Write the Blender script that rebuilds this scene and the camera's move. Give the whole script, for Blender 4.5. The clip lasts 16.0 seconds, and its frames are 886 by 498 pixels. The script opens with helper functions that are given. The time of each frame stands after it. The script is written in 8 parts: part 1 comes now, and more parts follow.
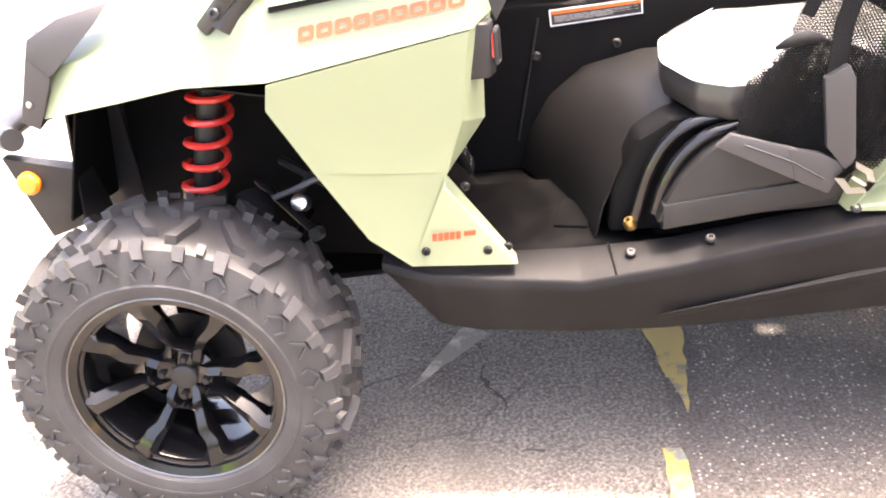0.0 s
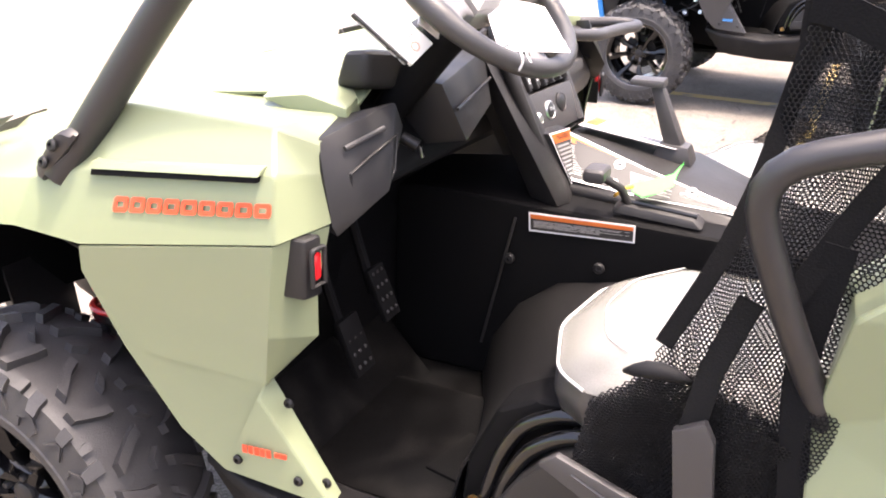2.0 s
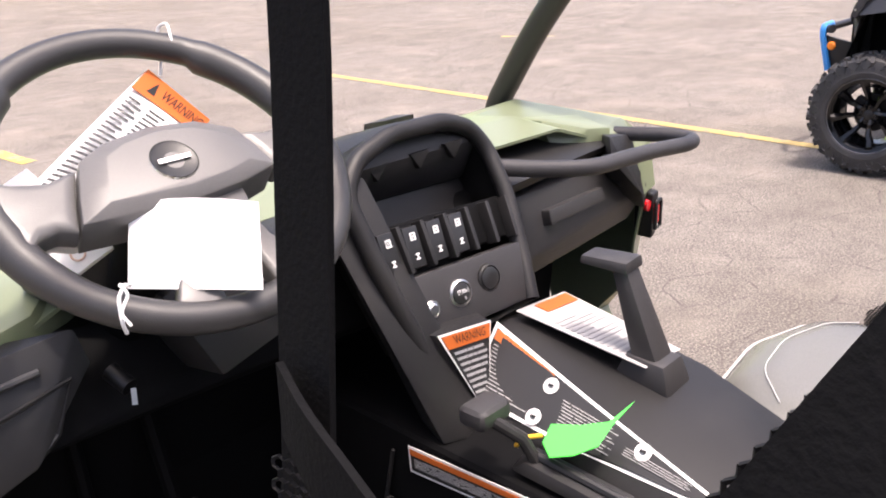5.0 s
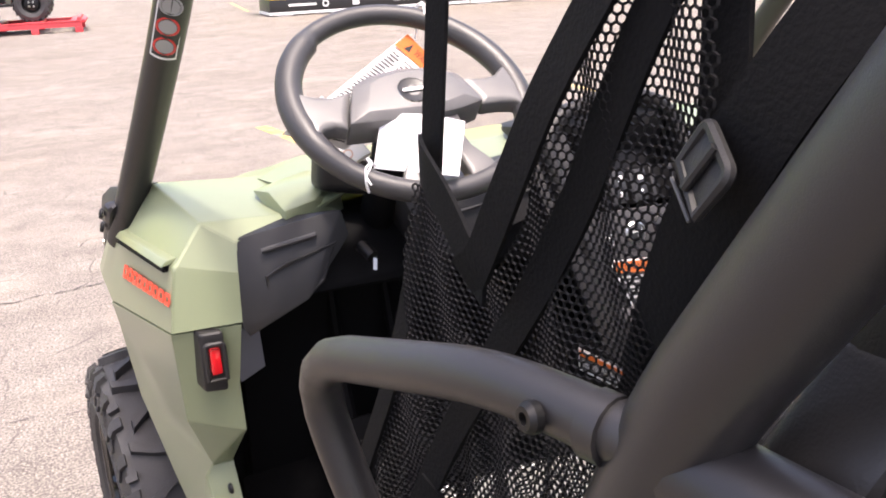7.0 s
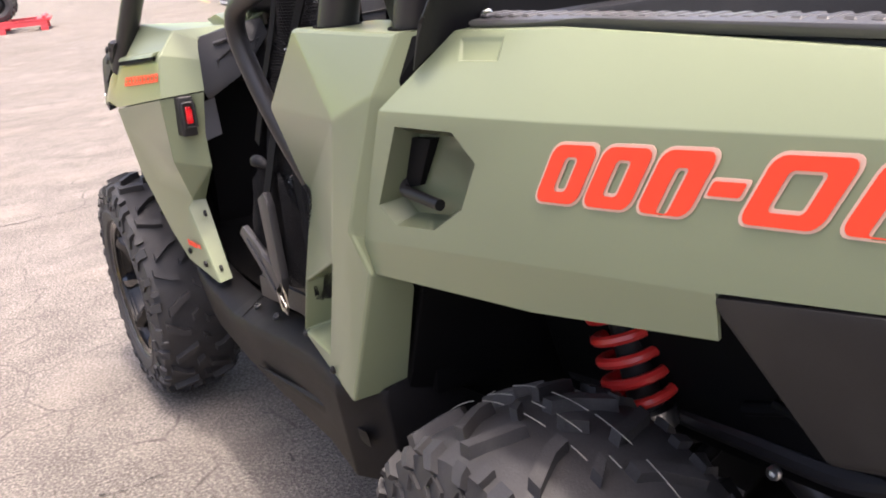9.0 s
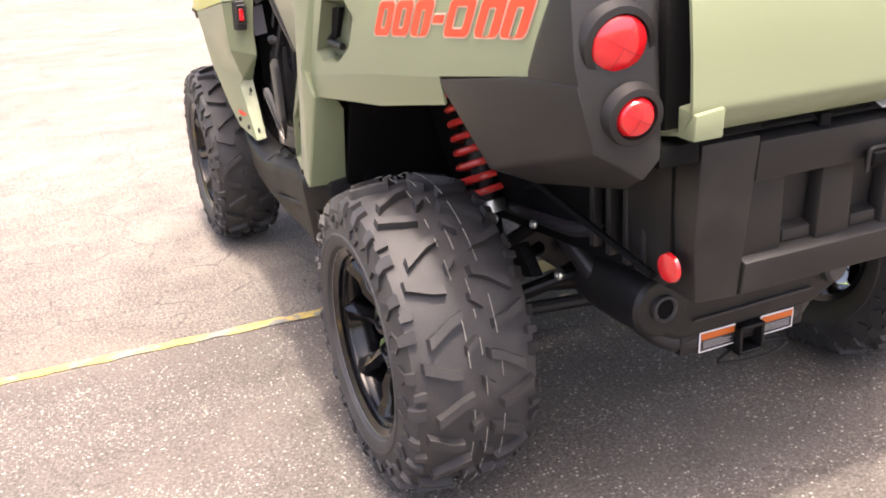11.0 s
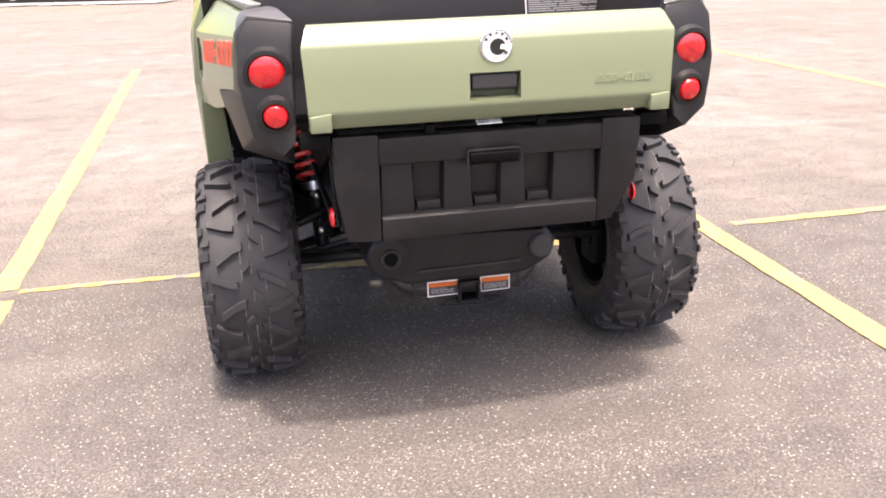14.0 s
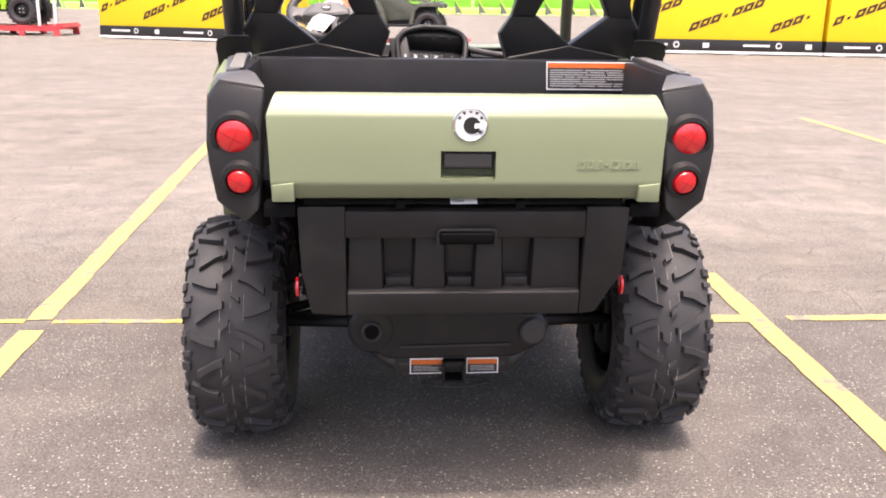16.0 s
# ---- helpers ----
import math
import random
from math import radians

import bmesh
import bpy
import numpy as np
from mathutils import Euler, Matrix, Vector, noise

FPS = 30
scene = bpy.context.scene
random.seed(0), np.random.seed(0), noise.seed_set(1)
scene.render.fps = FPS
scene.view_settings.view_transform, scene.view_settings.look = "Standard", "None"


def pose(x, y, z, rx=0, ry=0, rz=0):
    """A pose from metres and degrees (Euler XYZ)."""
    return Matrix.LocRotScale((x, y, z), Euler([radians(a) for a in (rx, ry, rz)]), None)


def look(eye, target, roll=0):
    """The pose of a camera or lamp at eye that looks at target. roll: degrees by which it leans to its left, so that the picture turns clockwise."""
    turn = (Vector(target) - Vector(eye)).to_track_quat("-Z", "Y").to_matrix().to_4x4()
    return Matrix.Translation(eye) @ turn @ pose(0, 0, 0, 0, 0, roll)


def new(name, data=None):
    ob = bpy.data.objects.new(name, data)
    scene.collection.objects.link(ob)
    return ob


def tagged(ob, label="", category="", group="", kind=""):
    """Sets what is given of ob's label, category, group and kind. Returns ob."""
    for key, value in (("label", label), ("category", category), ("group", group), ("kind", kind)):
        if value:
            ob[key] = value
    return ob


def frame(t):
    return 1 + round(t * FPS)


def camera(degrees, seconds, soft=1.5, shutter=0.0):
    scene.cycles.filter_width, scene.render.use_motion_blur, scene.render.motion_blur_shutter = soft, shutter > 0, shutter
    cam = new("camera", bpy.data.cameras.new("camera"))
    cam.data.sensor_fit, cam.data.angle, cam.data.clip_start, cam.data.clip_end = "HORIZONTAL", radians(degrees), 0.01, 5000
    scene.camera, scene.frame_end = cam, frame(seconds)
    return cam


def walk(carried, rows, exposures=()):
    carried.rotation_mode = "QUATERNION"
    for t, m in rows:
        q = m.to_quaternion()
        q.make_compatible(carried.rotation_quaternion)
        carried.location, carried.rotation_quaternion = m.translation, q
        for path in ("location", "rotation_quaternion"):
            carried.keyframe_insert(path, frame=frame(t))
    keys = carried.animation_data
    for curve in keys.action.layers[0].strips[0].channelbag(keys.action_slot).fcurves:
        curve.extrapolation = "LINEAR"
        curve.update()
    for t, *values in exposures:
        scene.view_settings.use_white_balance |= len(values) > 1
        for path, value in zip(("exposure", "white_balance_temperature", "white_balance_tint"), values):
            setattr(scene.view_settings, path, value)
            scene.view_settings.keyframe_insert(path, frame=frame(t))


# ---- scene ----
cam = camera(52.4, 16.0, soft=1.9)
PATH = [
    (0, (-2.156, 1.22, 1.336), (-0.391, 1.42, 0.418), -6.7),
    (0.5, (-2.135, 0.995, 1.379), (-0.367, 1.347, 0.514), -3.7),
    (1, (-1.993, 0.843, 1.388), (-0.241, 1.304, 0.541), -1.3),
    (1.5, (-1.823, 0.73, 1.43), (-0.115, 1.344, 0.591), 0.8),
    (2, (-1.654, 0.599, 1.455), (0.011, 1.398, 0.686), 0.9),
    (2.5, (-1.516, 0.499, 1.481), (0.073, 1.484, 0.769), 1.5),
    (3, (-1.332, 0.458, 1.502), (0.187, 1.544, 0.787), 1.3),
    (3.5, (-1.156, 0.423, 1.518), (0.337, 1.53, 0.779), -0.4),
    (3.7, (-1.094, 0.403, 1.511), (0.424, 1.49, 0.79), -1.2),
    (5.8, (-0.770, 0.423, 1.511), (0.409, 1.881, 0.812), -1.5),
    (6, (-0.789, 0.397, 1.514), (0.345, 1.891, 0.818), -1.1),
    (6.5, (-0.856, 0.273, 1.527), (0.163, 1.849, 0.837), -1.5),
    (7, (-0.95, 0.071, 1.486), (-0.049, 1.742, 0.856), -2.5),
    (7.5, (-0.99, -0.164, 1.437), (-0.325, 1.635, 0.871), -4.3),
    (8, (-1.061, -0.354, 1.372), (-0.382, 1.445, 0.822), -5.5),
    (8.5, (-1.177, -0.574, 1.31), (-0.314, 1.136, 0.734), -5.5),
    (9, (-1.231, -0.808, 1.277), (-0.296, 0.834, 0.62), -5.7),
    (9.5, (-1.259, -1.082, 1.249), (-0.336, 0.554, 0.562), -5.3),
    (9.7, (-1.278, -1.160, 1.246), (-0.384, 0.487, 0.546), -5.3),
    (11.8, (-1.248, -2.080, 1.224), (-0.645, -0.318, 0.518), -3.5),
    (12, (-1.194, -2.161, 1.245), (-0.614, -0.384, 0.535), -3.8),
    (12.5, (-1.055, -2.315, 1.267), (-0.483, -0.535, 0.555), -3.6),
    (13, (-0.828, -2.462, 1.262), (-0.322, -0.653, 0.574), -2.7),
    (13.5, (-0.714, -2.643, 1.282), (-0.287, -0.797, 0.641), -2.5),
    (14, (-0.586, -2.836, 1.301), (-0.2, -0.979, 0.668), -1.9),
    (14.5, (-0.423, -3.004, 1.319), (-0.151, -1.121, 0.703), -2.5),
    (15, (-0.279, -3.11, 1.338), (-0.161, -1.193, 0.778), -1.5),
    (15.5, (-0.237, -3.035, 1.324), (-0.095, -1.106, 0.812), 0.1),
    (16, (-0.206, -2.77, 1.346), (-0.065, -0.846, 0.817), 0.9),
]
walk(cam, [(t, look(eye, target, roll)) for t, eye, target, roll in PATH],
     exposures=[(0, 3.84, 7350, 17), (1, 3.66, 7350, 17), (2, 2.88, 7000, 17), (3.5, 2.02, 6700, 17), (6, 1.64, 6700, 17), (6.5, 1.7, 6700, 17), (7, 1.96, 6700, 17), (7.5, 2, 6700, 17), (8, 1.9, 6700, 17), (8.6, 1.84, 6700, 17), (9, 1.86, 6700, 17), (9.6, 2.39, 6900, 17), (12, 2.4, 7150, 17), (13.5, 2.36, 7000, 17), (14, 2.1, 6900, 17), (15, 1.8, 6800, 17), (16, 1.8, 6850, 17)])

# ---- world, sun ----
SUN = Vector((0.02, -0.235, 0.97)).normalized()
world = bpy.data.worlds.new("sky")
scene.world = world
world.use_nodes = True
_n = world.node_tree.nodes
_sky = _n.new("ShaderNodeTexSky")
_sky.sky_type, _sky.sun_disc = "NISHITA", False
_sky.sun_elevation = math.asin(SUN.z)
_sky.sun_rotation = math.atan2(SUN.x, SUN.y)
_sky.air_density, _sky.dust_density, _sky.ozone_density = 0.7, 6.0, 0.5
world.node_tree.links.new(_sky.outputs[0], _n["Background"].inputs[0])
_n["Background"].inputs[1].default_value = 0.15
sun_data = bpy.data.lights.new("sun", "SUN")
sun_data.energy, sun_data.angle, sun_data.color = 1.24, radians(3.0), (1.0, 0.94, 0.86)
sun_lamp = new("sun", sun_data)
sun_lamp.matrix_world = look(SUN * 40, (0, 0, 0))


# ---- materials ----
def material(name, color, rough=0.5, metal=0.0, grain=0.0, grain_size=200.0, bump=0.0, blotch=0.12, blotch_size=4.0,
             coat=0.0, spec=0.5, dust=0.0, uneven=0.3):
    """A surface with two scales of variation: fine grain with relief, and broad uneven wear in tone and gloss."""
    m = bpy.data.materials.new(name)
    m.use_nodes = True
    t = m.node_tree
    b = t.nodes["Principled BSDF"]
    co = t.nodes.new("ShaderNodeTexCoord")
    big = t.nodes.new("ShaderNodeTexNoise")
    big.inputs["Scale"].default_value, big.inputs["Detail"].default_value = blotch_size, 6
    fine = t.nodes.new("ShaderNodeTexNoise")
    fine.inputs["Scale"].default_value, fine.inputs["Detail"].default_value = grain_size, 3
    for n in (big, fine):
        t.links.new(co.outputs["Object"], n.inputs["Vector"])
    tone = t.nodes.new("ShaderNodeMath")
    tone.operation = "MULTIPLY_ADD"
    t.links.new(big.outputs[0], tone.inputs[0])
    tone.inputs[1].default_value, tone.inputs[2].default_value = 2 * blotch, 1 - blotch
    tone2 = t.nodes.new("ShaderNodeMath")
    tone2.operation = "MULTIPLY_ADD"
    t.links.new(fine.outputs[0], tone2.inputs[0])
    tone2.inputs[1].default_value, tone2.inputs[2].default_value = 2 * grain, 1 - grain
    both = t.nodes.new("ShaderNodeMath")
    both.operation = "MULTIPLY"
    t.links.new(tone.outputs[0], both.inputs[0])
    t.links.new(tone2.outputs[0], both.inputs[1])
    mix = t.nodes.new("ShaderNodeVectorMath")
    mix.operation = "SCALE"
    mix.inputs[0].default_value = color
    t.links.new(both.outputs[0], mix.inputs["Scale"])
    last = mix.outputs[0]
    if dust:
        speck = t.nodes.new("ShaderNodeTexNoise")
        speck.inputs["Scale"].default_value, speck.inputs["Detail"].default_value = 9.0, 9
        t.links.new(co.outputs["Object"], speck.inputs["Vector"])
        ramp = t.nodes.new("ShaderNodeMapRange")
        ramp.inputs[1].default_value, ramp.inputs[2].default_value = 0.5, 0.75
        ramp.inputs[4].default_value = dust
        t.links.new(speck.outputs[0], ramp.inputs[0])
        over = t.nodes.new("ShaderNodeMix")
        over.data_type = "RGBA"
        over.inputs[7].default_value = (0.25, 0.23, 0.21, 1)
        t.links.new(ramp.outputs[0], over.inputs[0])
        t.links.new(last, over.inputs[6])
        last = over.outputs[2]
    t.links.new(last, b.inputs["Base Color"])
    gl = t.nodes.new("ShaderNodeMath")
    gl.operation = "MULTIPLY_ADD"
    t.links.new(big.outputs[0], gl.inputs[0])
    gl.inputs[1].default_value, gl.inputs[2].default_value = uneven * rough, (1 - uneven / 2) * rough
    t.links.new(gl.outputs[0], b.inputs["Roughness"])
    b.inputs["Metallic"].default_value = metal
    b.inputs["Coat Weight"].default_value = coat
    b.inputs["Specular IOR Level"].default_value = spec
    if bump:
        bp = t.nodes.new("ShaderNodeBump")
        bp.inputs["Strength"].default_value, bp.inputs["Distance"].default_value = bump, 0.001
        t.links.new(fine.outputs[0], bp.inputs["Height"])
        t.links.new(bp.outputs[0], b.inputs["Normal"])
    return m


GREEN = material("sage_green_plastic", (0.190, 0.219, 0.133), 0.28, grain=0.02, grain_size=500, bump=0.02, blotch=0.06, blotch_size=3, spec=0.42, uneven=0.0)
BLACK = material("black_grained_plastic", (0.0135, 0.013, 0.0135), 0.48, spec=0.35, grain=0.25, grain_size=900, bump=0.25, blotch=0.2, dust=0.04)
CHARCOAL = material("charcoal_body_plastic", (0.036, 0.0355, 0.038), 0.37, grain=0.1, grain_size=500, bump=0.05, blotch=0.1)
# Dark interior plastic; footwell, underbody and slot shade is put into this near-black.
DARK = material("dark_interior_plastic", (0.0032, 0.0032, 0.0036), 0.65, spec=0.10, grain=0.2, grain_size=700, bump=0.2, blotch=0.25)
GREY = material("charcoal_grained_plastic", (0.032, 0.0305, 0.0315), 0.5, grain=0.2, grain_size=900, bump=0.25, blotch=0.15)
TUBE = material("black_powder_coat", (0.018, 0.0172, 0.0187), 0.40, grain=0.15, grain_size=1200, bump=0.15, blotch=0.15)
RUBBER = material("tyre_rubber", (0.028, 0.0272, 0.0285), 0.62, grain=0.35, grain_size=300, bump=0.5, blotch=0.5, blotch_size=14, dust=0.07)
BOX = material("black_storage_plastic", (0.0115, 0.011, 0.0115), 0.44, spec=0.34, grain=0.25, grain_size=900, bump=0.25, blotch=0.2, dust=0.05)
SHROUD = material("black_shroud_plastic", (0.008, 0.0078, 0.0082), 0.42, spec=0.3, grain=0.2, grain_size=900, bump=0.2, blotch=0.2)
FLOOR = material("black_rubber_floor", (0.0026, 0.0026, 0.0028), 0.9, spec=0.06, grain=0.3, grain_size=300, bump=0.5, blotch=0.4, blotch_size=12, dust=0.03)
ROCKER = material("black_rocker_plastic", (0.0065, 0.0062, 0.0066), 0.55, spec=0.18, grain=0.3, grain_size=700, bump=0.4, blotch=0.3, dust=0.02)
RIM = material("gloss_black_rim", (0.0036, 0.0036, 0.0041), 0.10, blotch=0.2, spec=0.45)
MACHINED = material("machined_rim_lip", (0.20, 0.20, 0.205), 0.34, metal=1.0, blotch=0.3, blotch_size=15)
STEEL = material("zinc_plated_steel", (0.62, 0.62, 0.60), 0.3, metal=1.0, blotch=0.15, blotch_size=30)
IRON = material("dark_steel", (0.016, 0.016, 0.017), 0.45, metal=0.6, blotch=0.3, dust=0.05)
SPRING = material("red_spring_enamel", (0.62, 0.035, 0.03), 0.32, blotch=0.08, coat=0.3)
BLUE = material("blue_body_plastic", (0.035, 0.24, 0.62), 0.3, blotch=0.06)
BLUE_SPRING = material("blue_enamel", (0.03, 0.20, 0.55), 0.35, blotch=0.08, coat=0.3)
DECAL = material("red_decal_film", (0.88, 0.062, 0.022), 0.4, blotch=0.05)
DECAL_EDGE = material("pale_decal_edge", (0.70, 0.47, 0.36), 0.45, blotch=0.05)
LENS = material("red_lamp_lens", (0.60, 0.013, 0.018), 0.10, blotch=0.15, blotch_size=30, coat=0.8)
LENS_DEEP = material("deep_red_lamp_centre", (0.30, 0.006, 0.012), 0.2, blotch=0.2, blotch_size=40, coat=0.8)
AMBER = material("amber_lens", (0.80, 0.22, 0.015), 0.2, blotch=0.1, coat=0.6)
# One black vinyl; sky glare and shade are put into these three colours.
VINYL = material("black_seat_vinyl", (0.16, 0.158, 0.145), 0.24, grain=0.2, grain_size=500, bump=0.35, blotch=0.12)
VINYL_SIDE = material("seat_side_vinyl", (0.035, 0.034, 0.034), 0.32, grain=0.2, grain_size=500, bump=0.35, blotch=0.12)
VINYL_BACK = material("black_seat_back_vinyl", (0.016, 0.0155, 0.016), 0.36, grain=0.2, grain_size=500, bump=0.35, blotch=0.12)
PAD = material("charcoal_wheel_pad", (0.115, 0.111, 0.108), 0.34, grain=0.15, grain_size=900, bump=0.2, blotch=0.12)
GRIP = material("black_rubber_grip", (0.034, 0.033, 0.0335), 0.42, grain=0.15, grain_size=900, bump=0.2, blotch=0.12)
THREAD = material("white_stitching", (0.55, 0.55, 0.54), 0.7, blotch=0.1)
WEB = material("black_webbing", (0.005, 0.005, 0.0055), 0.9, spec=0.12, grain=0.4, grain_size=350, bump=0.6, blotch=0.15)
NET = material("black_net_cord", (0.009, 0.009, 0.010), 0.7, spec=0.2, grain=0.3, grain_size=600, bump=0.3, blotch=0.15)
PAPER = material("white_paper", (0.80, 0.79, 0.78), 0.7, blotch=0.03)
WHITE = material("white_print", (0.78, 0.78, 0.77), 0.5, blotch=0.04)
LABEL = material("grey_label_film", (0.42, 0.41, 0.40), 0.5, blotch=0.05)
FLAG = material("grey_card", (0.22, 0.21, 0.22), 0.7, blotch=0.06)
CHALK = material("pale_chalk", (0.24, 0.235, 0.21), 0.8, blotch=0.3, blotch_size=30)
PRINT = material("grey_print", (0.33, 0.33, 0.33), 0.6, blotch=0.1)
PRINT_DARK = material("dark_print", (0.07, 0.07, 0.07), 0.6, blotch=0.1)
INK = material("black_print", (0.015, 0.015, 0.016), 0.4, blotch=0.1)
ORANGE = material("orange_label_print", (0.56, 0.125, 0.018), 0.5, blotch=0.05)
LIME = material("fluorescent_green_tag", (0.08, 0.82, 0.10), 0.5, blotch=0.05)
CORD = material("white_cord", (0.75, 0.74, 0.72), 0.7, blotch=0.05)
YELLOW_TIE = material("yellow_plastic", (0.80, 0.42, 0.03), 0.5, blotch=0.05)
BANNER = material("yellow_vinyl_banner", (0.85, 0.58, 0.01), 0.45, blotch=0.06, blotch_size=2)
PALLET = material("red_painted_steel", (0.62, 0.06, 0.07), 0.45, blotch=0.2, blotch_size=5)
CAMO = material("dark_green_plastic", (0.085, 0.09, 0.072), 0.4, grain=0.55, grain_size=9, blotch=0.3)
LIMEBODY = material("lime_plastic", (0.35, 0.65, 0.03), 0.35, blotch=0.05)
MARK = material("brown_print", (0.055, 0.026, 0.008), 0.5, blotch=0.1)
FENCE_GREEN = material("green_banner", (0.20, 0.50, 0.04), 0.6, blotch=0.12, blotch_size=1.5)
GALV = material("galvanised_tube", (0.5, 0.5, 0.5), 0.4, metal=0.8, blotch=0.15)
RAIL = material("grey_ribbed_plastic", (0.075, 0.073, 0.072), 0.36, grain=0.15, grain_size=700, bump=0.2, blotch=0.15)
GLOSS = material("gloss_black_plastic", (0.006, 0.006, 0.0065), 0.12, blotch=0.1)
STUD = material("worn_steel_stud", (0.07, 0.07, 0.07), 0.4, metal=0.7, blotch=0.2)
BRASS = material("brass_bolt", (0.55, 0.36, 0.14), 0.35, metal=1.0, blotch=0.2, blotch_size=40)
HOSE = material("grey_braided_hose", (0.10, 0.10, 0.105), 0.5, grain=0.3, grain_size=900, bump=0.4)
CHROME = material("polished_badge_rim", (0.75, 0.76, 0.72), 0.18, metal=1.0, blotch=0.05)


def asphalt(name, dark, light, stain, patch, specks=0.8, crazing=0.6, strip=0.0):
    """Aged asphalt: pale and dark stones in a grey binder, broad stains and hairline relief, at true size."""
    m = bpy.data.materials.new(name)
    m.use_nodes = True
    t = m.node_tree
    b = t.nodes["Principled BSDF"]
    co = t.nodes.new("ShaderNodeTexCoord")

    def tex(kind, scale, detail=4.0):
        n = t.nodes.new(kind)
        n.inputs["Scale"].default_value = scale
        if kind == "ShaderNodeTexVoronoi":
            n.voronoi_dimensions = "2D"
        elif "Detail" in n.inputs:
            n.inputs["Detail"].default_value = detail
        t.links.new(co.outputs["Object"], n.inputs["Vector"])
        return n

    def ramp(src, a, b_, lo, hi):
        r = t.nodes.new("ShaderNodeMapRange")
        for k, v in zip((1, 2, 3, 4), (a, b_, lo, hi)):
            r.inputs[k].default_value = v
        t.links.new(src, r.inputs[0])
        return r.outputs[0]

    def over(fac, a, c):
        o = t.nodes.new("ShaderNodeMix")
        o.data_type = "RGBA"
        t.links.new(fac, o.inputs[0])
        for slot, v in ((6, a), (7, c)):
            if isinstance(v, tuple):
                o.inputs[slot].default_value = (*v, 1)
            else:
                t.links.new(v, o.inputs[slot])
        return o.outputs[2]

    broad, mid, grit = tex("ShaderNodeTexNoise", 0.45, 6), tex("ShaderNodeTexNoise", 5.0, 6), tex("ShaderNodeTexNoise", 110.0, 3)
    stones = tex("ShaderNodeTexVoronoi", 150.0)
    small = tex("ShaderNodeTexVoronoi", 170.0)
    base = over(ramp(mid.outputs[0], 0.3, 0.7, 0, 1), dark, light)
    base = over(ramp(broad.outputs[0], 0.45, 0.65, 0, 0.7), base, stain)
    base = over(ramp(grit.outputs[0], 0.52, 0.64, 0, 0.62 - 0.40 * patch), base, tuple(1.75 * v for v in light))
    base = over(ramp(grit.outputs[0], 0.48, 0.38, 0, 0.65 - 0.35 * patch), base, tuple(0.42 * v for v in dark))
    stretch = t.nodes.new("ShaderNodeMapping")
    stretch.inputs["Scale"].default_value = (0.35, 3.2, 1.0)
    stretch.inputs["Rotation"].default_value = (0, 0, 0.15)
    t.links.new(co.outputs["Object"], stretch.inputs["Vector"])
    drag = t.nodes.new("ShaderNodeTexNoise")
    drag.inputs["Scale"].default_value, drag.inputs["Detail"].default_value = 1.6, 8
    t.links.new(stretch.outputs[0], drag.inputs["Vector"])
    base = over(ramp(drag.outputs[0], 0.50, 0.72, 0, 0.24), base, tuple(1.2 * v for v in light))
    pick = t.nodes.new("ShaderNodeSeparateColor")
    t.links.new(stones.outputs["Color"], pick.inputs[0])
    near = ramp(stones.outputs["Distance"], 0.22, 0.42, 0.9, 0)
    chosen = t.nodes.new("ShaderNodeMath")
    chosen.operation = "MULTIPLY"
    t.links.new(ramp(pick.outputs[0], 0.73, 1.0, 0, patch), chosen.inputs[0])
    group_ = t.nodes.new("ShaderNodeMath")
    group_.operation = "MULTIPLY"
    t.links.new(near, group_.inputs[0])
    t.links.new(ramp(drag.outputs[0], 0.42, 0.60, 0.1, 1.0), group_.inputs[1])
    t.links.new(group_.outputs[0], chosen.inputs[1])
    base = over(chosen.outputs[0], base, (0.50, 0.46, 0.41))
    chips = tex("ShaderNodeTexVoronoi", 75.0)
    pick3 = t.nodes.new("ShaderNodeSeparateColor")
    t.links.new(chips.outputs["Color"], pick3.inputs[0])
    worn_off = t.nodes.new("ShaderNodeMath")
    worn_off.operation = "MULTIPLY"
    t.links.new(ramp(pick3.outputs[1], 0.82, 0.97, 0, patch), worn_off.inputs[0])
    t.links.new(ramp(chips.outputs["Distance"], 0.14, 0.30, 0.9, 0), worn_off.inputs[1])
    pick2 = t.nodes.new("ShaderNodeSeparateColor")
    t.links.new(small.outputs["Color"], pick2.inputs[0])
    base = over(ramp(pick2.outputs[1], 0.35, 1.0, 0, specks), base, (0.045, 0.041, 0.041))
    base = over(worn_off.outputs[0], base, (0.54, 0.50, 0.45))
    # sandy dust lying in patches, and darker traffic stains
    dust_ = tex("ShaderNodeTexNoise", 1.7, 9)
    base = over(ramp(dust_.outputs[0], 0.52, 0.66, 0, 0.26), base, tuple(v * k for v, k in zip(light, (1.32, 1.28, 1.22))))
    stain_ = tex("ShaderNodeTexNoise", 2.6, 7)
    base = over(ramp(stain_.outputs[0], 0.56, 0.70, 0, 0.32), base, tuple(0.55 * v for v in dark))
    if strip:
        # a darker strip with a ragged edge along the joint
        axes = t.nodes.new("ShaderNodeSeparateXYZ")
        t.links.new(co.outputs["Object"], axes.inputs[0])
        edge = t.nodes.new("ShaderNodeMath")
        edge.operation = "MULTIPLY_ADD"
        edge.inputs[1].default_value = 2.6
        t.links.new(tex("ShaderNodeTexNoise", 1.1, 8).outputs[0], edge.inputs[0])
        t.links.new(axes.outputs[1], edge.inputs[2])
        base = over(ramp(edge.outputs[0], 4.3, 2.3, 0, strip), base, tuple(0.42 * v for v in dark))
    # fine crazing: wavering cell edges, broken up by a coarser noise
    waver = t.nodes.new("ShaderNodeMix")
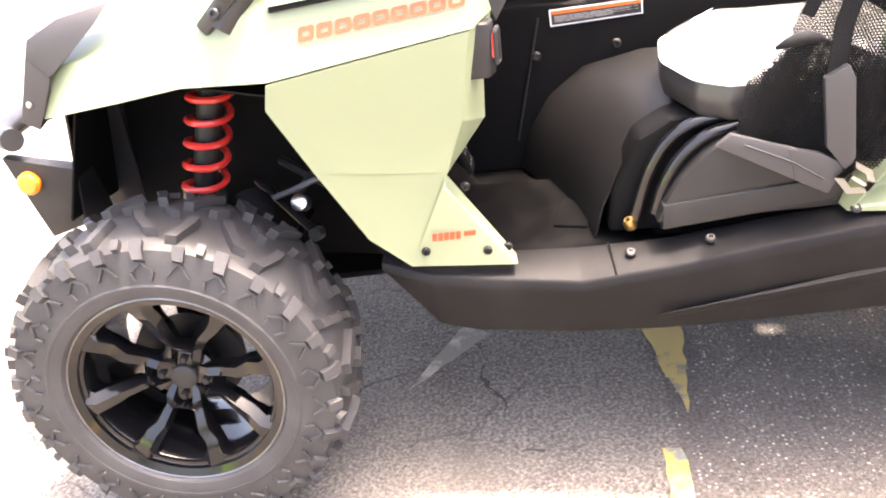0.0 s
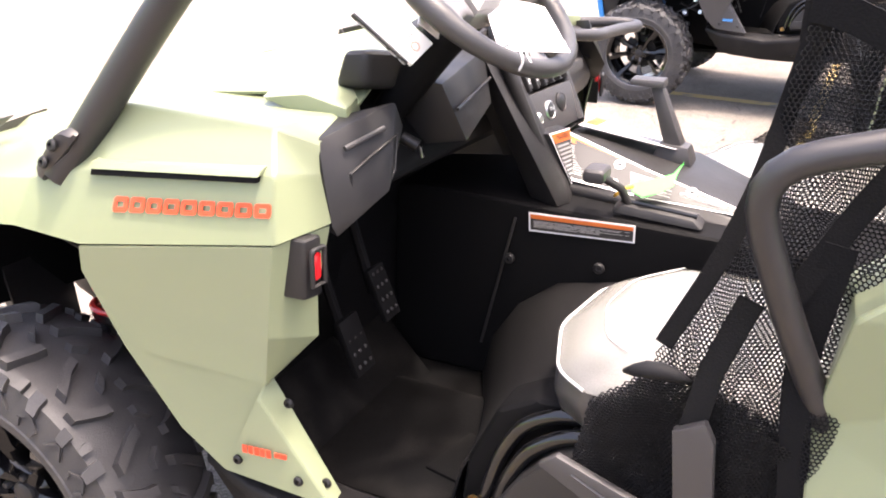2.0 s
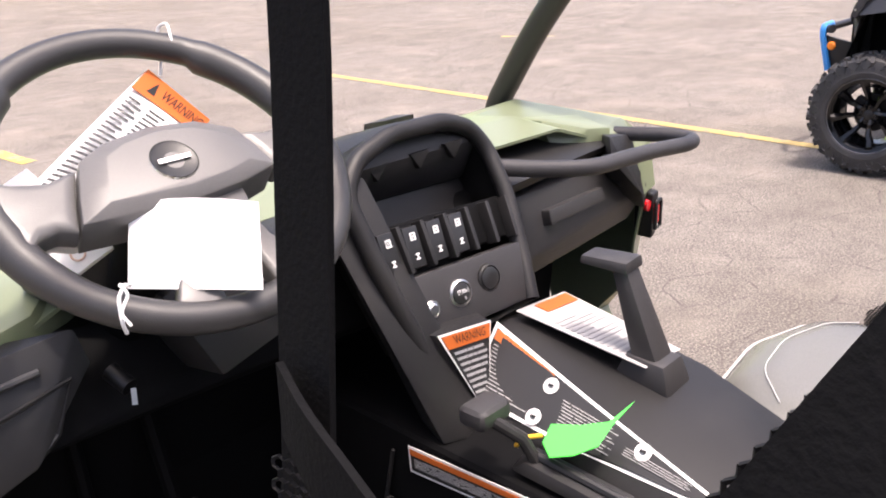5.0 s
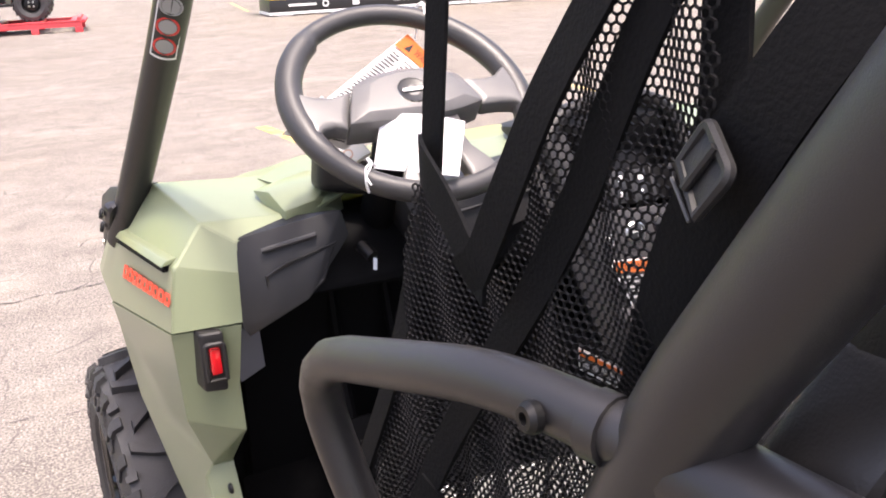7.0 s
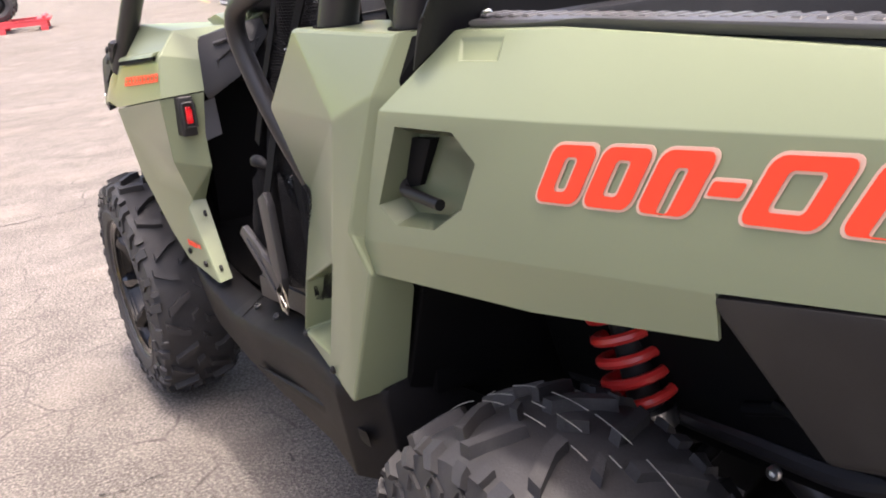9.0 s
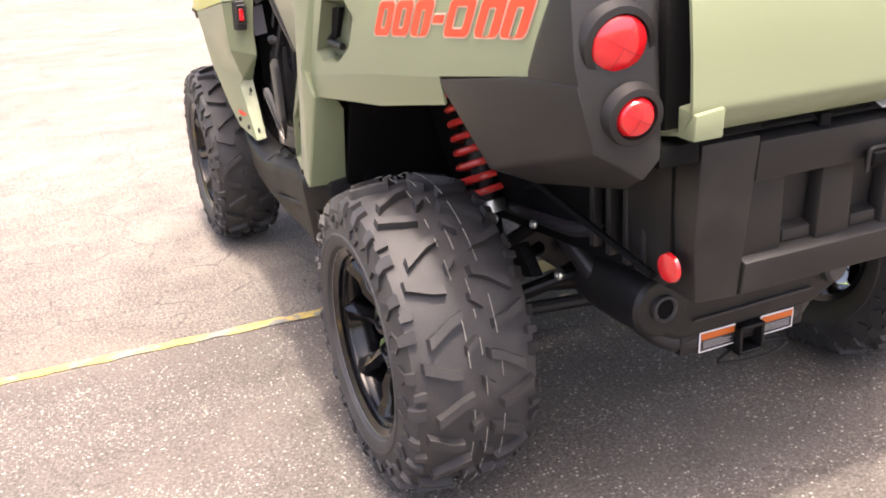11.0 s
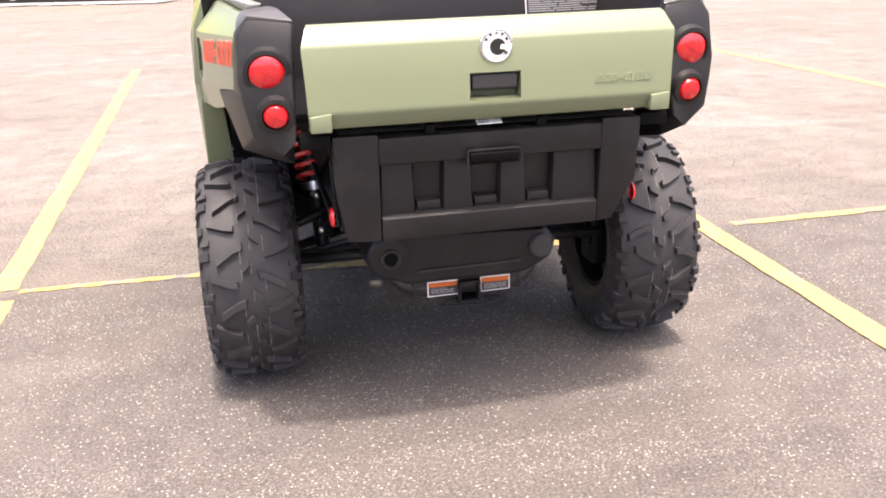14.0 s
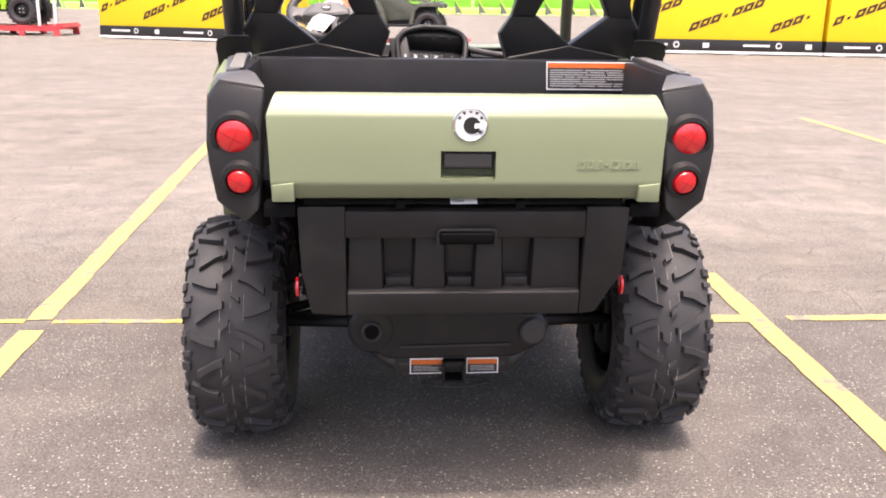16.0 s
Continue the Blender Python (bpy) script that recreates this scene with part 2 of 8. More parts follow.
    waver.data_type = "VECTOR"
    waver.inputs[0].default_value = 0.12
    t.links.new(co.outputs["Object"], waver.inputs[4])
    t.links.new(tex("ShaderNodeTexNoise", 4.0, 5).outputs["Color"], waver.inputs[5])
    cells = t.nodes.new("ShaderNodeTexVoronoi")
    cells.feature, cells.voronoi_dimensions = "DISTANCE_TO_EDGE", "2D"
    cells.inputs["Scale"].default_value = 3.4
    t.links.new(waver.outputs[1], cells.inputs["Vector"])
    split = t.nodes.new("ShaderNodeMath")
    split.operation = "MULTIPLY"
    t.links.new(ramp(cells.outputs["Distance"], 0.004, 0.022, 1, 0), split.inputs[0])
    t.links.new(ramp(mid.outputs[0], 0.45, 0.62, 0, crazing), split.inputs[1])
    base = over(split.outputs[0], base, (0.035, 0.031, 0.030))
    t.links.new(base, b.inputs["Base Color"])
    b.inputs["Roughness"].default_value = 0.9
    b.inputs["Specular IOR Level"].default_value = 0.15
    high = t.nodes.new("ShaderNodeMath")
    high.operation = "ADD"
    t.links.new(small.outputs["Distance"], high.inputs[0])
    t.links.new(grit.outputs[0], high.inputs[1])
    bp = t.nodes.new("ShaderNodeBump")
    bp.inputs["Strength"].default_value, bp.inputs["Distance"].default_value = 0.7, 0.004
    t.links.new(high.outputs[0], bp.inputs["Height"])
    t.links.new(bp.outputs[0], b.inputs["Normal"])
    return m


ASPHALT_OLD = asphalt("weathered_asphalt", (0.155, 0.140, 0.124), (0.235, 0.214, 0.190), (0.148, 0.130, 0.111), 0.26, 0.5, 0.6, 0.30)
ASPHALT_NEW = asphalt("sealed_asphalt", (0.097, 0.088, 0.080), (0.141, 0.128, 0.117), (0.109, 0.097, 0.086), 0.80, 0.40, 0.3)


def worn_paint(name, color, under, wear):
    """Road paint worn through to the asphalt in ragged patches."""
    m = bpy.data.materials.new(name)
    m.use_nodes = True
    t = m.node_tree
    b = t.nodes["Principled BSDF"]
    co = t.nodes.new("ShaderNodeTexCoord")
    a = t.nodes.new("ShaderNodeTexNoise")
    a.inputs["Scale"].default_value, a.inputs["Detail"].default_value, a.inputs["Roughness"].default_value = 7.0, 12, 0.75
    g = t.nodes.new("ShaderNodeTexNoise")
    g.inputs["Scale"].default_value = 160.0
    for n in (a, g):
        t.links.new(co.outputs["Object"], n.inputs["Vector"])
    r = t.nodes.new("ShaderNodeMapRange")
    r.inputs[1].default_value, r.inputs[2].default_value = wear, wear + 0.07
    t.links.new(a.outputs[0], r.inputs[0])
    mix = t.nodes.new("ShaderNodeMix")
    mix.data_type = "RGBA"
    mix.inputs[6].default_value, mix.inputs[7].default_value = (*color, 1), (*under, 1)
    t.links.new(r.outputs[0], mix.inputs[0])
    t.links.new(mix.outputs[2], b.inputs["Base Color"])
    b.inputs["Roughness"].default_value = 0.75
    bp = t.nodes.new("ShaderNodeBump")
    bp.inputs["Strength"].default_value, bp.inputs["Distance"].default_value = 0.5, 0.003
    t.links.new(g.outputs[0], bp.inputs["Height"])
    t.links.new(bp.outputs[0], b.inputs["Normal"])
    return m


LINE = worn_paint("yellow_road_paint", (0.37, 0.275, 0.098), (0.17, 0.16, 0.13), 0.53)
LINE_WORN = worn_paint("worn_yellow_road_paint", (0.46, 0.33, 0.08), (0.17, 0.18, 0.165), 0.50)
PALE_GROUND = worn_paint("pale_paint_smear", (0.36, 0.325, 0.27), (0.20, 0.18, 0.155), 0.43)
GRASS = material("mown_grass", (0.20, 0.36, 0.045), 0.8, grain=0.3, grain_size=60, blotch=0.3, blotch_size=0.5)
CRACK = material("crack_filler", (0.045, 0.040, 0.037), 0.8, grain=0.3, grain_size=200, blotch=0.3)


# ---- mesh helpers ----
def part(name, bm, mat, parent=None, label="", sharp=32, fix=True):
    """Links a bmesh as one mesh object under a thing or part."""
    if fix:
        bmesh.ops.recalc_face_normals(bm, faces=bm.faces)
    me = bpy.data.meshes.new(name)
    bm.to_mesh(me)
    bm.free()
    me.materials.append(mat)
    me.polygons.foreach_set("use_smooth", [True] * len(me.polygons))
    me.set_sharp_from_angle(angle=radians(sharp))
    ob = new(name, me)
    if parent:
        ob.parent = parent
    if label:
        tagged(ob, label)
    if name in ("small_print", "top_label_print"):
        tagged(ob, "rows of small print", kind="stuff")
    return ob


def thing(name, label, category, where=(0, 0, 0), turn=0, group="", kind=""):
    ob = new(name)
    ob.empty_display_size = 0.1
    ob.location, ob.rotation_euler = where, (0, 0, radians(turn))
    return tagged(ob, label, category, group, kind)


def faces_of(verts, faces, bm=None):
    bm = bm or bmesh.new()
    vs = [bm.verts.new(v) for v in verts]
    for f in faces:
        bm.faces.new([vs[i] for i in f])
    return bm


def soften(bm, width=0.004, seg=2, angle=22):
    """Rounds the edges sharper than angle."""
    bmesh.ops.recalc_face_normals(bm, faces=bm.faces)
    es = [e for e in bm.edges if len(e.link_faces) == 2 and e.calc_face_angle(0) > radians(angle)]
    if es:
        bmesh.ops.bevel(bm, geom=es, offset=width, offset_type="OFFSET", segments=seg, profile=0.6, affect="EDGES", clamp_overlap=True)
    return bm


def sheet(verts, faces, thick=0.004, round_=0.004, inward=(0, 0, 0)):
    """A folded panel with thickness, which grows towards the point inward."""
    bm = faces_of(verts, faces)
    bmesh.ops.recalc_face_normals(bm, faces=bm.faces)
    mid = Vector(inward)
    if sum((f.calc_center_median() - mid).dot(f.normal) * f.calc_area() for f in bm.faces) < 0:
        bmesh.ops.reverse_faces(bm, faces=bm.faces)
    inner = [es for es in bm.edges if len(es.link_faces) == 2 and es.calc_face_angle(0) > radians(8)]
    if round_ and inner:
        bmesh.ops.bevel(bm, geom=inner, offset=round_, offset_type="OFFSET", segments=2, profile=0.5, affect="EDGES", clamp_overlap=True)
    bmesh.ops.solidify(bm, geom=bm.faces[:], thickness=thick)
    return bm


def hull(points, round_=0.005, seg=2, bm=None):
    own = bmesh.new()
    vs = [own.verts.new(p) for p in points]
    bmesh.ops.convex_hull(own, input=vs)
    bmesh.ops.delete(own, geom=[v for v in own.verts if not v.link_faces], context="VERTS")
    bmesh.ops.dissolve_limit(own, angle_limit=radians(2), verts=own.verts, edges=own.edges)
    if round_:
        soften(own, round_, seg)
    return join(bm, own) if bm else own


def join(bm, other):
    me = bpy.data.meshes.new("_")
    other.to_mesh(me)
    other.free()
    bm.from_mesh(me)
    bpy.data.meshes.remove(me)
    return bm


def block(c, size, rot=(0, 0, 0), round_=0.004, seg=2, bm=None):
    m = pose(*c, *rot)
    pts = [m @ Vector((sx * size[0] / 2, sy * size[1] / 2, sz * size[2] / 2)) for sx in (-1, 1) for sy in (-1, 1) for sz in (-1, 1)]
    return hull(pts, round_, seg, bm)


def prism(poly, axis, a, b, round_=0.004, seg=2, bm=None):
    """A polygon in the two other axes (in order), drawn out along axis from a to b."""
    def at(p, v):
        q = list(p)
        q.insert("xyz".index(axis), v)
        return q

    n = len(poly)
    own = faces_of([at(p, a) for p in poly] + [at(p, b) for p in poly],
                   [list(range(n)), list(range(2 * n - 1, n - 1, -1))] + [[i, (i + 1) % n, n + (i + 1) % n, n + i] for i in range(n)])
    bmesh.ops.recalc_face_normals(own, faces=own.faces)
    if round_:
        soften(own, round_, seg)
    return join(bm, own) if bm else own


def fillet(path, radius, steps=5):
    """A polyline with its corners rounded."""
    pts = [Vector(p) for p in path]
    out = [pts[0]]
    for a, b, c in zip(pts, pts[1:], pts[2:]):
        u, v = (a - b), (c - b)
        r = min(radius, 0.45 * u.length, 0.45 * v.length)
        p, q = b + u.normalized() * r, b + v.normalized() * r
        for i in range(steps + 1):
            k = i / steps
            out.append((1 - k) ** 2 * p + 2 * k * (1 - k) * b + k * k * q)
    out.append(pts[-1])
    return out


def tube(path, r, seg=14, radius=0.0, caps=True, bm=None, closed=False):
    """A round tube along a polyline. r may be a list, one for each point."""
    pts = fillet(path, radius) if radius else [Vector(p) for p in path]
    n = len(pts)
    rs = r if isinstance(r, (list, tuple)) else [r] * n
    bm = bm or bmesh.new()
    t0 = (pts[1] - pts[0]).normalized()
    side = t0.orthogonal().normalized()
    rings = []
    for i, p in enumerate(pts):
        if closed:
            t = (pts[(i + 1) % n] - pts[i - 1]).normalized()
        else:
            t = (pts[min(i + 1, n - 1)] - pts[max(i - 1, 0)]).normalized()
        side = (side - t * side.dot(t)).normalized()
        up = t.cross(side)
        rings.append([bm.verts.new(p + rs[i] * (math.cos(2 * math.pi * k / seg) * side + math.sin(2 * math.pi * k / seg) * up)) for k in range(seg)])
    pairs = list(zip(rings, rings[1:])) + ([(rings[-1], rings[0])] if closed else [])
    for a, b in pairs:
        for k in range(seg):
            bm.faces.new((a[k], a[(k + 1) % seg], b[(k + 1) % seg], b[k]))
    if caps and not closed:
        bm.faces.new(rings[0][::-1])
        bm.faces.new(rings[-1])
    return bm


def ribbon(path, across, width, thick=0.002, bm=None):
    """A flat strap along a polyline; across: the direction of its width, one or one for each point."""
    bm = bm or bmesh.new()
    pts = [Vector(p) for p in path]
    rows = []
    for i, p in enumerate(pts):
        t = (pts[min(i + 1, len(pts) - 1)] - pts[max(i - 1, 0)]).normalized()
        a = Vector(across[i] if isinstance(across[0], (tuple, list)) else across)
        a = (a - t * a.dot(t)).normalized()
        n = t.cross(a)
        rows.append([bm.verts.new(p + a * sx * width / 2 + n * sz * thick / 2) for sx, sz in ((-1, -1), (1, -1), (1, 1), (-1, 1))])
    for a, b in zip(rows, rows[1:]):
        for k in range(4):
            bm.faces.new((a[k], a[(k + 1) % 4], b[(k + 1) % 4], b[k]))
    bm.faces.new(rows[0][::-1])
    bm.faces.new(rows[-1])
    return bm


def lathe(profile, centre=(0, 0, 0), axis=(1, 0, 0), seg=48, bm=None, closed=False):
    """A profile of (along, radius) turned about an axis."""
    bm = bm or bmesh.new()
    q = Vector((1, 0, 0)).rotation_difference(Vector(axis).normalized())
    rings = []
    for a, r in profile:
        if r < 1e-6:
            rings.append([bm.verts.new(Vector(centre) + q @ Vector((a, 0, 0)))])
        else:
            rings.append([bm.verts.new(Vector(centre) + q @ Vector((a, r * math.cos(2 * math.pi * k / seg), r * math.sin(2 * math.pi * k / seg)))) for k in range(seg)])
    pairs = list(zip(rings, rings[1:])) + ([(rings[-1], rings[0])] if closed else [])
    for a, b in pairs:
        for k in range(seg):
            j = (k + 1) % seg
            if len(a) == 1 and len(b) > 1:
                bm.faces.new((a[0], b[j], b[k]))
            elif len(b) == 1 and len(a) > 1:
                bm.faces.new((a[k], a[j], b[0]))
            elif len(a) > 1:
                bm.faces.new((a[k], a[j], b[j], b[k]))
    return bm


def bolt(c, axis, r=0.008, h=0.005, bm=None):
    """A round-headed screw with a socket."""
    return lathe([(0, 0), (0, r), (h * 0.6, r), (h, r * 0.75), (h, r * 0.4), (h * 0.4, r * 0.35), (h * 0.4, 0)], c, axis, 12, bm)


def quad_at(q, u, v, off=0.0):
    """A point of the quadrilateral q = (p00, p10, p11, p01), raised by off along its normal."""
    a, b, c, d = (Vector(p) for p in q)
    p = (1 - u) * (1 - v) * a + u * (1 - v) * b + u * v * c + (1 - u) * v * d
    return p + (b - a).cross(d - a).normalized() * off


def decal(q, shapes, off=0.002, thick=0.001, bm=None):
    """Flat shapes, polygons in the (u, v) of a quadrilateral, as thin film on it."""
    bm = bm or bmesh.new()
    for s in shapes:
        n = len(s)
        vs = [bm.verts.new(quad_at(q, u, v, off + h)) for h in (0, thick) for u, v in s]
        bm.faces.new(vs[n:])
        for i in range(n):
            bm.faces.new((vs[i], vs[(i + 1) % n], vs[n + (i + 1) % n], vs[n + i]))
    return bm


def rect(u0, v0, u1, v1, slant=0.0):
    return [(u0, v0), (u1, v0), (u1 + slant, v1), (u0 + slant, v1)]


def lines_of_print(u0, v0, u1, v1, rows, fill=0.55, seed=1, breaks=0.15):
    """Bars that stand for lines of small print."""
    rnd = random.Random(seed)
    out, h = [], (v1 - v0) / rows
    for r in range(rows):
        u, v = u0, v0 + r * h
        end = u1 - (u1 - u0) * rnd.choice((0, 0, 0, 0.1, 0.3))
        while u < end - 0.01:
            w = min(end - u, (u1 - u0) * rnd.uniform(0.1, 0.5))
            out.append(rect(u, v + h * (1 - fill) / 2, u + w, v + h * (1 + fill) / 2))
            u += w + (u1 - u0) * breaks * 0.15
    return out


def lettering(name, text, q, box, mat, parent, off=0.0042):
    """Words that can be read, set flat in the field box = (u0, v0, u1, v1) of a quadrilateral."""
    cu = bpy.data.curves.new(name, "FONT")
    cu.body, cu.resolution_u = text, 3
    ob = bpy.data.objects.new(name, cu)
    me = bpy.data.meshes.new_from_object(ob)
    bpy.data.objects.remove(ob)
    bm = bmesh.new()
    bm.from_mesh(me)
    bpy.data.meshes.remove(me)
    xs, ys = [v.co.x for v in bm.verts], [v.co.y for v in bm.verts]
    u0, v0, u1, v1 = box
    for v in bm.verts:
        v.co = quad_at(q, u0 + (u1 - u0) * (v.co.x - min(xs)) / (max(xs) - min(xs)), v0 + (v1 - v0) * (v.co.y - min(ys)) / (max(ys) - min(ys)), off)
    return part(name, bm, mat, parent, "printed word " + text, fix=False)


def warning_label(parent, q, head="top", seed=1, header=0.28, rows=6, name="warning_label", word=""):
    """A white-edged black label with an orange header and lines of print, on the quadrilateral q."""
    a, b, c, d = (Vector(p) for p in q)
    w, h = max((b - a).length, (c - d).length), (d - a).length
    eu, ev = 0.0035 / w, 0.0035 / h
    lab = part(name, decal(q, [rect(0, 0, 1, 1)], 0.001), WHITE, parent, "white-edged warning label with an orange header")
    part("field", decal(q, [rect(eu, ev, 1 - eu, 1 - ev)], 0.0022, 0.0006), INK, lab)
    part("header", decal(q, [rect(eu, 1 - header, 1 - eu, 1 - ev)], 0.003, 0.0006), ORANGE, lab)
    part("small_print", decal(q, lines_of_print(3 * eu, 2.5 * ev, 1 - 3 * eu, 1 - header - ev, rows, 0.45, seed), 0.003, 0.0004), PRINT, lab)
    if word:
        lettering("heading", word, q, (0.22, 1 - header * 0.80, 0.86, 1 - header * 0.25), INK, lab)
    return lab


def sided(pts, s):
    """Points given for the near-side flank (x negative), for side s: -1 as they are, 1 mirrored."""
    return [(p[0] if s < 0 else -p[0], p[1], p[2]) for p in pts]


# ---- ground ----
def ground_sheet(name, x0, x1, y0, y1, z, mat, step=0.0):
    nx, ny = (max(1, int((x1 - x0) / step)), max(1, int((y1 - y0) / step))) if step else (1, 1)
    vs = [(x0 + (x1 - x0) * i / nx, y0 + (y1 - y0) * j / ny, z) for j in range(ny + 1) for i in range(nx + 1)]
    fs = [(j * (nx + 1) + i, j * (nx + 1) + i + 1, (j + 1) * (nx + 1) + i + 1, (j + 1) * (nx + 1) + i) for j in range(ny) for i in range(nx)]
    return part(name, faces_of(vs, fs), mat, fix=False)


tagged(ground_sheet("ground", -900, 900, -900, 900, -0.004, GRASS), "mown green grass beyond the car park", "grass", kind="structure")
def rise(y):
    """The far side of the car park climbs a little towards the verge, and the bank behind it more."""
    return 0.0 if y < 33 else 0.70 * (y - 33) / 13 if y < 46 else 0.70 + 0.03 * (y - 46) if y < 49 else 0.79 + 0.26 * (y - 49)


def rising_sheet(name, rows, mat, lift=0.0):
    vs = [(x, y, rise(y) + lift) for y in rows for x in (-120, 120)]
    return part(name, faces_of(vs, [(2 * i, 2 * i + 1, 2 * i + 3, 2 * i + 2) for i in range(len(rows) - 1)]), mat, fix=False)


tagged(rising_sheet("pavement_far", (33, 36, 40, 46), ASPHALT_OLD), "pale weathered asphalt rising to the verge", "asphalt", kind="structure")
tagged(rising_sheet("trim_line_14", (46, 46.22), LINE, 0.006), "yellow kerb line along the far edge of the car park", "parking line", kind="structure")
tagged(rising_sheet("pavement_kerb", (46.22, 46.9), PALE_GROUND, 0.02), "pale concrete strip along the verge", "kerb", kind="structure")
tagged(rising_sheet("ground_verge", (46, 49, 56, 64, 80), GRASS, -0.002), "sunlit mown grass bank behind the barriers", "grass", kind="structure")
tagged(ground_sheet("pavement", -60, 60, 0.93, 33, 0.0, ASPHALT_OLD), "pale weathered asphalt with worn patches", "asphalt", kind="structure")
tagged(ground_sheet("pavement_sealed", -60, 60, -40, 0.93, 0.0, ASPHALT_NEW), "darker sealed asphalt with pale stones", "asphalt", kind="structure")


def road_line(name, a, b, width, mat, label, z=0.004, seg=0.12, taper=0.0):
    """A painted stripe with ragged edges."""
    a, b = Vector((*a, 0)), Vector((*b, 0))
    d = (b - a).normalized()
    n = Vector((-d.y, d.x, 0))
    count = max(2, int((b - a).length / seg))
    rnd = random.Random(len(name) * 7 + int(a.x * 100))
    vs, fs = [], []
    for i in range(count + 1):
        p = a.lerp(b, i / count)
        full = min(1.0, 0.08 + (p - (a if taper > 0 else b)).length / abs(taper)) if taper else 1.0
        l, r = (full * width / 2 + rnd.uniform(-0.006, 0.004) for _ in range(2))
        vs += [(*(p + n * l).xy, z), (*(p - n * r).xy, z)]
        if i:
            fs.append((2 * i - 2, 2 * i - 1, 2 * i + 1, 2 * i))
    return tagged(part(name, faces_of(vs, fs), mat, fix=False), label, "parking line", kind="structure")


road_line("trim_line_1", (-1.648, 0.86), (-1.40, -14.0), 0.108, LINE, "worn yellow painted parking line on asphalt")
road_line("trim_line_2", (-1.665, 0.99), (-1.92, 8.9), 0.11, LINE, "worn yellow painted parking line on asphalt")
road_line("trim_line_3", (1.492, 1.62), (1.02, -14.0), 0.105, LINE, "yellow painted parking line on asphalt", z=0.0055)
road_line("trim_line_4", (-9.0, 1.02), (-1.72, 0.975), 0.05, LINE_WORN, "thin worn yellow line along the asphalt joint", seg=0.05)
road_line("trim_line_5", (-0.48, 0.892), (1.46, 0.932), 0.098, LINE, "worn yellow line along the asphalt joint", seg=0.04, taper=0.36)
road_line("trim_line_13", (-0.08, 1.385), (-0.34, 1.545), 0.085, PALE_GROUND, "pale tapering patch on asphalt", seg=0.03, taper=-0.3)
road_line("trim_line_12", (-1.6, 0.965), (-0.60, 0.948), 0.045, LINE_WORN, "thin worn yellow line along the asphalt joint", seg=0.04)
road_line("trim_line_6", (1.62, 0.925), (9.0, 0.93), 0.07, LINE, "thin yellow line along the asphalt joint", seg=0.05)
road_line("trim_line_7", (4.92, 1.0), (5.12, 8.3), 0.11, LINE, "yellow painted parking line on asphalt")
road_line("trim_line_8", (1.62, 6.6), (1.55, 8.15), 0.12, LINE_WORN, "faded yellow painted parking line on asphalt")
road_line("trim_line_9", (7.3, 26.8), (8.6, 33.0), 0.12, LINE, "yellow painted parking line on asphalt")
road_line("trim_line_11", (8.2, 7.8), (8.5, 7.2), 0.1, LINE_WORN, "faded yellow painted parking line on asphalt")


def crack(a, b, width=0.012, wobble=0.08, seed=1, z=0.0035):
    """A broken, ragged crack: short torn stretches with gaps between them."""
    rnd = random.Random(seed)
    a, b = Vector((*a, 0)), Vector((*b, 0))
    d = (b - a).normalized()
    n = Vector((-d.y, d.x, 0))
    count = max(8, int((b - a).length / 0.018))
    off, shown, vs, fs = 0.0, True, [], []
    for i in range(count + 1):
        off = off * 0.95 + rnd.uniform(-wobble, wobble) * 0.16
        p = a.lerp(b, i / count) + n * off
        w = width * rnd.choice((0.15, 0.3, 0.5, 0.7, 1.0, 1.5)) * (0.3 + 0.7 * math.sin(math.pi * i / count))
        lean = rnd.uniform(-0.4, 0.4) * w
        vs += [(*(p + n * (w / 2 + lean)).xy, z), (*(p - n * (w / 2 - lean)).xy, z)]
        if rnd.random() < 0.22:
            shown = not shown
        if i and shown:
            fs.append((2 * i - 2, 2 * i - 1, 2 * i + 1, 2 * i))
    return part("pavement_crack", faces_of(vs, fs), CRACK, fix=False)


for _i, (_a, _b, _w) in enumerate([((-2.6, 1.55), (-0.7, 1.35), 0.010), ((-2.4, 2.1), (-0.9, 1.9), 0.008), ((-0.148, 1.385), (-0.45, 1.33), 0.012),
                                   ((-0.565, 1.276), (-0.66, 1.155), 0.014), ((-3.0, 1.9), (-1.5, 2.9), 0.006), ((1.2, 1.25), (5.5, 1.45), 0.014),
                                   ((-5.0, 4.2), (4.0, 4.9), 0.012), ((2.0, 5.2), (9.0, 7.6), 0.02), ((3.0, 9.5), (12.0, 8.0), 0.018),
                                   ((-0.47, 1.50), (-0.655, 1.545), 0.010), ((-0.10, 0.93), (-0.36, 0.878), 0.012), ((-2.0, 1.15), (-0.8, 1.2), 0.007),
                                   ((0.4, 0.2), (-0.2, 0.55), 0.006), ((4.2, 11.0), (6.0, 10.2), 0.02), ((-2.8, 3.6), (-0.5, 3.1), 0.008)]):
    tagged(crack(_a, _b, _w, seed=_i), "dark hairline crack in the asphalt", "crack", kind="structure")


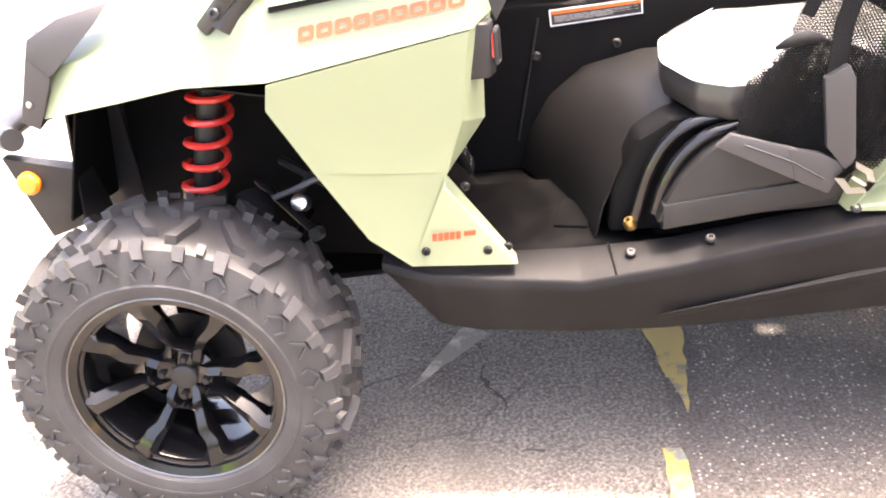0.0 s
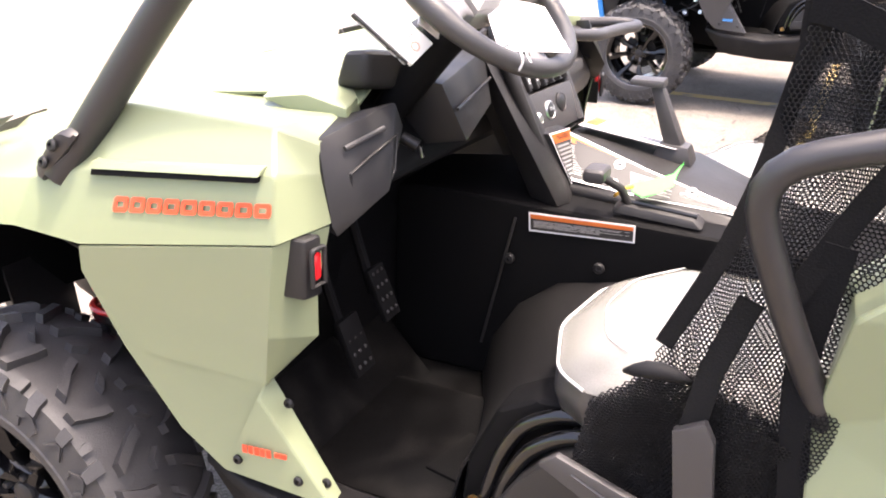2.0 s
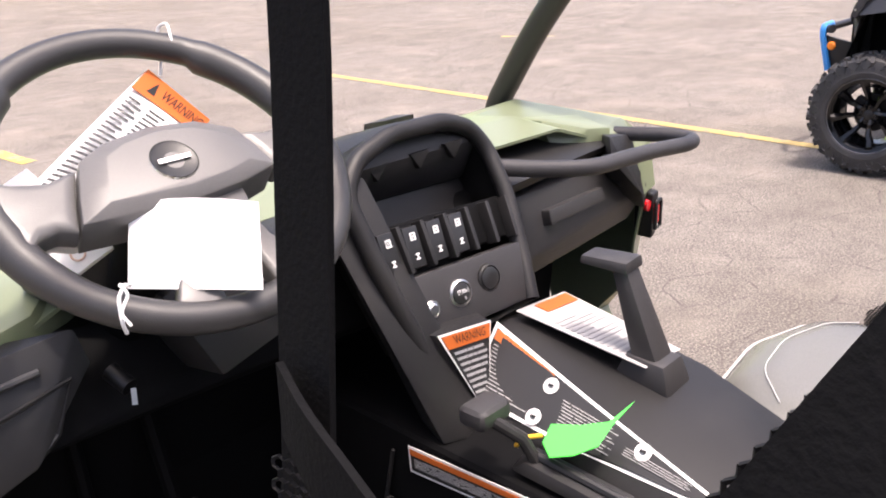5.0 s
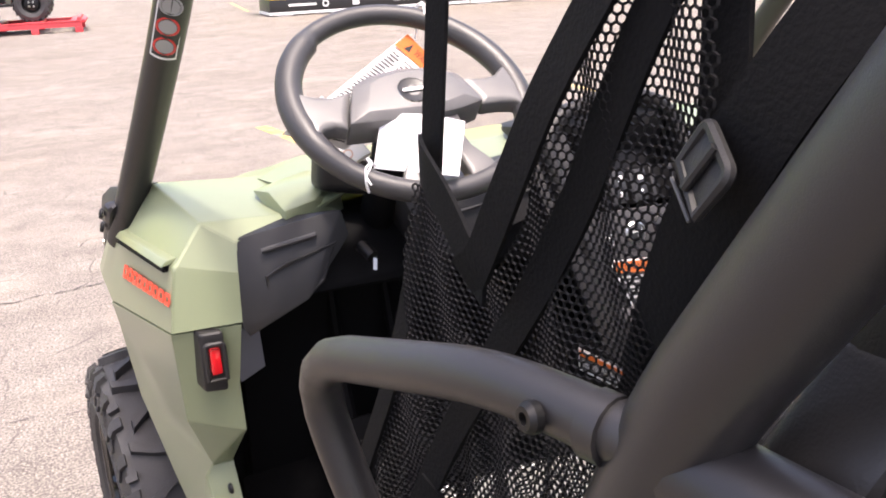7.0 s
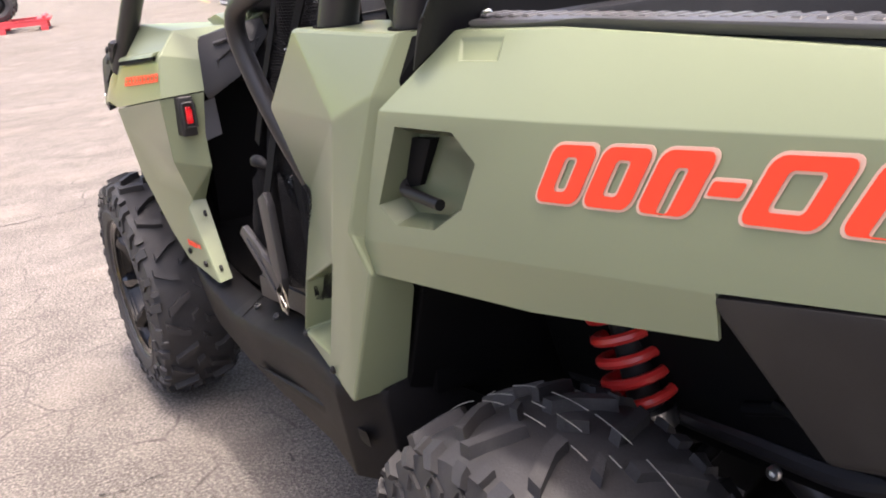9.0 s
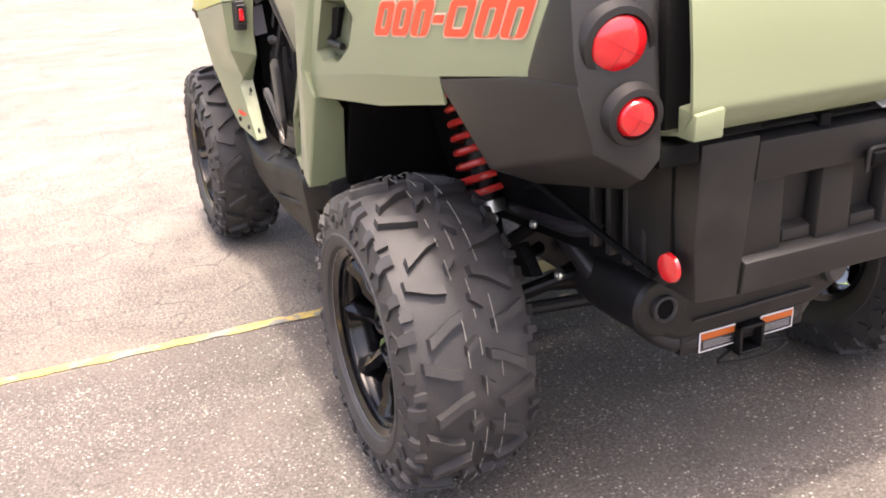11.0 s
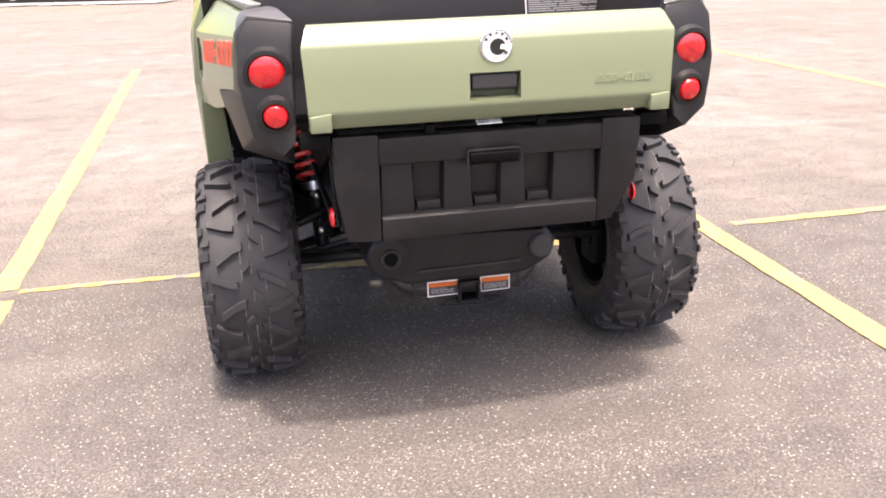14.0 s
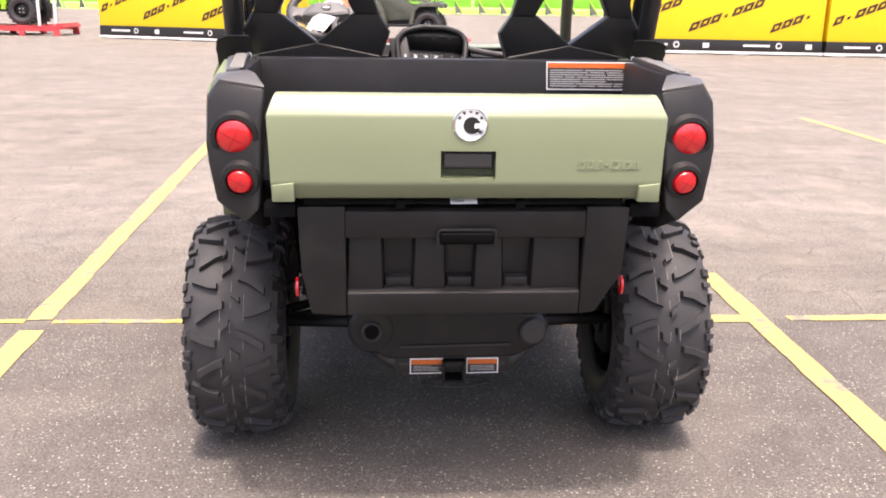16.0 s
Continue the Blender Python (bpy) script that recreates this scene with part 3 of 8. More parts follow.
# ---- wheels ----
def tyre_surface(w, half, lift=0.0):
    """Place (along the axle, radius) across the tyre: w from -1 to 1 over the tread, beyond it down the sidewall."""
    a = abs(w)
    if a <= 1:
        x, r = half * 0.90 * a, 0.332 - 0.020 * a ** 3
        nx, nr = 0.18 * a, 1.0
    else:
        k = a - 1
        x, r = half * (0.90 + 0.15 * k - 0.03 * k * k), 0.312 - 0.075 * k
        nx, nr = 0.45 + 0.8 * k, 0.75 - 0.5 * k
    n = math.hypot(nx, nr)
    x, r = x + lift * nx / n, r + lift * nr / n
    return math.copysign(x, w), r


def bar(u0, w0, u1, w1, h0, h1, hook=0.0):
    """A slanted tread block between two places (round the tyre, across it), with a kinked inner end."""
    um, wm = u0 + 0.35 * (u1 - u0), w0 + 0.35 * (w1 - w0)
    return [(u0 - h0 + hook, w0), (um - h0, wm), (u1 - h1, w1), (u1 + h1, w1), (um + h0, wm), (u0 + h0 + hook, w0)]


# long and short bars that lean against each other, a stud at the middle, shoulder blocks, and thin ridges down the sidewall
LUGS = [bar(0.10, 0.13, 0.42, 0.74, 0.065, 0.075, 0.05), bar(0.88, 0.28, 0.66, 0.88, 0.060, 0.070, -0.05), bar(0.46, 0.01, 0.58, 0.20, 0.050, 0.060),
        bar(0.27, 0.86, 0.31, 1.28, 0.085, 0.075), bar(0.78, 0.96, 0.80, 1.26, 0.080, 0.070), bar(0.02, 0.84, 0.04, 1.02, 0.055, 0.045)]
RIDGES = [bar(0.31, 1.30, 0.16, 1.52, 0.030, 0.026), bar(0.31, 1.30, 0.47, 1.52, 0.030, 0.026), bar(0.80, 1.27, 0.66, 1.60, 0.026, 0.022),
          bar(0.80, 1.27, 0.96, 1.60, 0.026, 0.022), bar(0.16, 1.52, 0.20, 1.74, 0.026, 0.018), bar(0.47, 1.52, 0.43, 1.74, 0.026, 0.018)]


def tyre_meshes(half):
    """The bare carcass and its tread blocks, for an axle along x with the outer side at -x."""
    prof = []
    for i in range(-26, 27):
        w = i / 10
        if abs(w) <= 2.0:
            prof.append(tyre_surface(w, half))
    e = half * 0.80
    prof = [(-e, 0.197), (-half * 0.90, 0.2145), (-half * 0.97, 0.219)] + prof + [(half * 0.96, 0.205), (e, 0.185)]
    carcass = lathe(prof, seg=72)
    tread = bmesh.new()
    count = 13
    for side in (-1, 1):
        for p in range(count):
            for lug, high in [(l, 0.018 if k < 3 else 0.012) for k, l in enumerate(LUGS)] + [(l, 0.006) for l in RIDGES]:
                base, top = [], []
                cu, cw = sum(u for u, _ in lug) / len(lug), sum(w for _, w in lug) / len(lug)
                for u, w in lug:
                    for lift, shrink, into in ((-0.004, 0, base), (high, 0.10, top)):
                        uu, ww = u + (cu - u) * shrink, w + (cw - w) * shrink
                        ang = 2 * math.pi * (p + uu + (0.5 if side > 0 else 0)) / count
                        x, r = tyre_surface(side * ww, half, lift if ww < 1.10 else min(lift, 0.016))
                        into.append(tread.verts.new((x, r * math.cos(ang), r * math.sin(ang))))
                n = len(lug)
                tread.faces.new(top)
                for i in range(n):
                    tread.faces.new((base[i], base[(i + 1) % n], top[(i + 1) % n], top[i]))
    # raised rings on the sidewalls
    for side in (-1, 1):
        x0 = side * half * 1.02
        lathe([(x0 * 0.985, 0.249), (x0 * 1.006, 0.246), (x0 * 1.006, 0.241), (x0 * 0.97, 0.237)], seg=60, bm=tread)
    return carcass, tread


def rim_mesh(half):
    face = -half * 0.40
    lip = [(-half * 0.84, 0.195), (-half * 0.90, 0.212), (-half * 0.875, 0.2155), (-half * 0.80, 0.199), (-half * 0.74, 0.190), (-half * 0.6, 0.184), (half * 0.3, 0.158),
           (half * 0.8, 0.172), (half * 0.84, 0.195), (half * 0.80, 0.197), (half * 0.76, 0.180), (half * 0.3, 0.166), (-half * 0.6, 0.192)]
    bm = lathe(lip, seg=64, closed=True)
    lathe([(face - 0.004, 0), (face - 0.004, 0.055), (face + 0.004, 0.064), (face + 0.04, 0.066), (face + 0.06, 0.05), (half * 0.6, 0.05)], seg=36, bm=bm)
    return bm


def spoke_mesh(half, f):
    """One straight arm of a split spoke, leaning to the side f, with a chamfered face and a foot that spreads along the lip."""
    face = -half * 0.40
    bm = bmesh.new()
    rows = []
    for r, turn, wd, x0, x1 in ((0.024, 0.75, 0.013, face - 0.004, face + 0.035), (0.056, 0.46, 0.0150, face - 0.022, face + 0.026), (0.078, 0.34, 0.0140, face - 0.016, face + 0.020),
                                (0.118, 0.345, 0.0170, face - 0.034, face + 0.010), (0.146, 0.400, 0.0215, face - 0.036, face + 0.002), (0.176, 0.405, 0.0230, face - 0.052, face), (0.197, 0.395, 0.0380, face - 0.052, face)):
        a = 0.22 + f * turn
        d, e = Vector((0, math.cos(a), math.sin(a))), Vector((0, -math.sin(a), math.cos(a)))
        rows.append([bm.verts.new(d * r + e * q * wd + Vector((x, 0, 0))) for q, x in ((-f, x0 + 0.018), (-0.30 * f, x0), (0.72 * f, x0 + 0.007), (f, x0 + 0.019), (0.85 * f, x1), (-0.85 * f, x1))])
    for a, b in zip(rows, rows[1:]):
        for i in range(6):
            bm.faces.new((a[i], a[(i + 1) % 6], b[(i + 1) % 6], b[i]))
    bm.faces.new(rows[0])
    bm.faces.new(rows[-1][::-1])
    return bm


def brace_mesh(half):
    """The bridge across a lug pocket, between the two arms of a pair."""
    face, bm = -half * 0.40, bmesh.new()
    pts = []
    for a, r0, r1 in ((-0.36, 0.072, 0.088), (-0.16, 0.064, 0.080), (0.16, 0.064, 0.080), (0.36, 0.072, 0.088)):
        y, z = math.cos(0.22 + a), math.sin(0.22 + a)
        pts.append([bm.verts.new((x, r * y, r * z)) for x, r in ((face - 0.004, r0), (face - 0.018, 0.5 * (r0 + r1)), (face - 0.008, r1), (face + 0.02, r1), (face + 0.02, r0))])
    for p, q in zip(pts, pts[1:]):
        for i in range(5):
            bm.faces.new((p[i], p[(i + 1) % 5], q[(i + 1) % 5], q[i]))
    bm.faces.new(pts[0])
    bm.faces.new(pts[-1][::-1])
    return bm


def rim_accents(half):
    """The thin machined bead of the lip."""
    return lathe([(-half * 0.900, 0.2098), (-half * 0.910, 0.2118), (-half * 0.903, 0.2138)], seg=64, closed=True)


def drum_mesh(half):
    """Hub carrier, disc and caliper behind the spokes."""
    bm = lathe([(half * 0.1, 0.0), (half * 0.1, 0.105), (half * 0.14, 0.105), (half * 0.14, 0.05), (half * 0.95, 0.045), (half * 0.95, 0.0)], seg=32)
    block((half * 0.2, 0.075, 0.05), (0.05, 0.06, 0.07), (30, 0, 0), 0.008, 2, bm)
    return bm


def chalk_marks(half):
    """Broken factory stripes round the tread."""
    bm, rnd = bmesh.new(), random.Random(8)
    for w in (-0.20, 0.02, 0.30):
        a = 0.0
        while a < 6.2:
            span = rnd.uniform(0.05, 0.22)
            x = half * 0.9 * w
            tube([(x + 0.001 * math.sin(9 * a), 0.3515 * math.cos(a + span * k / 4), 0.3515 * math.sin(a + span * k / 4)) for k in range(5)], 0.0008, 4, bm=bm)
            a += span + rnd.uniform(0.03, 0.25)
    return bm


WHEEL_MESHES = {}


def wheel(parent, centre, half, side, turn=0.0, size=1.0):
    """A wheel on its hub; side -1: its outer face looks to -x."""
    if half not in WHEEL_MESHES:
        made = []
        carcass, tread = tyre_meshes(half)
        for name, bm, mat in (("wheel", rim_mesh(half), RIM), ("tyre", carcass, RUBBER), ("tread", tread, RUBBER),
                              ("lip", rim_accents(half), MACHINED), ("hub", drum_mesh(half), IRON), ("spoke_left", spoke_mesh(half, -1), RIM), ("spoke_right", spoke_mesh(half, 1), RIM), ("spoke_brace", brace_mesh(half), RIM),
                              ("centre_cap", lathe([(-half * 0.40 - 0.014, 0), (-half * 0.40 - 0.014, 0.02), (-half * 0.40 - 0.010, 0.026), (-half * 0.40, 0.028)], seg=24), BLACK),
                              ("lip_step", lathe([(-half * 0.70, 0.186), (-half * 0.745, 0.1875), (-half * 0.76, 0.1935), (-half * 0.70, 0.197)], seg=64), RIM),
                              ("lug_nut", lathe([(-0.012, 0), (-0.012, 0.006), (-0.010, 0.008), (0.006, 0.009)], seg=6), IRON)):
            ob = part(name, bm, mat, parent, sharp=38)
            made.append((name, ob.data))
            bpy.data.objects.remove(ob)
        WHEEL_MESHES[half] = made
    top = None
    for name, me in WHEEL_MESHES[half]:
        if name.startswith("spoke"):
            for k in range(4):
                arm = new("spoke_brace" if name.endswith("brace") else "spoke", me)
                arm.parent = top
                arm.rotation_euler = (math.pi / 2 * k, 0, 0)
            continue
        if name == "lug_nut":
            for k in range(4):
                a = math.pi / 2 * k + 0.22
                nut = new("lug_nut", me)
                nut.parent = top
                nut.location = (-half * 0.40 - 0.004, 0.044 * math.cos(a), 0.044 * math.sin(a))
            continue
        ob = new(name, me)
        if top is None:
            top = ob
            ob.parent = parent
            ob.matrix_basis = pose(*centre, turn, 0, 180 if side > 0 else 0)
            ob.scale = (size, size, size)
            tagged(ob, "gloss black alloy wheel with split spokes with knobbly tyre")
        else:
            ob.parent = top
    return top


def coil(parent, bottom, top, mat, turns=7, r=0.042, wire=0.0072, low=0.30):
    """A shock absorber with its spring: body, rod, collar, and coil."""
    a, b = Vector(bottom), Vector(top)
    d = (b - a)
    ax = d.normalized()
    u = ax.orthogonal().normalized()
    v = ax.cross(u)
    shock = part("shock_absorber", tube([a, a + d * 0.45], 0.024, 16), IRON, parent, "black gas shock absorber")
    part("rod", tube([a + d * 0.45, b], 0.026, 16), BLACK, shock)
    collar = lathe([(-0.014, 0.02), (-0.014, 0.043), (0.014, 0.043), (0.014, 0.02)], a + d * low, ax, 24)
    part("collar", collar, STEEL, shock, "bright metal spring collar")
    lo, hi = a + d * (low + 0.04), b - d * 0.03
    pts = []
    for i in range(turns * 16 + 1):
        k = i / (turns * 16)
        pts.append(lo.lerp(hi, k) + r * (math.cos(2 * math.pi * turns * k) * u + math.sin(2 * math.pi * turns * k) * v))
    part("spring", tube(pts, wire, 8), mat, shock, "enamelled coil spring")
    part("eye", tube([a - Vector((0, 0.02, 0)), a + Vector((0, 0.02, 0))], 0.024, 14), IRON, shock)
    return shock


# ---- the utility vehicle ----
def side_x(y):
    """The flank of the cargo box tapers in towards the rear."""
    return -0.734 + 0.11 * (0.192 - y) if y > -0.09 else -0.703 + 0.19 * (-0.09 - y)


def front_fender(veh, s, body):
    """The upper front fender: lit top, sloping shoulder with a vent slot, flank down to the seam and the wheel arch."""
    hood = [(-0.47, 2.10, 0.985), (-0.485, 1.90, 1.036), (-0.488, 1.75, 1.078), (-0.488, 1.60, 1.118), (-0.500, 1.30, 1.126)]
    shoulder = [(-0.60, 2.09, 0.985), (-0.635, 1.90, 1.02), (-0.66, 1.75, 1.075), (-0.672, 1.60, 1.135), (-0.665, 1.335, 1.128)]
    crease = [(-0.66, 2.08, 0.965), (-0.715, 1.90, 0.985), (-0.735, 1.75, 1.012), (-0.733, 1.60, 1.050), (-0.718, 1.30, 1.078)]
    edge = [(-0.70, 2.055, 0.885), (-0.745, 1.90, 0.915), (-0.757, 1.78, 0.935), (-0.764, 1.632, 0.934), (-0.733, 1.294, 0.985)]
    rows = [hood, shoulder, crease, edge]
    n = len(hood)
    vs = [p for r in rows for p in r]
    fs = [(r * n + i, r * n + i + 1, (r + 1) * n + i + 1, (r + 1) * n + i) for r in range(3) for i in range(n - 1)]
    k = len(vs)
    vs += [(-0.628, 1.286, 1.105), (-0.627, 1.283, 1.054), (-0.637, 1.264, 0.991), (-0.535, 1.29, 1.118)]
    a, b, c, d = n - 1, 2 * n - 1, 3 * n - 1, 4 * n - 1
    fs += [(b, c, k + 1, k), (c, d, k + 2, k + 1), (a, b, k, k + 3)]
    fend = part("front_fender", sheet(sided(vs, s), fs, 0.005, 0.004, (0, 1.7, 0.7)), body, veh, "sage green moulded plastic fender", sharp=12)
    q = sided([(-0.731, 1.62, 1.047), (-0.7165, 1.30, 1.077), (-0.733, 1.294, 0.985), (-0.764, 1.632, 0.934)], s)
    if s > 0:
        q = [q[1], q[0], q[3], q[2]]
    # vent slot as a dark strip, recess shade in its colour, under a green lip
    slot = sided([(-0.741, 1.612, 1.050), (-0.7265, 1.322, 1.077), (-0.729, 1.322, 1.068), (-0.7445, 1.612, 1.040)], s)
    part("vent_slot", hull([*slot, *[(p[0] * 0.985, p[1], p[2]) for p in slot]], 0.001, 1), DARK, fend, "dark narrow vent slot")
    lip = sided([(-0.737, 1.615, 1.058), (-0.722, 1.318, 1.086), (-0.731, 1.318, 1.077), (-0.745, 1.615, 1.049)], s)
    part("vent_lip", hull([*lip, *[(p[0] * 0.975, p[1], p[2] + 0.003) for p in lip]], 0.002, 2), body, fend)
    return fend, q


def front_side_panel(veh, s, body):
    """The panel behind the front wheel, folded in along its rear edge, with the cut-out over the sill."""
    vs = [(-0.765, 1.634, 0.930), (-0.734, 1.300, 0.981), (-0.640, 1.266, 0.987), (-0.648, 1.286, 0.885), (-0.650, 1.292, 0.805),
          (-0.688, 1.362, 0.722), (-0.726, 1.325, 0.83), (-0.757, 1.645, 0.885), (-0.748, 1.585, 0.765), (-0.718, 1.514, 0.616),
          (-0.703, 1.445, 0.548), (-0.690, 1.250, 0.532), (-0.730, 1.50, 0.75), (-0.652, 1.375, 0.715), (-0.655, 1.253, 0.536), (-0.70, 1.372, 0.70)]
    fs = [(0, 1, 6, 5, 12, 8, 7), (1, 2, 3, 6), (3, 4, 6), (4, 5, 6), (12, 5, 15, 10, 9, 8), (15, 11, 10), (5, 4, 13), (5, 13, 14, 11, 15)]
    panel = part("side_panel", sheet(sided(vs, s), fs, 0.004, 0.004, (0, 1.5, 0.7)), body, veh, "sage green side panel behind the front wheel")
    for p in ((-0.703, 1.416, 0.578), (-0.698, 1.303, 0.570), (-0.672, 1.267, 0.562), (-0.668, 1.335, 0.687)):
        part("bolt", bolt(sided([p], s)[0], (s, 0, 0), 0.0085, 0.006), IRON, panel)
    return panel


def sill(veh, s):
    """The black rocker: sloped ledge, tall outer face that tucks under, rising behind the seat."""
    ys = [1.508, 1.41, 1.33, 1.135, 0.98, 0.78, 0.60, 0.44, 0.345]
    inner = [0.553, 0.535, 0.530, 0.530, 0.540, 0.575, 0.608, 0.625, 0.628]
    outer = [0.545, 0.520, 0.512, 0.492, 0.515, 0.556, 0.590, 0.606, 0.612]
    low = [0.532, 0.404, 0.386, 0.374, 0.374, 0.388, 0.408, 0.42, 0.43]
    xo = [-0.675, -0.692, -0.697, -0.702, -0.706, -0.714, -0.725, -0.746, -0.70]
    vs, fs = [], []
    for y, zi, zo, zl, x in zip(ys, inner, outer, low, xo):
        vs += [(x + 0.085, y, zi - 0.02), (x + 0.07, y, zi), (x, y, zo), (x - 0.004, y, zo - 0.02), (x + 0.014, y, zl), (x + 0.14, y, zl - 0.02), (-0.30, y, max(0.32, zl - 0.06))]
    for i in range(len(ys) - 1):
        for k in range(6):
            fs.append((7 * i + k, 7 * i + k + 1, 7 * i + 8 + k, 7 * i + 7 + k))
    fs += [tuple(range(7)), tuple(range(7 * len(ys) - 7, 7 * len(ys)))]
    rock = part("rocker_panel", sheet(sided(vs, s), fs, 0.005, 0.005, (0, 0.9, 0.5)), ROCKER, veh, "black grained plastic rocker panel under the door opening")
    for p in ((-0.668, 1.042, 0.529), (-0.676, 0.90, 0.552), (-0.70, 0.66, 0.606)):
        part("bolt", bolt(sided([p], s)[0], (s * 0.5, 0, 0.85), 0.010, 0.006), BLACK, rock)
    seam = tube(sided([(-0.700, 1.072, 0.503), (-0.640, 1.080, 0.538)], s), 0.0022, 6)
    part("seam", seam, DARK, rock)
    mould = hull(sided([(-0.7125, 1.00, 0.418), (-0.718, 0.66, 0.490), (-0.732, 0.37, 0.535), (-0.728, 0.37, 0.505), (-0.708, 1.00, 0.405), (-0.66, 0.6, 0.46)], s), 0.006)
    part("moulding", mould, ROCKER, rock)
    return rock


def rear_side_panel(veh, s, body):
    """The tall panel between door opening and cargo box that the cage posts stand in."""
    vs = [(-0.735, 0.436, 1.171), (-0.708, 0.176, 1.170), (-0.736, 0.575, 1.043), (-0.682, 0.597, 0.878), (-0.758, 0.285, 1.058), (-0.738, 0.200, 1.098),
          (-0.760, 0.272, 0.908), (-0.746, 0.385, 0.828), (-0.720, 0.578, 0.735), (-0.704, 0.668, 0.608), (-0.738, 0.470, 0.640), (-0.738, 0.445, 0.604),
          (-0.752, 0.360, 0.606), (-0.745, 0.252, 0.845), (-0.675, 0.262, 0.808), (-0.660, 0.355, 0.606),
          (-0.665, 0.565, 0.745), (-0.690, 0.425, 0.800), (-0.690, 0.480, 0.655), (-0.665, 0.620, 0.630),
          (-0.60, 0.435, 1.166), (-0.60, 0.178, 1.172), (-0.60, 0.585, 1.043), (-0.58, 0.60, 0.878), (-0.60, 0.69, 0.606), (-0.660, 0.148, 1.169), (-0.712, 0.183, 1.086), (-0.735, 0.258, 0.900)]
    fs = [(1, 25, 26, 5), (5, 26, 27, 6), (6, 27, 14, 13), (0, 1, 5, 4), (0, 4, 2), (2, 4, 3), (4, 7, 3), (4, 5, 6, 7), (3, 7, 8), (7, 6, 13, 12, 11, 10), (9, 10, 11), (12, 13, 14, 15),
          (8, 7, 17, 16), (7, 10, 18, 17), (10, 9, 19, 18), (9, 8, 16, 19), (16, 17, 18, 19),
          (0, 20, 21, 1), (0, 2, 22, 20), (2, 3, 23, 22), (3, 8, 9, 24, 23)]
    panel = part("rear_side_panel", sheet(sided(vs, s), fs, 0.004, 0.005, (0, 0.35, 0.85)), body, veh, "sage green panel around the cage posts", sharp=14)
    part("bolt", bolt(sided([(-0.741, 0.452, 0.622)], s)[0], (s, 0, 0), 0.007, 0.005), IRON, panel)
    for p in ((-0.687, 0.384, 1.170), (-0.662, 0.206, 1.170)):
        part("post_hole", lathe([(0.0, 0), (0.0025, 0.0300), (0.0025, 0.0345), (0.0, 0.035)], sided([p], s)[0], (0, -0.02, 1), 24), DARK, panel, "dark rim of the post hole")
    return panel


def cargo_side(veh, s, body):
    """The flank of the cargo box: sloping top, upright face with the latch pocket, lower turn-in to the wheel arch."""
    def fx(y):
        return side_x(y)

    t0, tm, t1 = (-0.662, 0.112, 1.170), (-0.648, -0.09, 1.178), (-0.578, -0.58, 1.160)
    c0, cm, c1 = (fx(0.192), 0.192, 1.079), (fx(-0.09), -0.09, 1.093), (fx(-0.60), -0.60, 1.117)
    l0, lm, l1, l2 = (fx(0.268), 0.268, 0.893), (fx(-0.09), -0.09, 0.938), (fx(-0.29), -0.29, 0.955), (fx(-0.54), -0.54, 0.985)
    b0, bm_, b1 = (-0.737, 0.252, 0.845), (-0.690, -0.046, 0.868), (-0.655, -0.285, 0.905)
    P = [(fx(y), y, z) for y, z in ((0.216, 0.952), (0.160, 1.062), (0.048, 1.067), (0.010, 1.036), (0.042, 0.977), (0.100, 0.940), (0.182, 0.931))]
    vs = [t0, t1, c0, c1, l0, l1, l2, b0, b1] + P + [(-0.60, 0.112, 1.172), (-0.53, -0.58, 1.155), tm, cm, lm, bm_]
    # shallow moulded rectangle in the sloping top
    top = [Vector(p) for p in (t0, tm, cm, c0)]

    def on_top(u, v, deep=0.0):
        p = top[0].lerp(top[1], u).lerp(top[3].lerp(top[2], u), v)
        return tuple(p + Vector((0.6, 0, -0.8)) * deep)

    vs += [on_top(0.12, 0.08), on_top(0.50, 0.08), on_top(0.58, 0.36), on_top(0.27, 0.36)]
    vs += [on_top(0.145, 0.115, 0.0035), on_top(0.49, 0.115, 0.0035), on_top(0.555, 0.335, 0.0035), on_top(0.285, 0.335, 0.0035)]
    fs = [(0, 18, 23, 22), (18, 19, 24, 23), (19, 2, 25, 24), (2, 0, 22, 25), (22, 23, 27, 26), (23, 24, 28, 27), (24, 25, 29, 28), (25, 22, 26, 29), (26, 27, 28, 29), (18, 1, 3, 19), (4, 7, 21, 20), (20, 21, 8, 5), (2, 19, 12, 11), (19, 3, 6, 5, 20), (19, 20, 13, 12), (20, 14, 13), (20, 4, 14), (4, 15, 14), (4, 9, 15), (4, 2, 10, 9), (2, 11, 10), (0, 16, 17, 1, 18)]
    side = part("cargo_box_side", sheet(sided(vs, s), fs, 0.005, 0.0045, (0, -0.2, 0.95)), body, veh, "sage green cargo box side panel with a latch pocket")
    # pocket: floor and walls
    deep = [(p[0] + 0.030, 0.128 + (p[1] - 0.128) * 0.80, 0.995 + (p[2] - 0.995) * 0.80) for p in P]
    n = len(P)
    bm = faces_of(sided(P + deep, s), [[i, (i + 1) % n, n + (i + 1) % n, n + i] for i in range(n)] + [list(range(n, 2 * n))])
    bmesh.ops.solidify(bm, geom=bm.faces[:], thickness=0.003)
    pocket = part("latch_pocket", bm, body, side)
    part("latch_plate", hull(sided([(x, y, z) for y, z in ((0.196, 0.972), (0.160, 1.044), (0.114, 1.048), (0.152, 0.984)) for x in (-0.7085, -0.69)], s), 0.001), DARK, pocket)
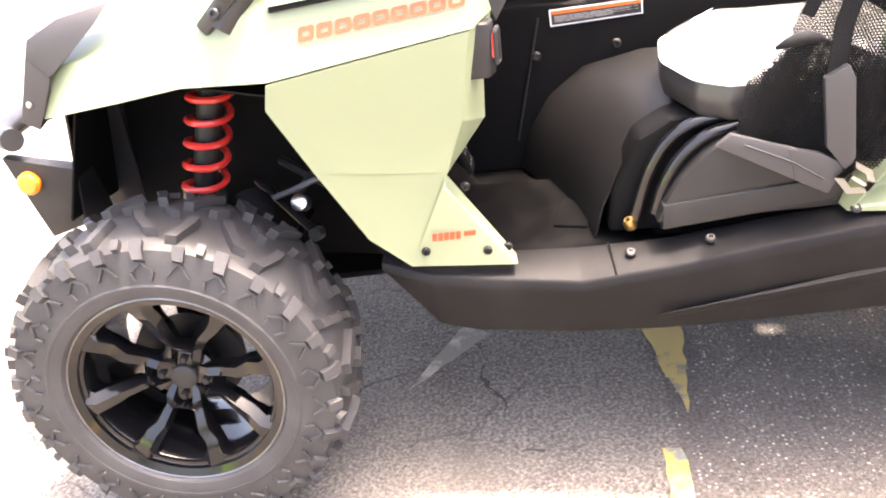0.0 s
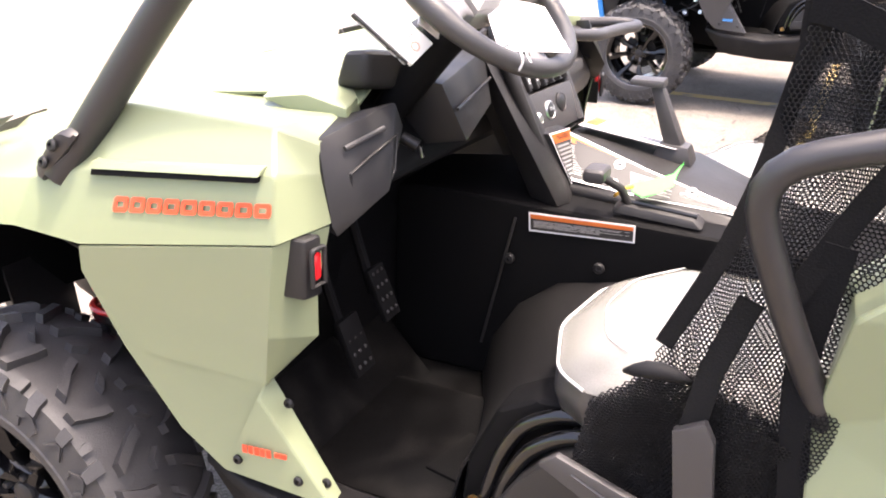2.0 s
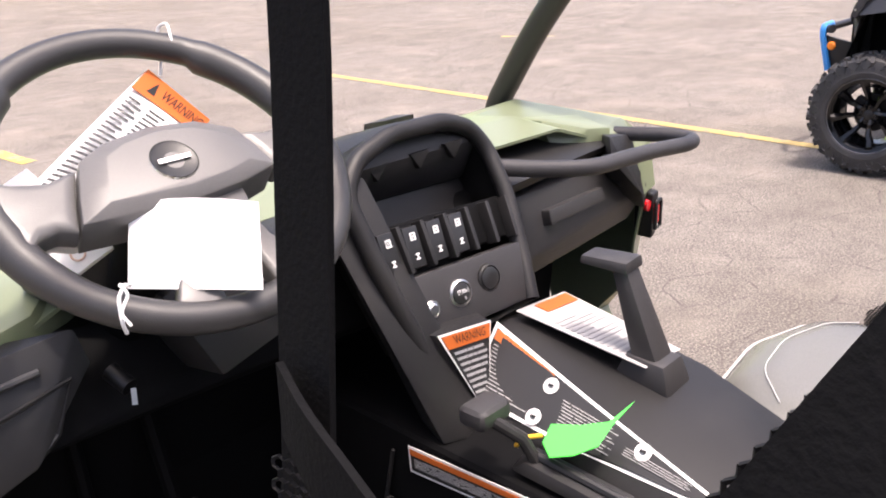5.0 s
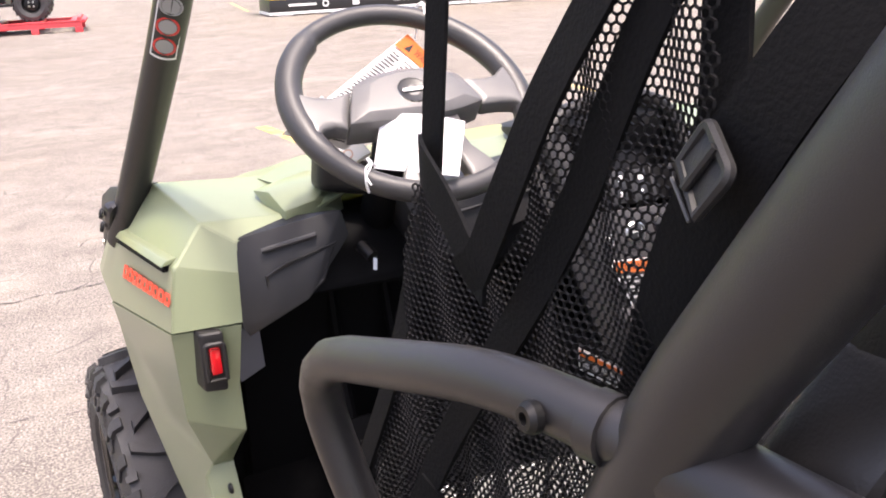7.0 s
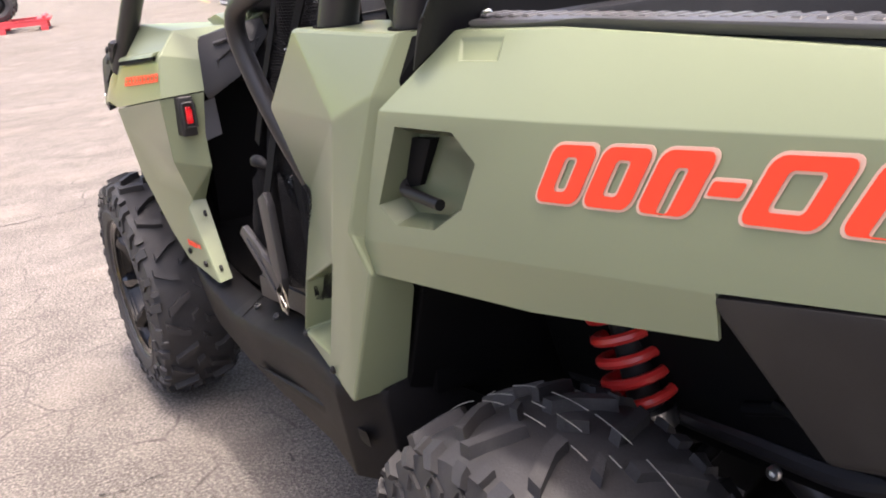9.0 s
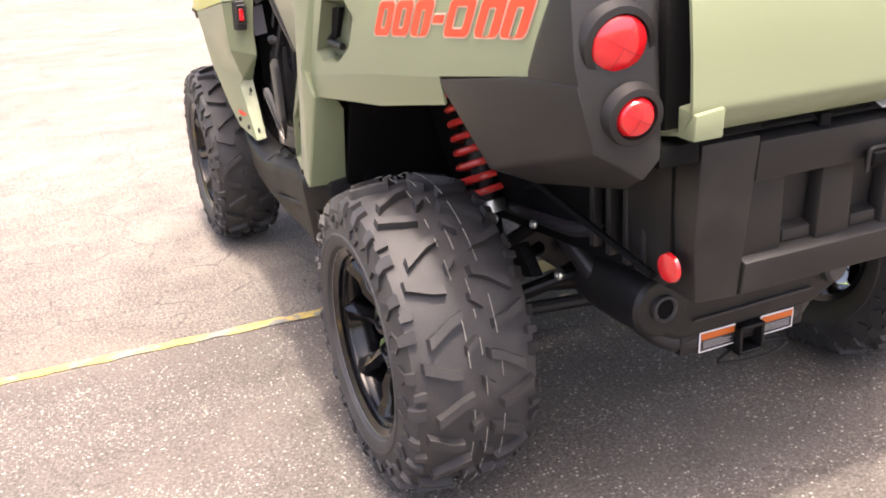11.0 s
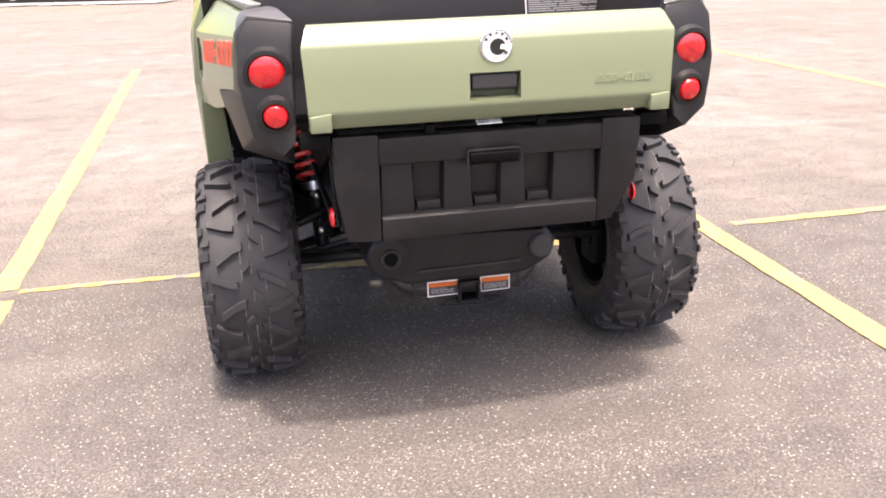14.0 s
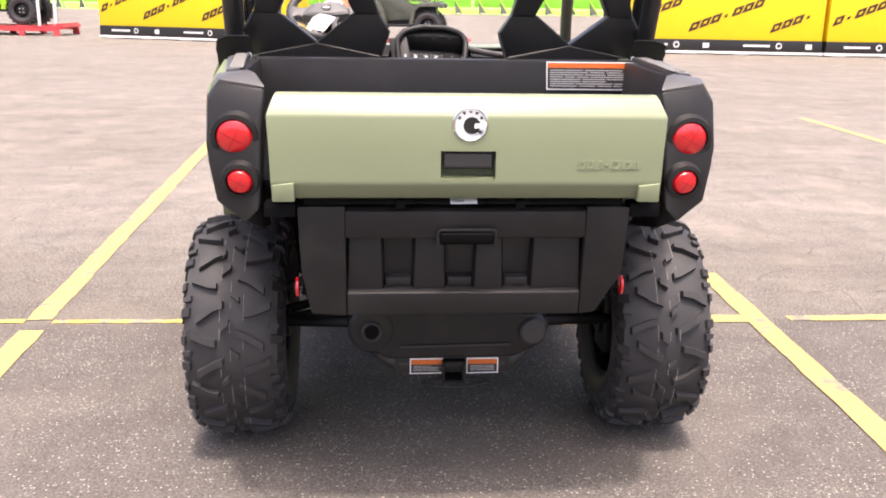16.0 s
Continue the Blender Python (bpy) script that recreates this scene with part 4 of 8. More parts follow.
    part("latch_handle", tube(sided([(-0.700, 0.190, 0.985), (-0.716, 0.184, 0.973), (-0.713, 0.098, 0.970)], s), 0.0075, 12, 0.01), IRON, pocket, "black steel latch handle")
    part("top_rail", hull(sided([(-0.652, 0.10, 1.1725), (-0.650, 0.10, 1.180), (-0.60, 0.10, 1.186), (-0.60, 0.10, 1.17), (-0.638, -0.09, 1.186), (-0.574, -0.53, 1.182), (-0.541, -0.53, 1.186), (-0.541, -0.53, 1.168), (-0.574, -0.53, 1.172)], s), 0.003), RAIL, side, "grey ribbed rail along the box's top edge")
    for i in range(26):
        y = 0.080 - 0.0228 * i
        x0 = -0.648 + 0.122 * (0.10 - y)
        part("rail_rib", hull(sided([(x0 + a, y + b, 1.1815 + c) for a in (0.004, 0.040) for b in (-0.0065, 0.0065) for c in (0, 0.0055)], s), 0.002, 1), RAIL, side)
    flank = sided([(fx(-0.105), -0.105, 1.073), (fx(-0.555), -0.555, 1.104), (fx(-0.535), -0.535, 1.041), (fx(-0.085), -0.085, 1.011)], s)
    return side, flank


def rounded(u0, v0, u1, v1, ru, rv, lean=0.0, steps=4):
    """A rounded, slanted block in the unit field."""
    out = []
    for cu, cv, a0 in ((u1 - ru, v1 - rv, 0), (u0 + ru, v1 - rv, 90), (u0 + ru, v0 + rv, 180), (u1 - ru, v0 + rv, 270)):
        for i in range(steps + 1):
            a = radians(a0 + 90 * i / steps)
            v = cv + rv * math.sin(a)
            out.append((cu + ru * math.cos(a) + lean * v, v))
    return out


def band(q, outer, inner=None, off=0.002, thick=0.001):
    """A thin raised shape on a quadrilateral: a filled outline, or the ring between two loops of as many points."""
    if inner is None:
        return decal(q, [outer], off, thick)
    n = len(outer)
    vs = [tuple(quad_at(q, u, v, h)) for loop in (outer, inner) for h in (off, off + thick) for u, v in loop]
    fs = []
    for i in range(n):
        j = (i + 1) % n
        fs += [[k + i, k + j, m + j, m + i] for k, m in ((0, n), (2 * n, 3 * n), (n, 3 * n), (0, 2 * n))]
    bm = faces_of(vs, fs)
    bmesh.ops.recalc_face_normals(bm, faces=bm.faces)
    return bm


def brand_blocks():
    """The plain slanted, rounded blocks of the flank graphic: pairs of shape and pale outline, in a unit field."""
    lean, out = 0.03, []
    for u0, u1, slot in ((0.0, 0.118, True), (0.135, 0.255, True), (0.275, 0.395, False), (0.502, 0.655, True), (0.690, 0.825, False), (0.838, 0.972, False)):
        block_ = rounded(u0, 0.0, u1, 1.0, 0.022, 0.20, lean)
        cut = rounded(u0 + 0.042, 0.20, u1 - 0.042, 0.80, 0.010, 0.08, lean) if slot else rounded(u0 + 0.046, 0.02, u1 - 0.046, 0.74, 0.008, 0.06, lean)
        gap = rounded(u0 + 0.049, 0.25, u1 - 0.049, 0.75, 0.006, 0.05, lean) if slot else rounded(u0 + 0.053, -0.03, u1 - 0.053, 0.69, 0.005, 0.04, lean)
        out.append(((block_, cut), (rounded(u0 - 0.007, -0.05, u1 + 0.007, 1.05, 0.026, 0.22, lean), gap)))
    out.append(((rounded(0.412, 0.36, 0.480, 0.58, 0.006, 0.04, lean), None), (rounded(0.405, 0.31, 0.487, 0.63, 0.008, 0.06, lean), None)))
    return out


def rear_corner(veh, s):
    """The black corner moulding with the two round lamps, running forward into the wheel-arch flare."""
    rear = [(-0.575, -0.612, 1.160), (-0.470, -0.630, 1.146), (-0.483, -0.648, 1.092), (-0.486, -0.680, 0.870), (-0.520, -0.680, 0.838),
            (-0.588, -0.655, 0.888), (-0.610, -0.640, 1.010), (-0.604, -0.620, 1.120)]
    front = [(-0.585, -0.575, 1.172), (-0.500, -0.55, 1.165), (-0.49, -0.55, 1.09), (-0.49, -0.57, 0.87), (-0.49, -0.36, 0.765), (-0.622, -0.40, 0.825), (side_x(-0.525) - 0.005, -0.525, 0.985), (side_x(-0.60) - 0.005, -0.595, 1.125)]
    bm = bmesh.new()
    hull([*sided(rear, s), *sided(front[:4] + front[6:], s)], 0.008, 2, bm)
    corner = part("rear_corner", bm, BLACK, veh, "black plastic rear corner with two round red lamps")
    flare = hull(sided([(-0.668, -0.280, 0.952), (-0.600, -0.275, 0.945), (-0.618, -0.376, 0.803), (-0.50, -0.33, 0.745), (-0.49, -0.60, 0.80), (-0.588, -0.655, 0.885), (-0.52, -0.678, 0.84),
                        (-0.627, -0.528, 0.985), (-0.608, -0.642, 0.985), (-0.49, -0.64, 0.98)], s), 0.008, 2)
    # Cap takes the paler rail grey: the upward face's sheen put into colour.
    cap = hull(sided([(-0.590, -0.556, 1.176), (-0.520, -0.545, 1.184), (-0.500, -0.560, 1.178), (-0.468, -0.632, 1.150), (-0.576, -0.616, 1.166), (-0.606, -0.60, 1.130),
                      (-0.602, -0.566, 1.155), (-0.52, -0.55, 1.13), (-0.49, -0.60, 1.12), (-0.60, -0.565, 1.12)], s), 0.004, 2)
    part("corner_cap", cap, RAIL, corner, "plastic corner cap, sheen of its upward face put into the grey")
    part("arch_flare", flare, BLACK, corner, "black wheel-arch flare")
    for (x, y, z), r in (((-0.541, -0.642, 1.035), 0.043), ((-0.530, -0.668, 0.936), 0.030)):
        ax = Vector((-0.08 if s < 0 else 0.08, -1, -0.16)).normalized()
        c = Vector(sided([(x, y, z)], s)[0])
        part("lamp_bezel", lathe([(-0.01, r + 0.018), (0.010, r + 0.013), (0.012, r + 0.003), (0.002, r + 0.001)], c, ax, 36), BLACK, corner)
        lamp = part("tail_lamp", lathe([(0.0, r + 0.001), (0.008, r), (0.015, r * 0.82), (0.019, r * 0.45), (0.020, 0)], c, ax, 36), LENS, corner, "round red lamp lens")
        for a in range(2):
            d = math.pi / 2 * a + 0.3
            u = ax.orthogonal().normalized()
            w = math.cos(d) * u + math.sin(d) * ax.cross(u)
            part("lens_line", tube([c + ax * 0.0155 + w * r * 0.80, c + ax * 0.0200 + w * r * 0.35, c + ax * 0.0203 - w * r * 0.35, c + ax * 0.0155 - w * r * 0.80], 0.0007, 5), LENS_DEEP, lamp)
    return corner


def tailgate(veh, body):
    """The drop gate: bright bevel along the top, upright face with a handle recess, turned-in foot, stepped corners."""
    L, R = -0.462, 0.468
    zs = [(1.134, -0.600), (1.142, -0.655), (1.136, -0.668), (1.093, -0.702), (1.013, -0.705), (0.946, -0.706), (0.934, -0.706), (0.896, -0.676), (0.886, -0.62)]
    ins = [0.022, 0.020, 0.016, 0.0, 0.004, 0.006, 0.006, 0.008, 0.010]
    vs, fs = [], []
    for (z, y), d in zip(zs, ins):
        vs += [(L + d, y, z), (-0.063, y, z), (0.066, y, z), (R - d, y, z)]
    for r in range(len(zs) - 1):
        for c in range(3):
            if not (c == 1 and r == 4):
                fs.append((4 * r + c, 4 * r + c + 1, 4 * r + 5 + c, 4 * r + 4 + c))
    gate = part("tailgate", sheet(vs, fs, 0.006, 0.005, (0, -0.3, 1.0)), body, veh, "sage green drop tailgate")
    part("inner_skin", hull([(L + 0.02, -0.60, 1.134), (R - 0.02, -0.60, 1.134), (L + 0.02, -0.60, 0.89), (R - 0.02, -0.60, 0.89), (L + 0.02, -0.625, 1.132), (R - 0.02, -0.625, 1.132), (L + 0.02, -0.625, 0.89), (R - 0.02, -0.625, 0.89)], 0.004), BLACK, gate)
    pan = [(-0.063, -0.705, 1.013), (0.066, -0.705, 1.013), (0.066, -0.706, 0.946), (-0.063, -0.706, 0.946)]
    deep = [(-0.058, -0.668, 1.008), (0.061, -0.668, 1.008), (0.061, -0.674, 0.955), (-0.058, -0.674, 0.955)]
    bm = faces_of(pan + deep, [(0, 1, 5, 4), (1, 2, 6, 5), (2, 3, 7, 6), (3, 0, 4, 7), (4, 5, 6, 7)])
    bmesh.ops.solidify(bm, geom=bm.faces[:], thickness=0.002)
    part("handle_recess", bm, body, gate)
    part("handle", hull([(-0.056, -0.700, 1.008), (0.059, -0.700, 1.008), (0.059, -0.698, 0.972), (-0.056, -0.698, 0.972), (-0.056, -0.675, 1.006), (0.059, -0.675, 1.006), (0.059, -0.68, 0.966), (-0.056, -0.68, 0.966)], 0.006, 3), GREY, gate, "black plastic gate handle")
    for x0, x1 in ((L + 0.008, -0.402), (0.408, R - 0.008)):
        part("corner_step", hull([(x0, -0.712, 0.932), (x1, -0.712, 0.938), (x0, -0.709, 0.893), (x1, -0.709, 0.893), (x0, -0.67, 0.94), (x1, -0.67, 0.945), (x0, -0.67, 0.893), (x1, -0.67, 0.893)], 0.004), body, gate)
    c = (0.004, -0.7005, 1.077)
    badge = part("badge", lathe([(0, 0.043), (0.006, 0.042), (0.009, 0.038), (0.006, 0.034)], c, (0, -1, -0.05), 36), CHROME, gate, "round silver and black badge")
    part("badge_field", lathe([(0.004, 0), (0.0065, 0.0345)], c, (0, -1, -0.05), 36), WHITE, badge)
    part("badge_disc", lathe([(0.007, 0), (0.0075, 0.019), (0.005, 0.02)], (c[0] + 0.004, c[1], c[2] - 0.004), (0, -1, -0.05), 24), INK, badge)
    q = [(c[0] - 0.035, -0.708, c[2] - 0.035), (c[0] + 0.035, -0.708, c[2] - 0.035), (c[0] + 0.035, -0.706, c[2] + 0.035), (c[0] - 0.035, -0.706, c[2] + 0.035)]
    part("badge_mark", decal(q, [[(0.5 + 0.36 * math.cos(a - 0.07), 0.5 + 0.36 * math.sin(a - 0.07)), (0.5 + 0.46 * math.cos(a - 0.14), 0.5 + 0.46 * math.sin(a - 0.14)),
                                   (0.5 + 0.46 * math.cos(a + 0.14), 0.5 + 0.46 * math.sin(a + 0.14)), (0.5 + 0.36 * math.cos(a + 0.07), 0.5 + 0.36 * math.sin(a + 0.07))] for a in (0.5, 1.05, 1.57, 2.1, 2.65, 5.6)], 0.001), INK, badge)
    part("badge_bar", decal(q, [rect(0.62, 0.36, 1.0, 0.52, 0.03)], 0.0035), WHITE, badge)
    q = [(0.257, -0.7055, 0.972), (0.412, -0.7055, 0.972), (0.412, -0.705, 0.992), (0.257, -0.705, 0.992)]
    for shapes, _edge in brand_blocks():
        part("embossed_mark", band(q, *shapes, 0.0, 0.0022), body, gate)
    return gate


def storage_box(veh):
    """The black rear box: side pillars, recessed ribbed front, ledge, lid line, and latch."""
    box = part("storage_box", hull([(-0.30, -0.612, 0.868), (0.31, -0.612, 0.868), (-0.30, -0.592, 0.60), (0.31, -0.592, 0.60), (-0.30, -0.44, 0.868), (0.31, -0.44, 0.868), (-0.30, -0.44, 0.60), (0.31, -0.44, 0.60)], 0.004), BOX, veh, "black ribbed plastic rear storage box")
    for a, b in ((-0.402, -0.287), (0.406, 0.298)):
        dx = 0.03 if a < 0 else -0.03
        part("pillar", hull([(a, -0.664, 0.872), (b, -0.664, 0.872), (a + dx * 0.2, -0.648, 0.70), (a + dx * (0.9 if a < 0 else 2.2), -0.630, 0.590), (b, -0.632, 0.585), (a, -0.45, 0.872), (b, -0.45, 0.872), (a + dx, -0.45, 0.59), (b, -0.45, 0.585)], 0.008, 2), BOX, box)
        part("side_seam", tube([(a + dx * 0.1 - 0.004 * (1 if a < 0 else -1), -0.60, 0.87), (a + dx * 0.5 - 0.002, -0.585, 0.62)], 0.004, 6), DARK, box)
    part("lid", hull([(-0.288, -0.662, 0.860), (0.299, -0.662, 0.860), (-0.288, -0.656, 0.792), (0.299, -0.656, 0.792), (-0.286, -0.61, 0.872), (0.297, -0.61, 0.872), (-0.286, -0.61, 0.785), (0.297, -0.61, 0.785)], 0.006, 2), BOX, box)
    part("top_strip", hull([(-0.385, -0.655, 0.876), (0.39, -0.655, 0.876), (-0.385, -0.64, 0.886), (0.39, -0.64, 0.886), (-0.385, -0.60, 0.886), (0.39, -0.60, 0.872)], 0.003), BOX, box)
    part("ledge", hull([(-0.286, -0.644, 0.648), (0.297, -0.644, 0.648), (-0.286, -0.636, 0.588), (0.297, -0.636, 0.588), (-0.286, -0.59, 0.672), (0.297, -0.59, 0.672), (-0.286, -0.59, 0.58), (0.297, -0.59, 0.58)], 0.007, 2), BOX, box)
    for x0, x1 in ((-0.284, -0.198), (-0.121, -0.044), (0.031, 0.100), (0.174, 0.296)):
        part("rib", hull([(x0 + 0.004, -0.630, 0.795), (x1 - 0.004, -0.630, 0.795), (x0, -0.628, 0.65), (x1, -0.628, 0.65), (x0 - 0.004, -0.605, 0.795), (x1 + 0.004, -0.605, 0.795), (x0 - 0.007, -0.60, 0.65), (x1 + 0.007, -0.60, 0.65)], 0.005, 2), BOX, box)
    for x0, x1 in ((-0.190, -0.128), (-0.036, 0.024), (0.108, 0.166)):
        part("pocket_lip", hull([(x0, -0.622, 0.682), (x1, -0.622, 0.682), (x0, -0.622, 0.660), (x1, -0.622, 0.660), (x0 - 0.004, -0.595, 0.688), (x1 + 0.004, -0.595, 0.688), (x0, -0.595, 0.655), (x1, -0.595, 0.655)], 0.004, 2), BOX, box)
    for a, b in ((-0.275, -0.175), (-0.125, -0.05), (0.045, 0.115), (0.16, 0.28)):
        part("lid_groove", tube([(a, -0.650, 0.8815), (b, -0.650, 0.8815)], 0.0025, 6), DARK, box)
    latch = part("latch", hull([(-0.058, -0.680, 0.808), (0.070, -0.680, 0.808), (-0.058, -0.676, 0.785), (0.070, -0.676, 0.785), (-0.062, -0.66, 0.815), (0.074, -0.66, 0.815), (-0.062, -0.66, 0.776), (0.074, -0.66, 0.776)], 0.005, 2), DARK, box, "black box latch")
    part("latch_frame", tube([(-0.064, -0.670, 0.776), (-0.064, -0.672, 0.816), (0.075, -0.672, 0.816), (0.075, -0.670, 0.776)], 0.004, 8, 0.01), BOX, latch)
    for x in (-0.155, 0.135):
        part("strap_slot", hull([(x - 0.010, -0.660, 0.8865), (x + 0.010, -0.660, 0.8865), (x - 0.012, -0.66, 0.866), (x + 0.012, -0.66, 0.866), (x - 0.010, -0.60, 0.890), (x + 0.010, -0.60, 0.890)], 0.002), DARK, box)
    q = [(-0.035, -0.662, 0.878), (0.030, -0.662, 0.878), (0.030, -0.640, 0.8875), (-0.035, -0.640, 0.8875)]
    lab = part("label", decal(q, [rect(0, 0, 1, 1)], 0.001), WHITE, box, "small white label")
    part("small_print", decal(q, lines_of_print(0.06, 0.15, 0.5, 0.85, 3, 0.5, 4), 0.0025, 0.0004), PRINT, lab)
    for s in (-1, 1):
        c = (s * 0.408, -0.605, 0.655)
        part("side_reflector", lathe([(0, 0.026), (0.006, 0.024), (0.009, 0.012), (0.01, 0)], c, (s, -0.08, 0), 24), LENS, box, "red side reflector")
        part("hinge_block", hull([(s * 0.405 + dx, y, z) for dx in (0, s * 0.075) for y, z in ((-0.662, 0.879), (-0.664, 0.846), (-0.60, 0.879), (-0.60, 0.846))], 0.005), DARK, box)
    return box


def muffler(veh):
    ring = [(-0.235, 0.512), (-0.262, 0.480), (-0.262, 0.410), (-0.240, 0.378), (-0.185, 0.350), (0.19, 0.354), (0.268, 0.395), (0.285, 0.450), (0.255, 0.490)]
    body = hull([(x * k, y, 0.43 + (z - 0.43) * k) for x, z in ring for y, k in ((-0.340, 1.0), (-0.352, 0.93), (-0.10, 0.96))], 0.014, 3)
    muf = part("muffler_cover", body, BOX, veh, "black plastic muffler cover")
    part("outlet_shell", lathe([(0.0, 0.0), (0.004, 0.050), (0.002, 0.060), (-0.008, 0.068), (-0.10, 0.074), (-0.22, 0.074), (-0.22, 0.0)], (-0.228, -0.352, 0.440), (0, -1, 0), 36), BOX, muf)
    part("exhaust_tip", lathe([(0.0, 0.030), (0.014, 0.029), (0.016, 0.025), (0.012, 0.021), (-0.05, 0.020), (-0.05, 0)], (-0.228, -0.351, 0.440), (0, -1, 0), 28), GREY, muf, "dark steel exhaust outlet")
    # Flat dark disc paints the shade of the outlet's bore.
    part("outlet_bore", lathe([(0.0, 0), (0.0, 0.0205), (-0.004, 0.021)], (-0.228, -0.3605, 0.440), (0, -1, 0), 24), DARK, muf)
    part("end_cap", lathe([(-0.06, 0.040), (0.008, 0.040), (0.014, 0.034), (0.015, 0.018), (0.013, 0)], (0.233, -0.349, 0.436), (0.2, -1, 0.1), 28), GREY, muf)
    part("ridge", hull([(-0.15, -0.359, 0.395), (0.17, -0.359, 0.400), (-0.15, -0.358, 0.388), (0.17, -0.358, 0.393), (-0.14, -0.34, 0.392), (0.16, -0.34, 0.397)], 0.002), GREY, muf)
    bar = part("bumper_bar", tube([(-0.30, -0.05, 0.56), (-0.27, -0.20, 0.44), (-0.18, -0.31, 0.325), (0.19, -0.31, 0.328), (0.28, -0.20, 0.44), (0.30, -0.05, 0.56)], 0.027, 14, 0.06), TUBE, veh, "black tubular rear bumper bar")
    plate = part("hitch_plate", hull([(-0.165, -0.335, 0.352), (0.175, -0.335, 0.352), (-0.165, -0.333, 0.300), (0.175, -0.333, 0.300), (-0.15, -0.26, 0.352), (0.16, -0.26, 0.352), (-0.15, -0.26, 0.29), (0.16, -0.26, 0.29)], 0.008), BLACK, bar)
    for i, (x0, x1) in enumerate(((-0.119, -0.023), (0.046, 0.139))):
        warning_label(plate, [(x0, -0.336, 0.300), (x1, -0.336, 0.301), (x1, -0.3375, 0.349), (x0, -0.3375, 0.349)], seed=i + 3, header=0.38, rows=4)
    hitch = part("hitch_receiver", bmesh.new(), IRON, bar, "square black hitch receiver")
    bm = bmesh.new()
    for dx, dz, sx, sz in ((-0.030, 0, 0.008, 0.068), (0.030, 0, 0.008, 0.068), (0, 0.030, 0.068, 0.008), (0, -0.030, 0.068, 0.008)):
        block((0.008 + dx, -0.305, 0.312 + dz), (sx, 0.11, sz), (0, 0, 0), 0.002, 1, bm)
    bm.to_mesh(hitch.data)
    bm.free()
    hitch.data.materials.append(IRON) if not hitch.data.materials else None
    part("chain_loop", tube([(-0.02, -0.33, 0.285), (-0.075, -0.350, 0.280), (-0.085, -0.362, 0.279), (-0.02, -0.375, 0.274), (0.06, -0.375, 0.276), (0.105, -0.362, 0.282), (0.10, -0.345, 0.284), (0.035, -0.33, 0.285)], 0.004, 8, 0.03), IRON, bar)


def cargo_bed(veh):
    floor = part("cargo_floor", hull([(x, y, z) for x in (-0.56, 0.56) for y in (-0.60, 0.09) for z in (0.90, 0.925)], 0.004), DARK, veh, "black plastic cargo bed floor")
    wall = part("headboard", hull([(-0.60, 0.085, 1.174), (0.61, 0.085, 1.174), (-0.60, 0.125, 1.176), (0.61, 0.125, 1.176), (-0.58, 0.075, 0.90), (0.59, 0.075, 0.90), (-0.58, 0.125, 0.90), (0.59, 0.125, 0.90)], 0.007), BLACK, veh, "black plastic front wall of the cargo bed")
    warning_label(wall, [(0.322, 0.078, 1.084), (0.598, 0.078, 1.084), (0.602, 0.082, 1.171), (0.319, 0.082, 1.171)], seed=9, header=0.22, rows=8)
    for s in (-1, 1):
        part("inner_wall", hull([(s * 0.60, 0.09, 1.17), (s * 0.57, 0.09, 1.17), (s * 0.575, -0.59, 1.17), (s * 0.535, -0.59, 1.17), (s * 0.56, 0.09, 0.91), (s * 0.535, -0.59, 0.91), (s * 0.57, -0.59, 0.91)], 0.005), BLACK, floor)
        lo = [(-0.702, 0.150, 1.128), (-0.684, 0.134, 1.150), (-0.640, 0.140, 1.160), (-0.597, 0.147, 1.170)]
        hi = [(-0.706, 0.118, 1.190), (-0.699, 0.094, 1.226), (-0.668, 0.099, 1.239), (-0.604, 0.110, 1.239)]
        rim_ = [(p[0], p[1] - 0.010, p[2] + 0.001) for p in hi]
        part("corner_ear", sheet(sided(lo + hi + rim_, s), [(0, 1, 5, 4), (1, 2, 6, 5), (2, 3, 7, 6), (4, 5, 9, 8), (5, 6, 10, 9), (6, 7, 11, 10)], 0.004, 0.006, (0, -0.2, 1.0)), BLACK, wall, "black corner guard of the cargo bed")
        # Dark filler stands in for the shade inside the gap before the box.
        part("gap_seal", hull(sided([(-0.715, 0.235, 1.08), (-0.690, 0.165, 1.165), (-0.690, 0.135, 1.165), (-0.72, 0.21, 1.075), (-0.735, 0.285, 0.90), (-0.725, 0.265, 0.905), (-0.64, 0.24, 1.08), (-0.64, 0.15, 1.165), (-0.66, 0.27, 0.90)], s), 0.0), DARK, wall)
        part("tie_eye", tube(sided([(-0.612, 0.128, 1.172), (-0.612, 0.126, 1.184), (-0.604, 0.122, 1.186), (-0.598, 0.122, 1.172)], s), 0.0028, 8, 0.004), STEEL, wall)


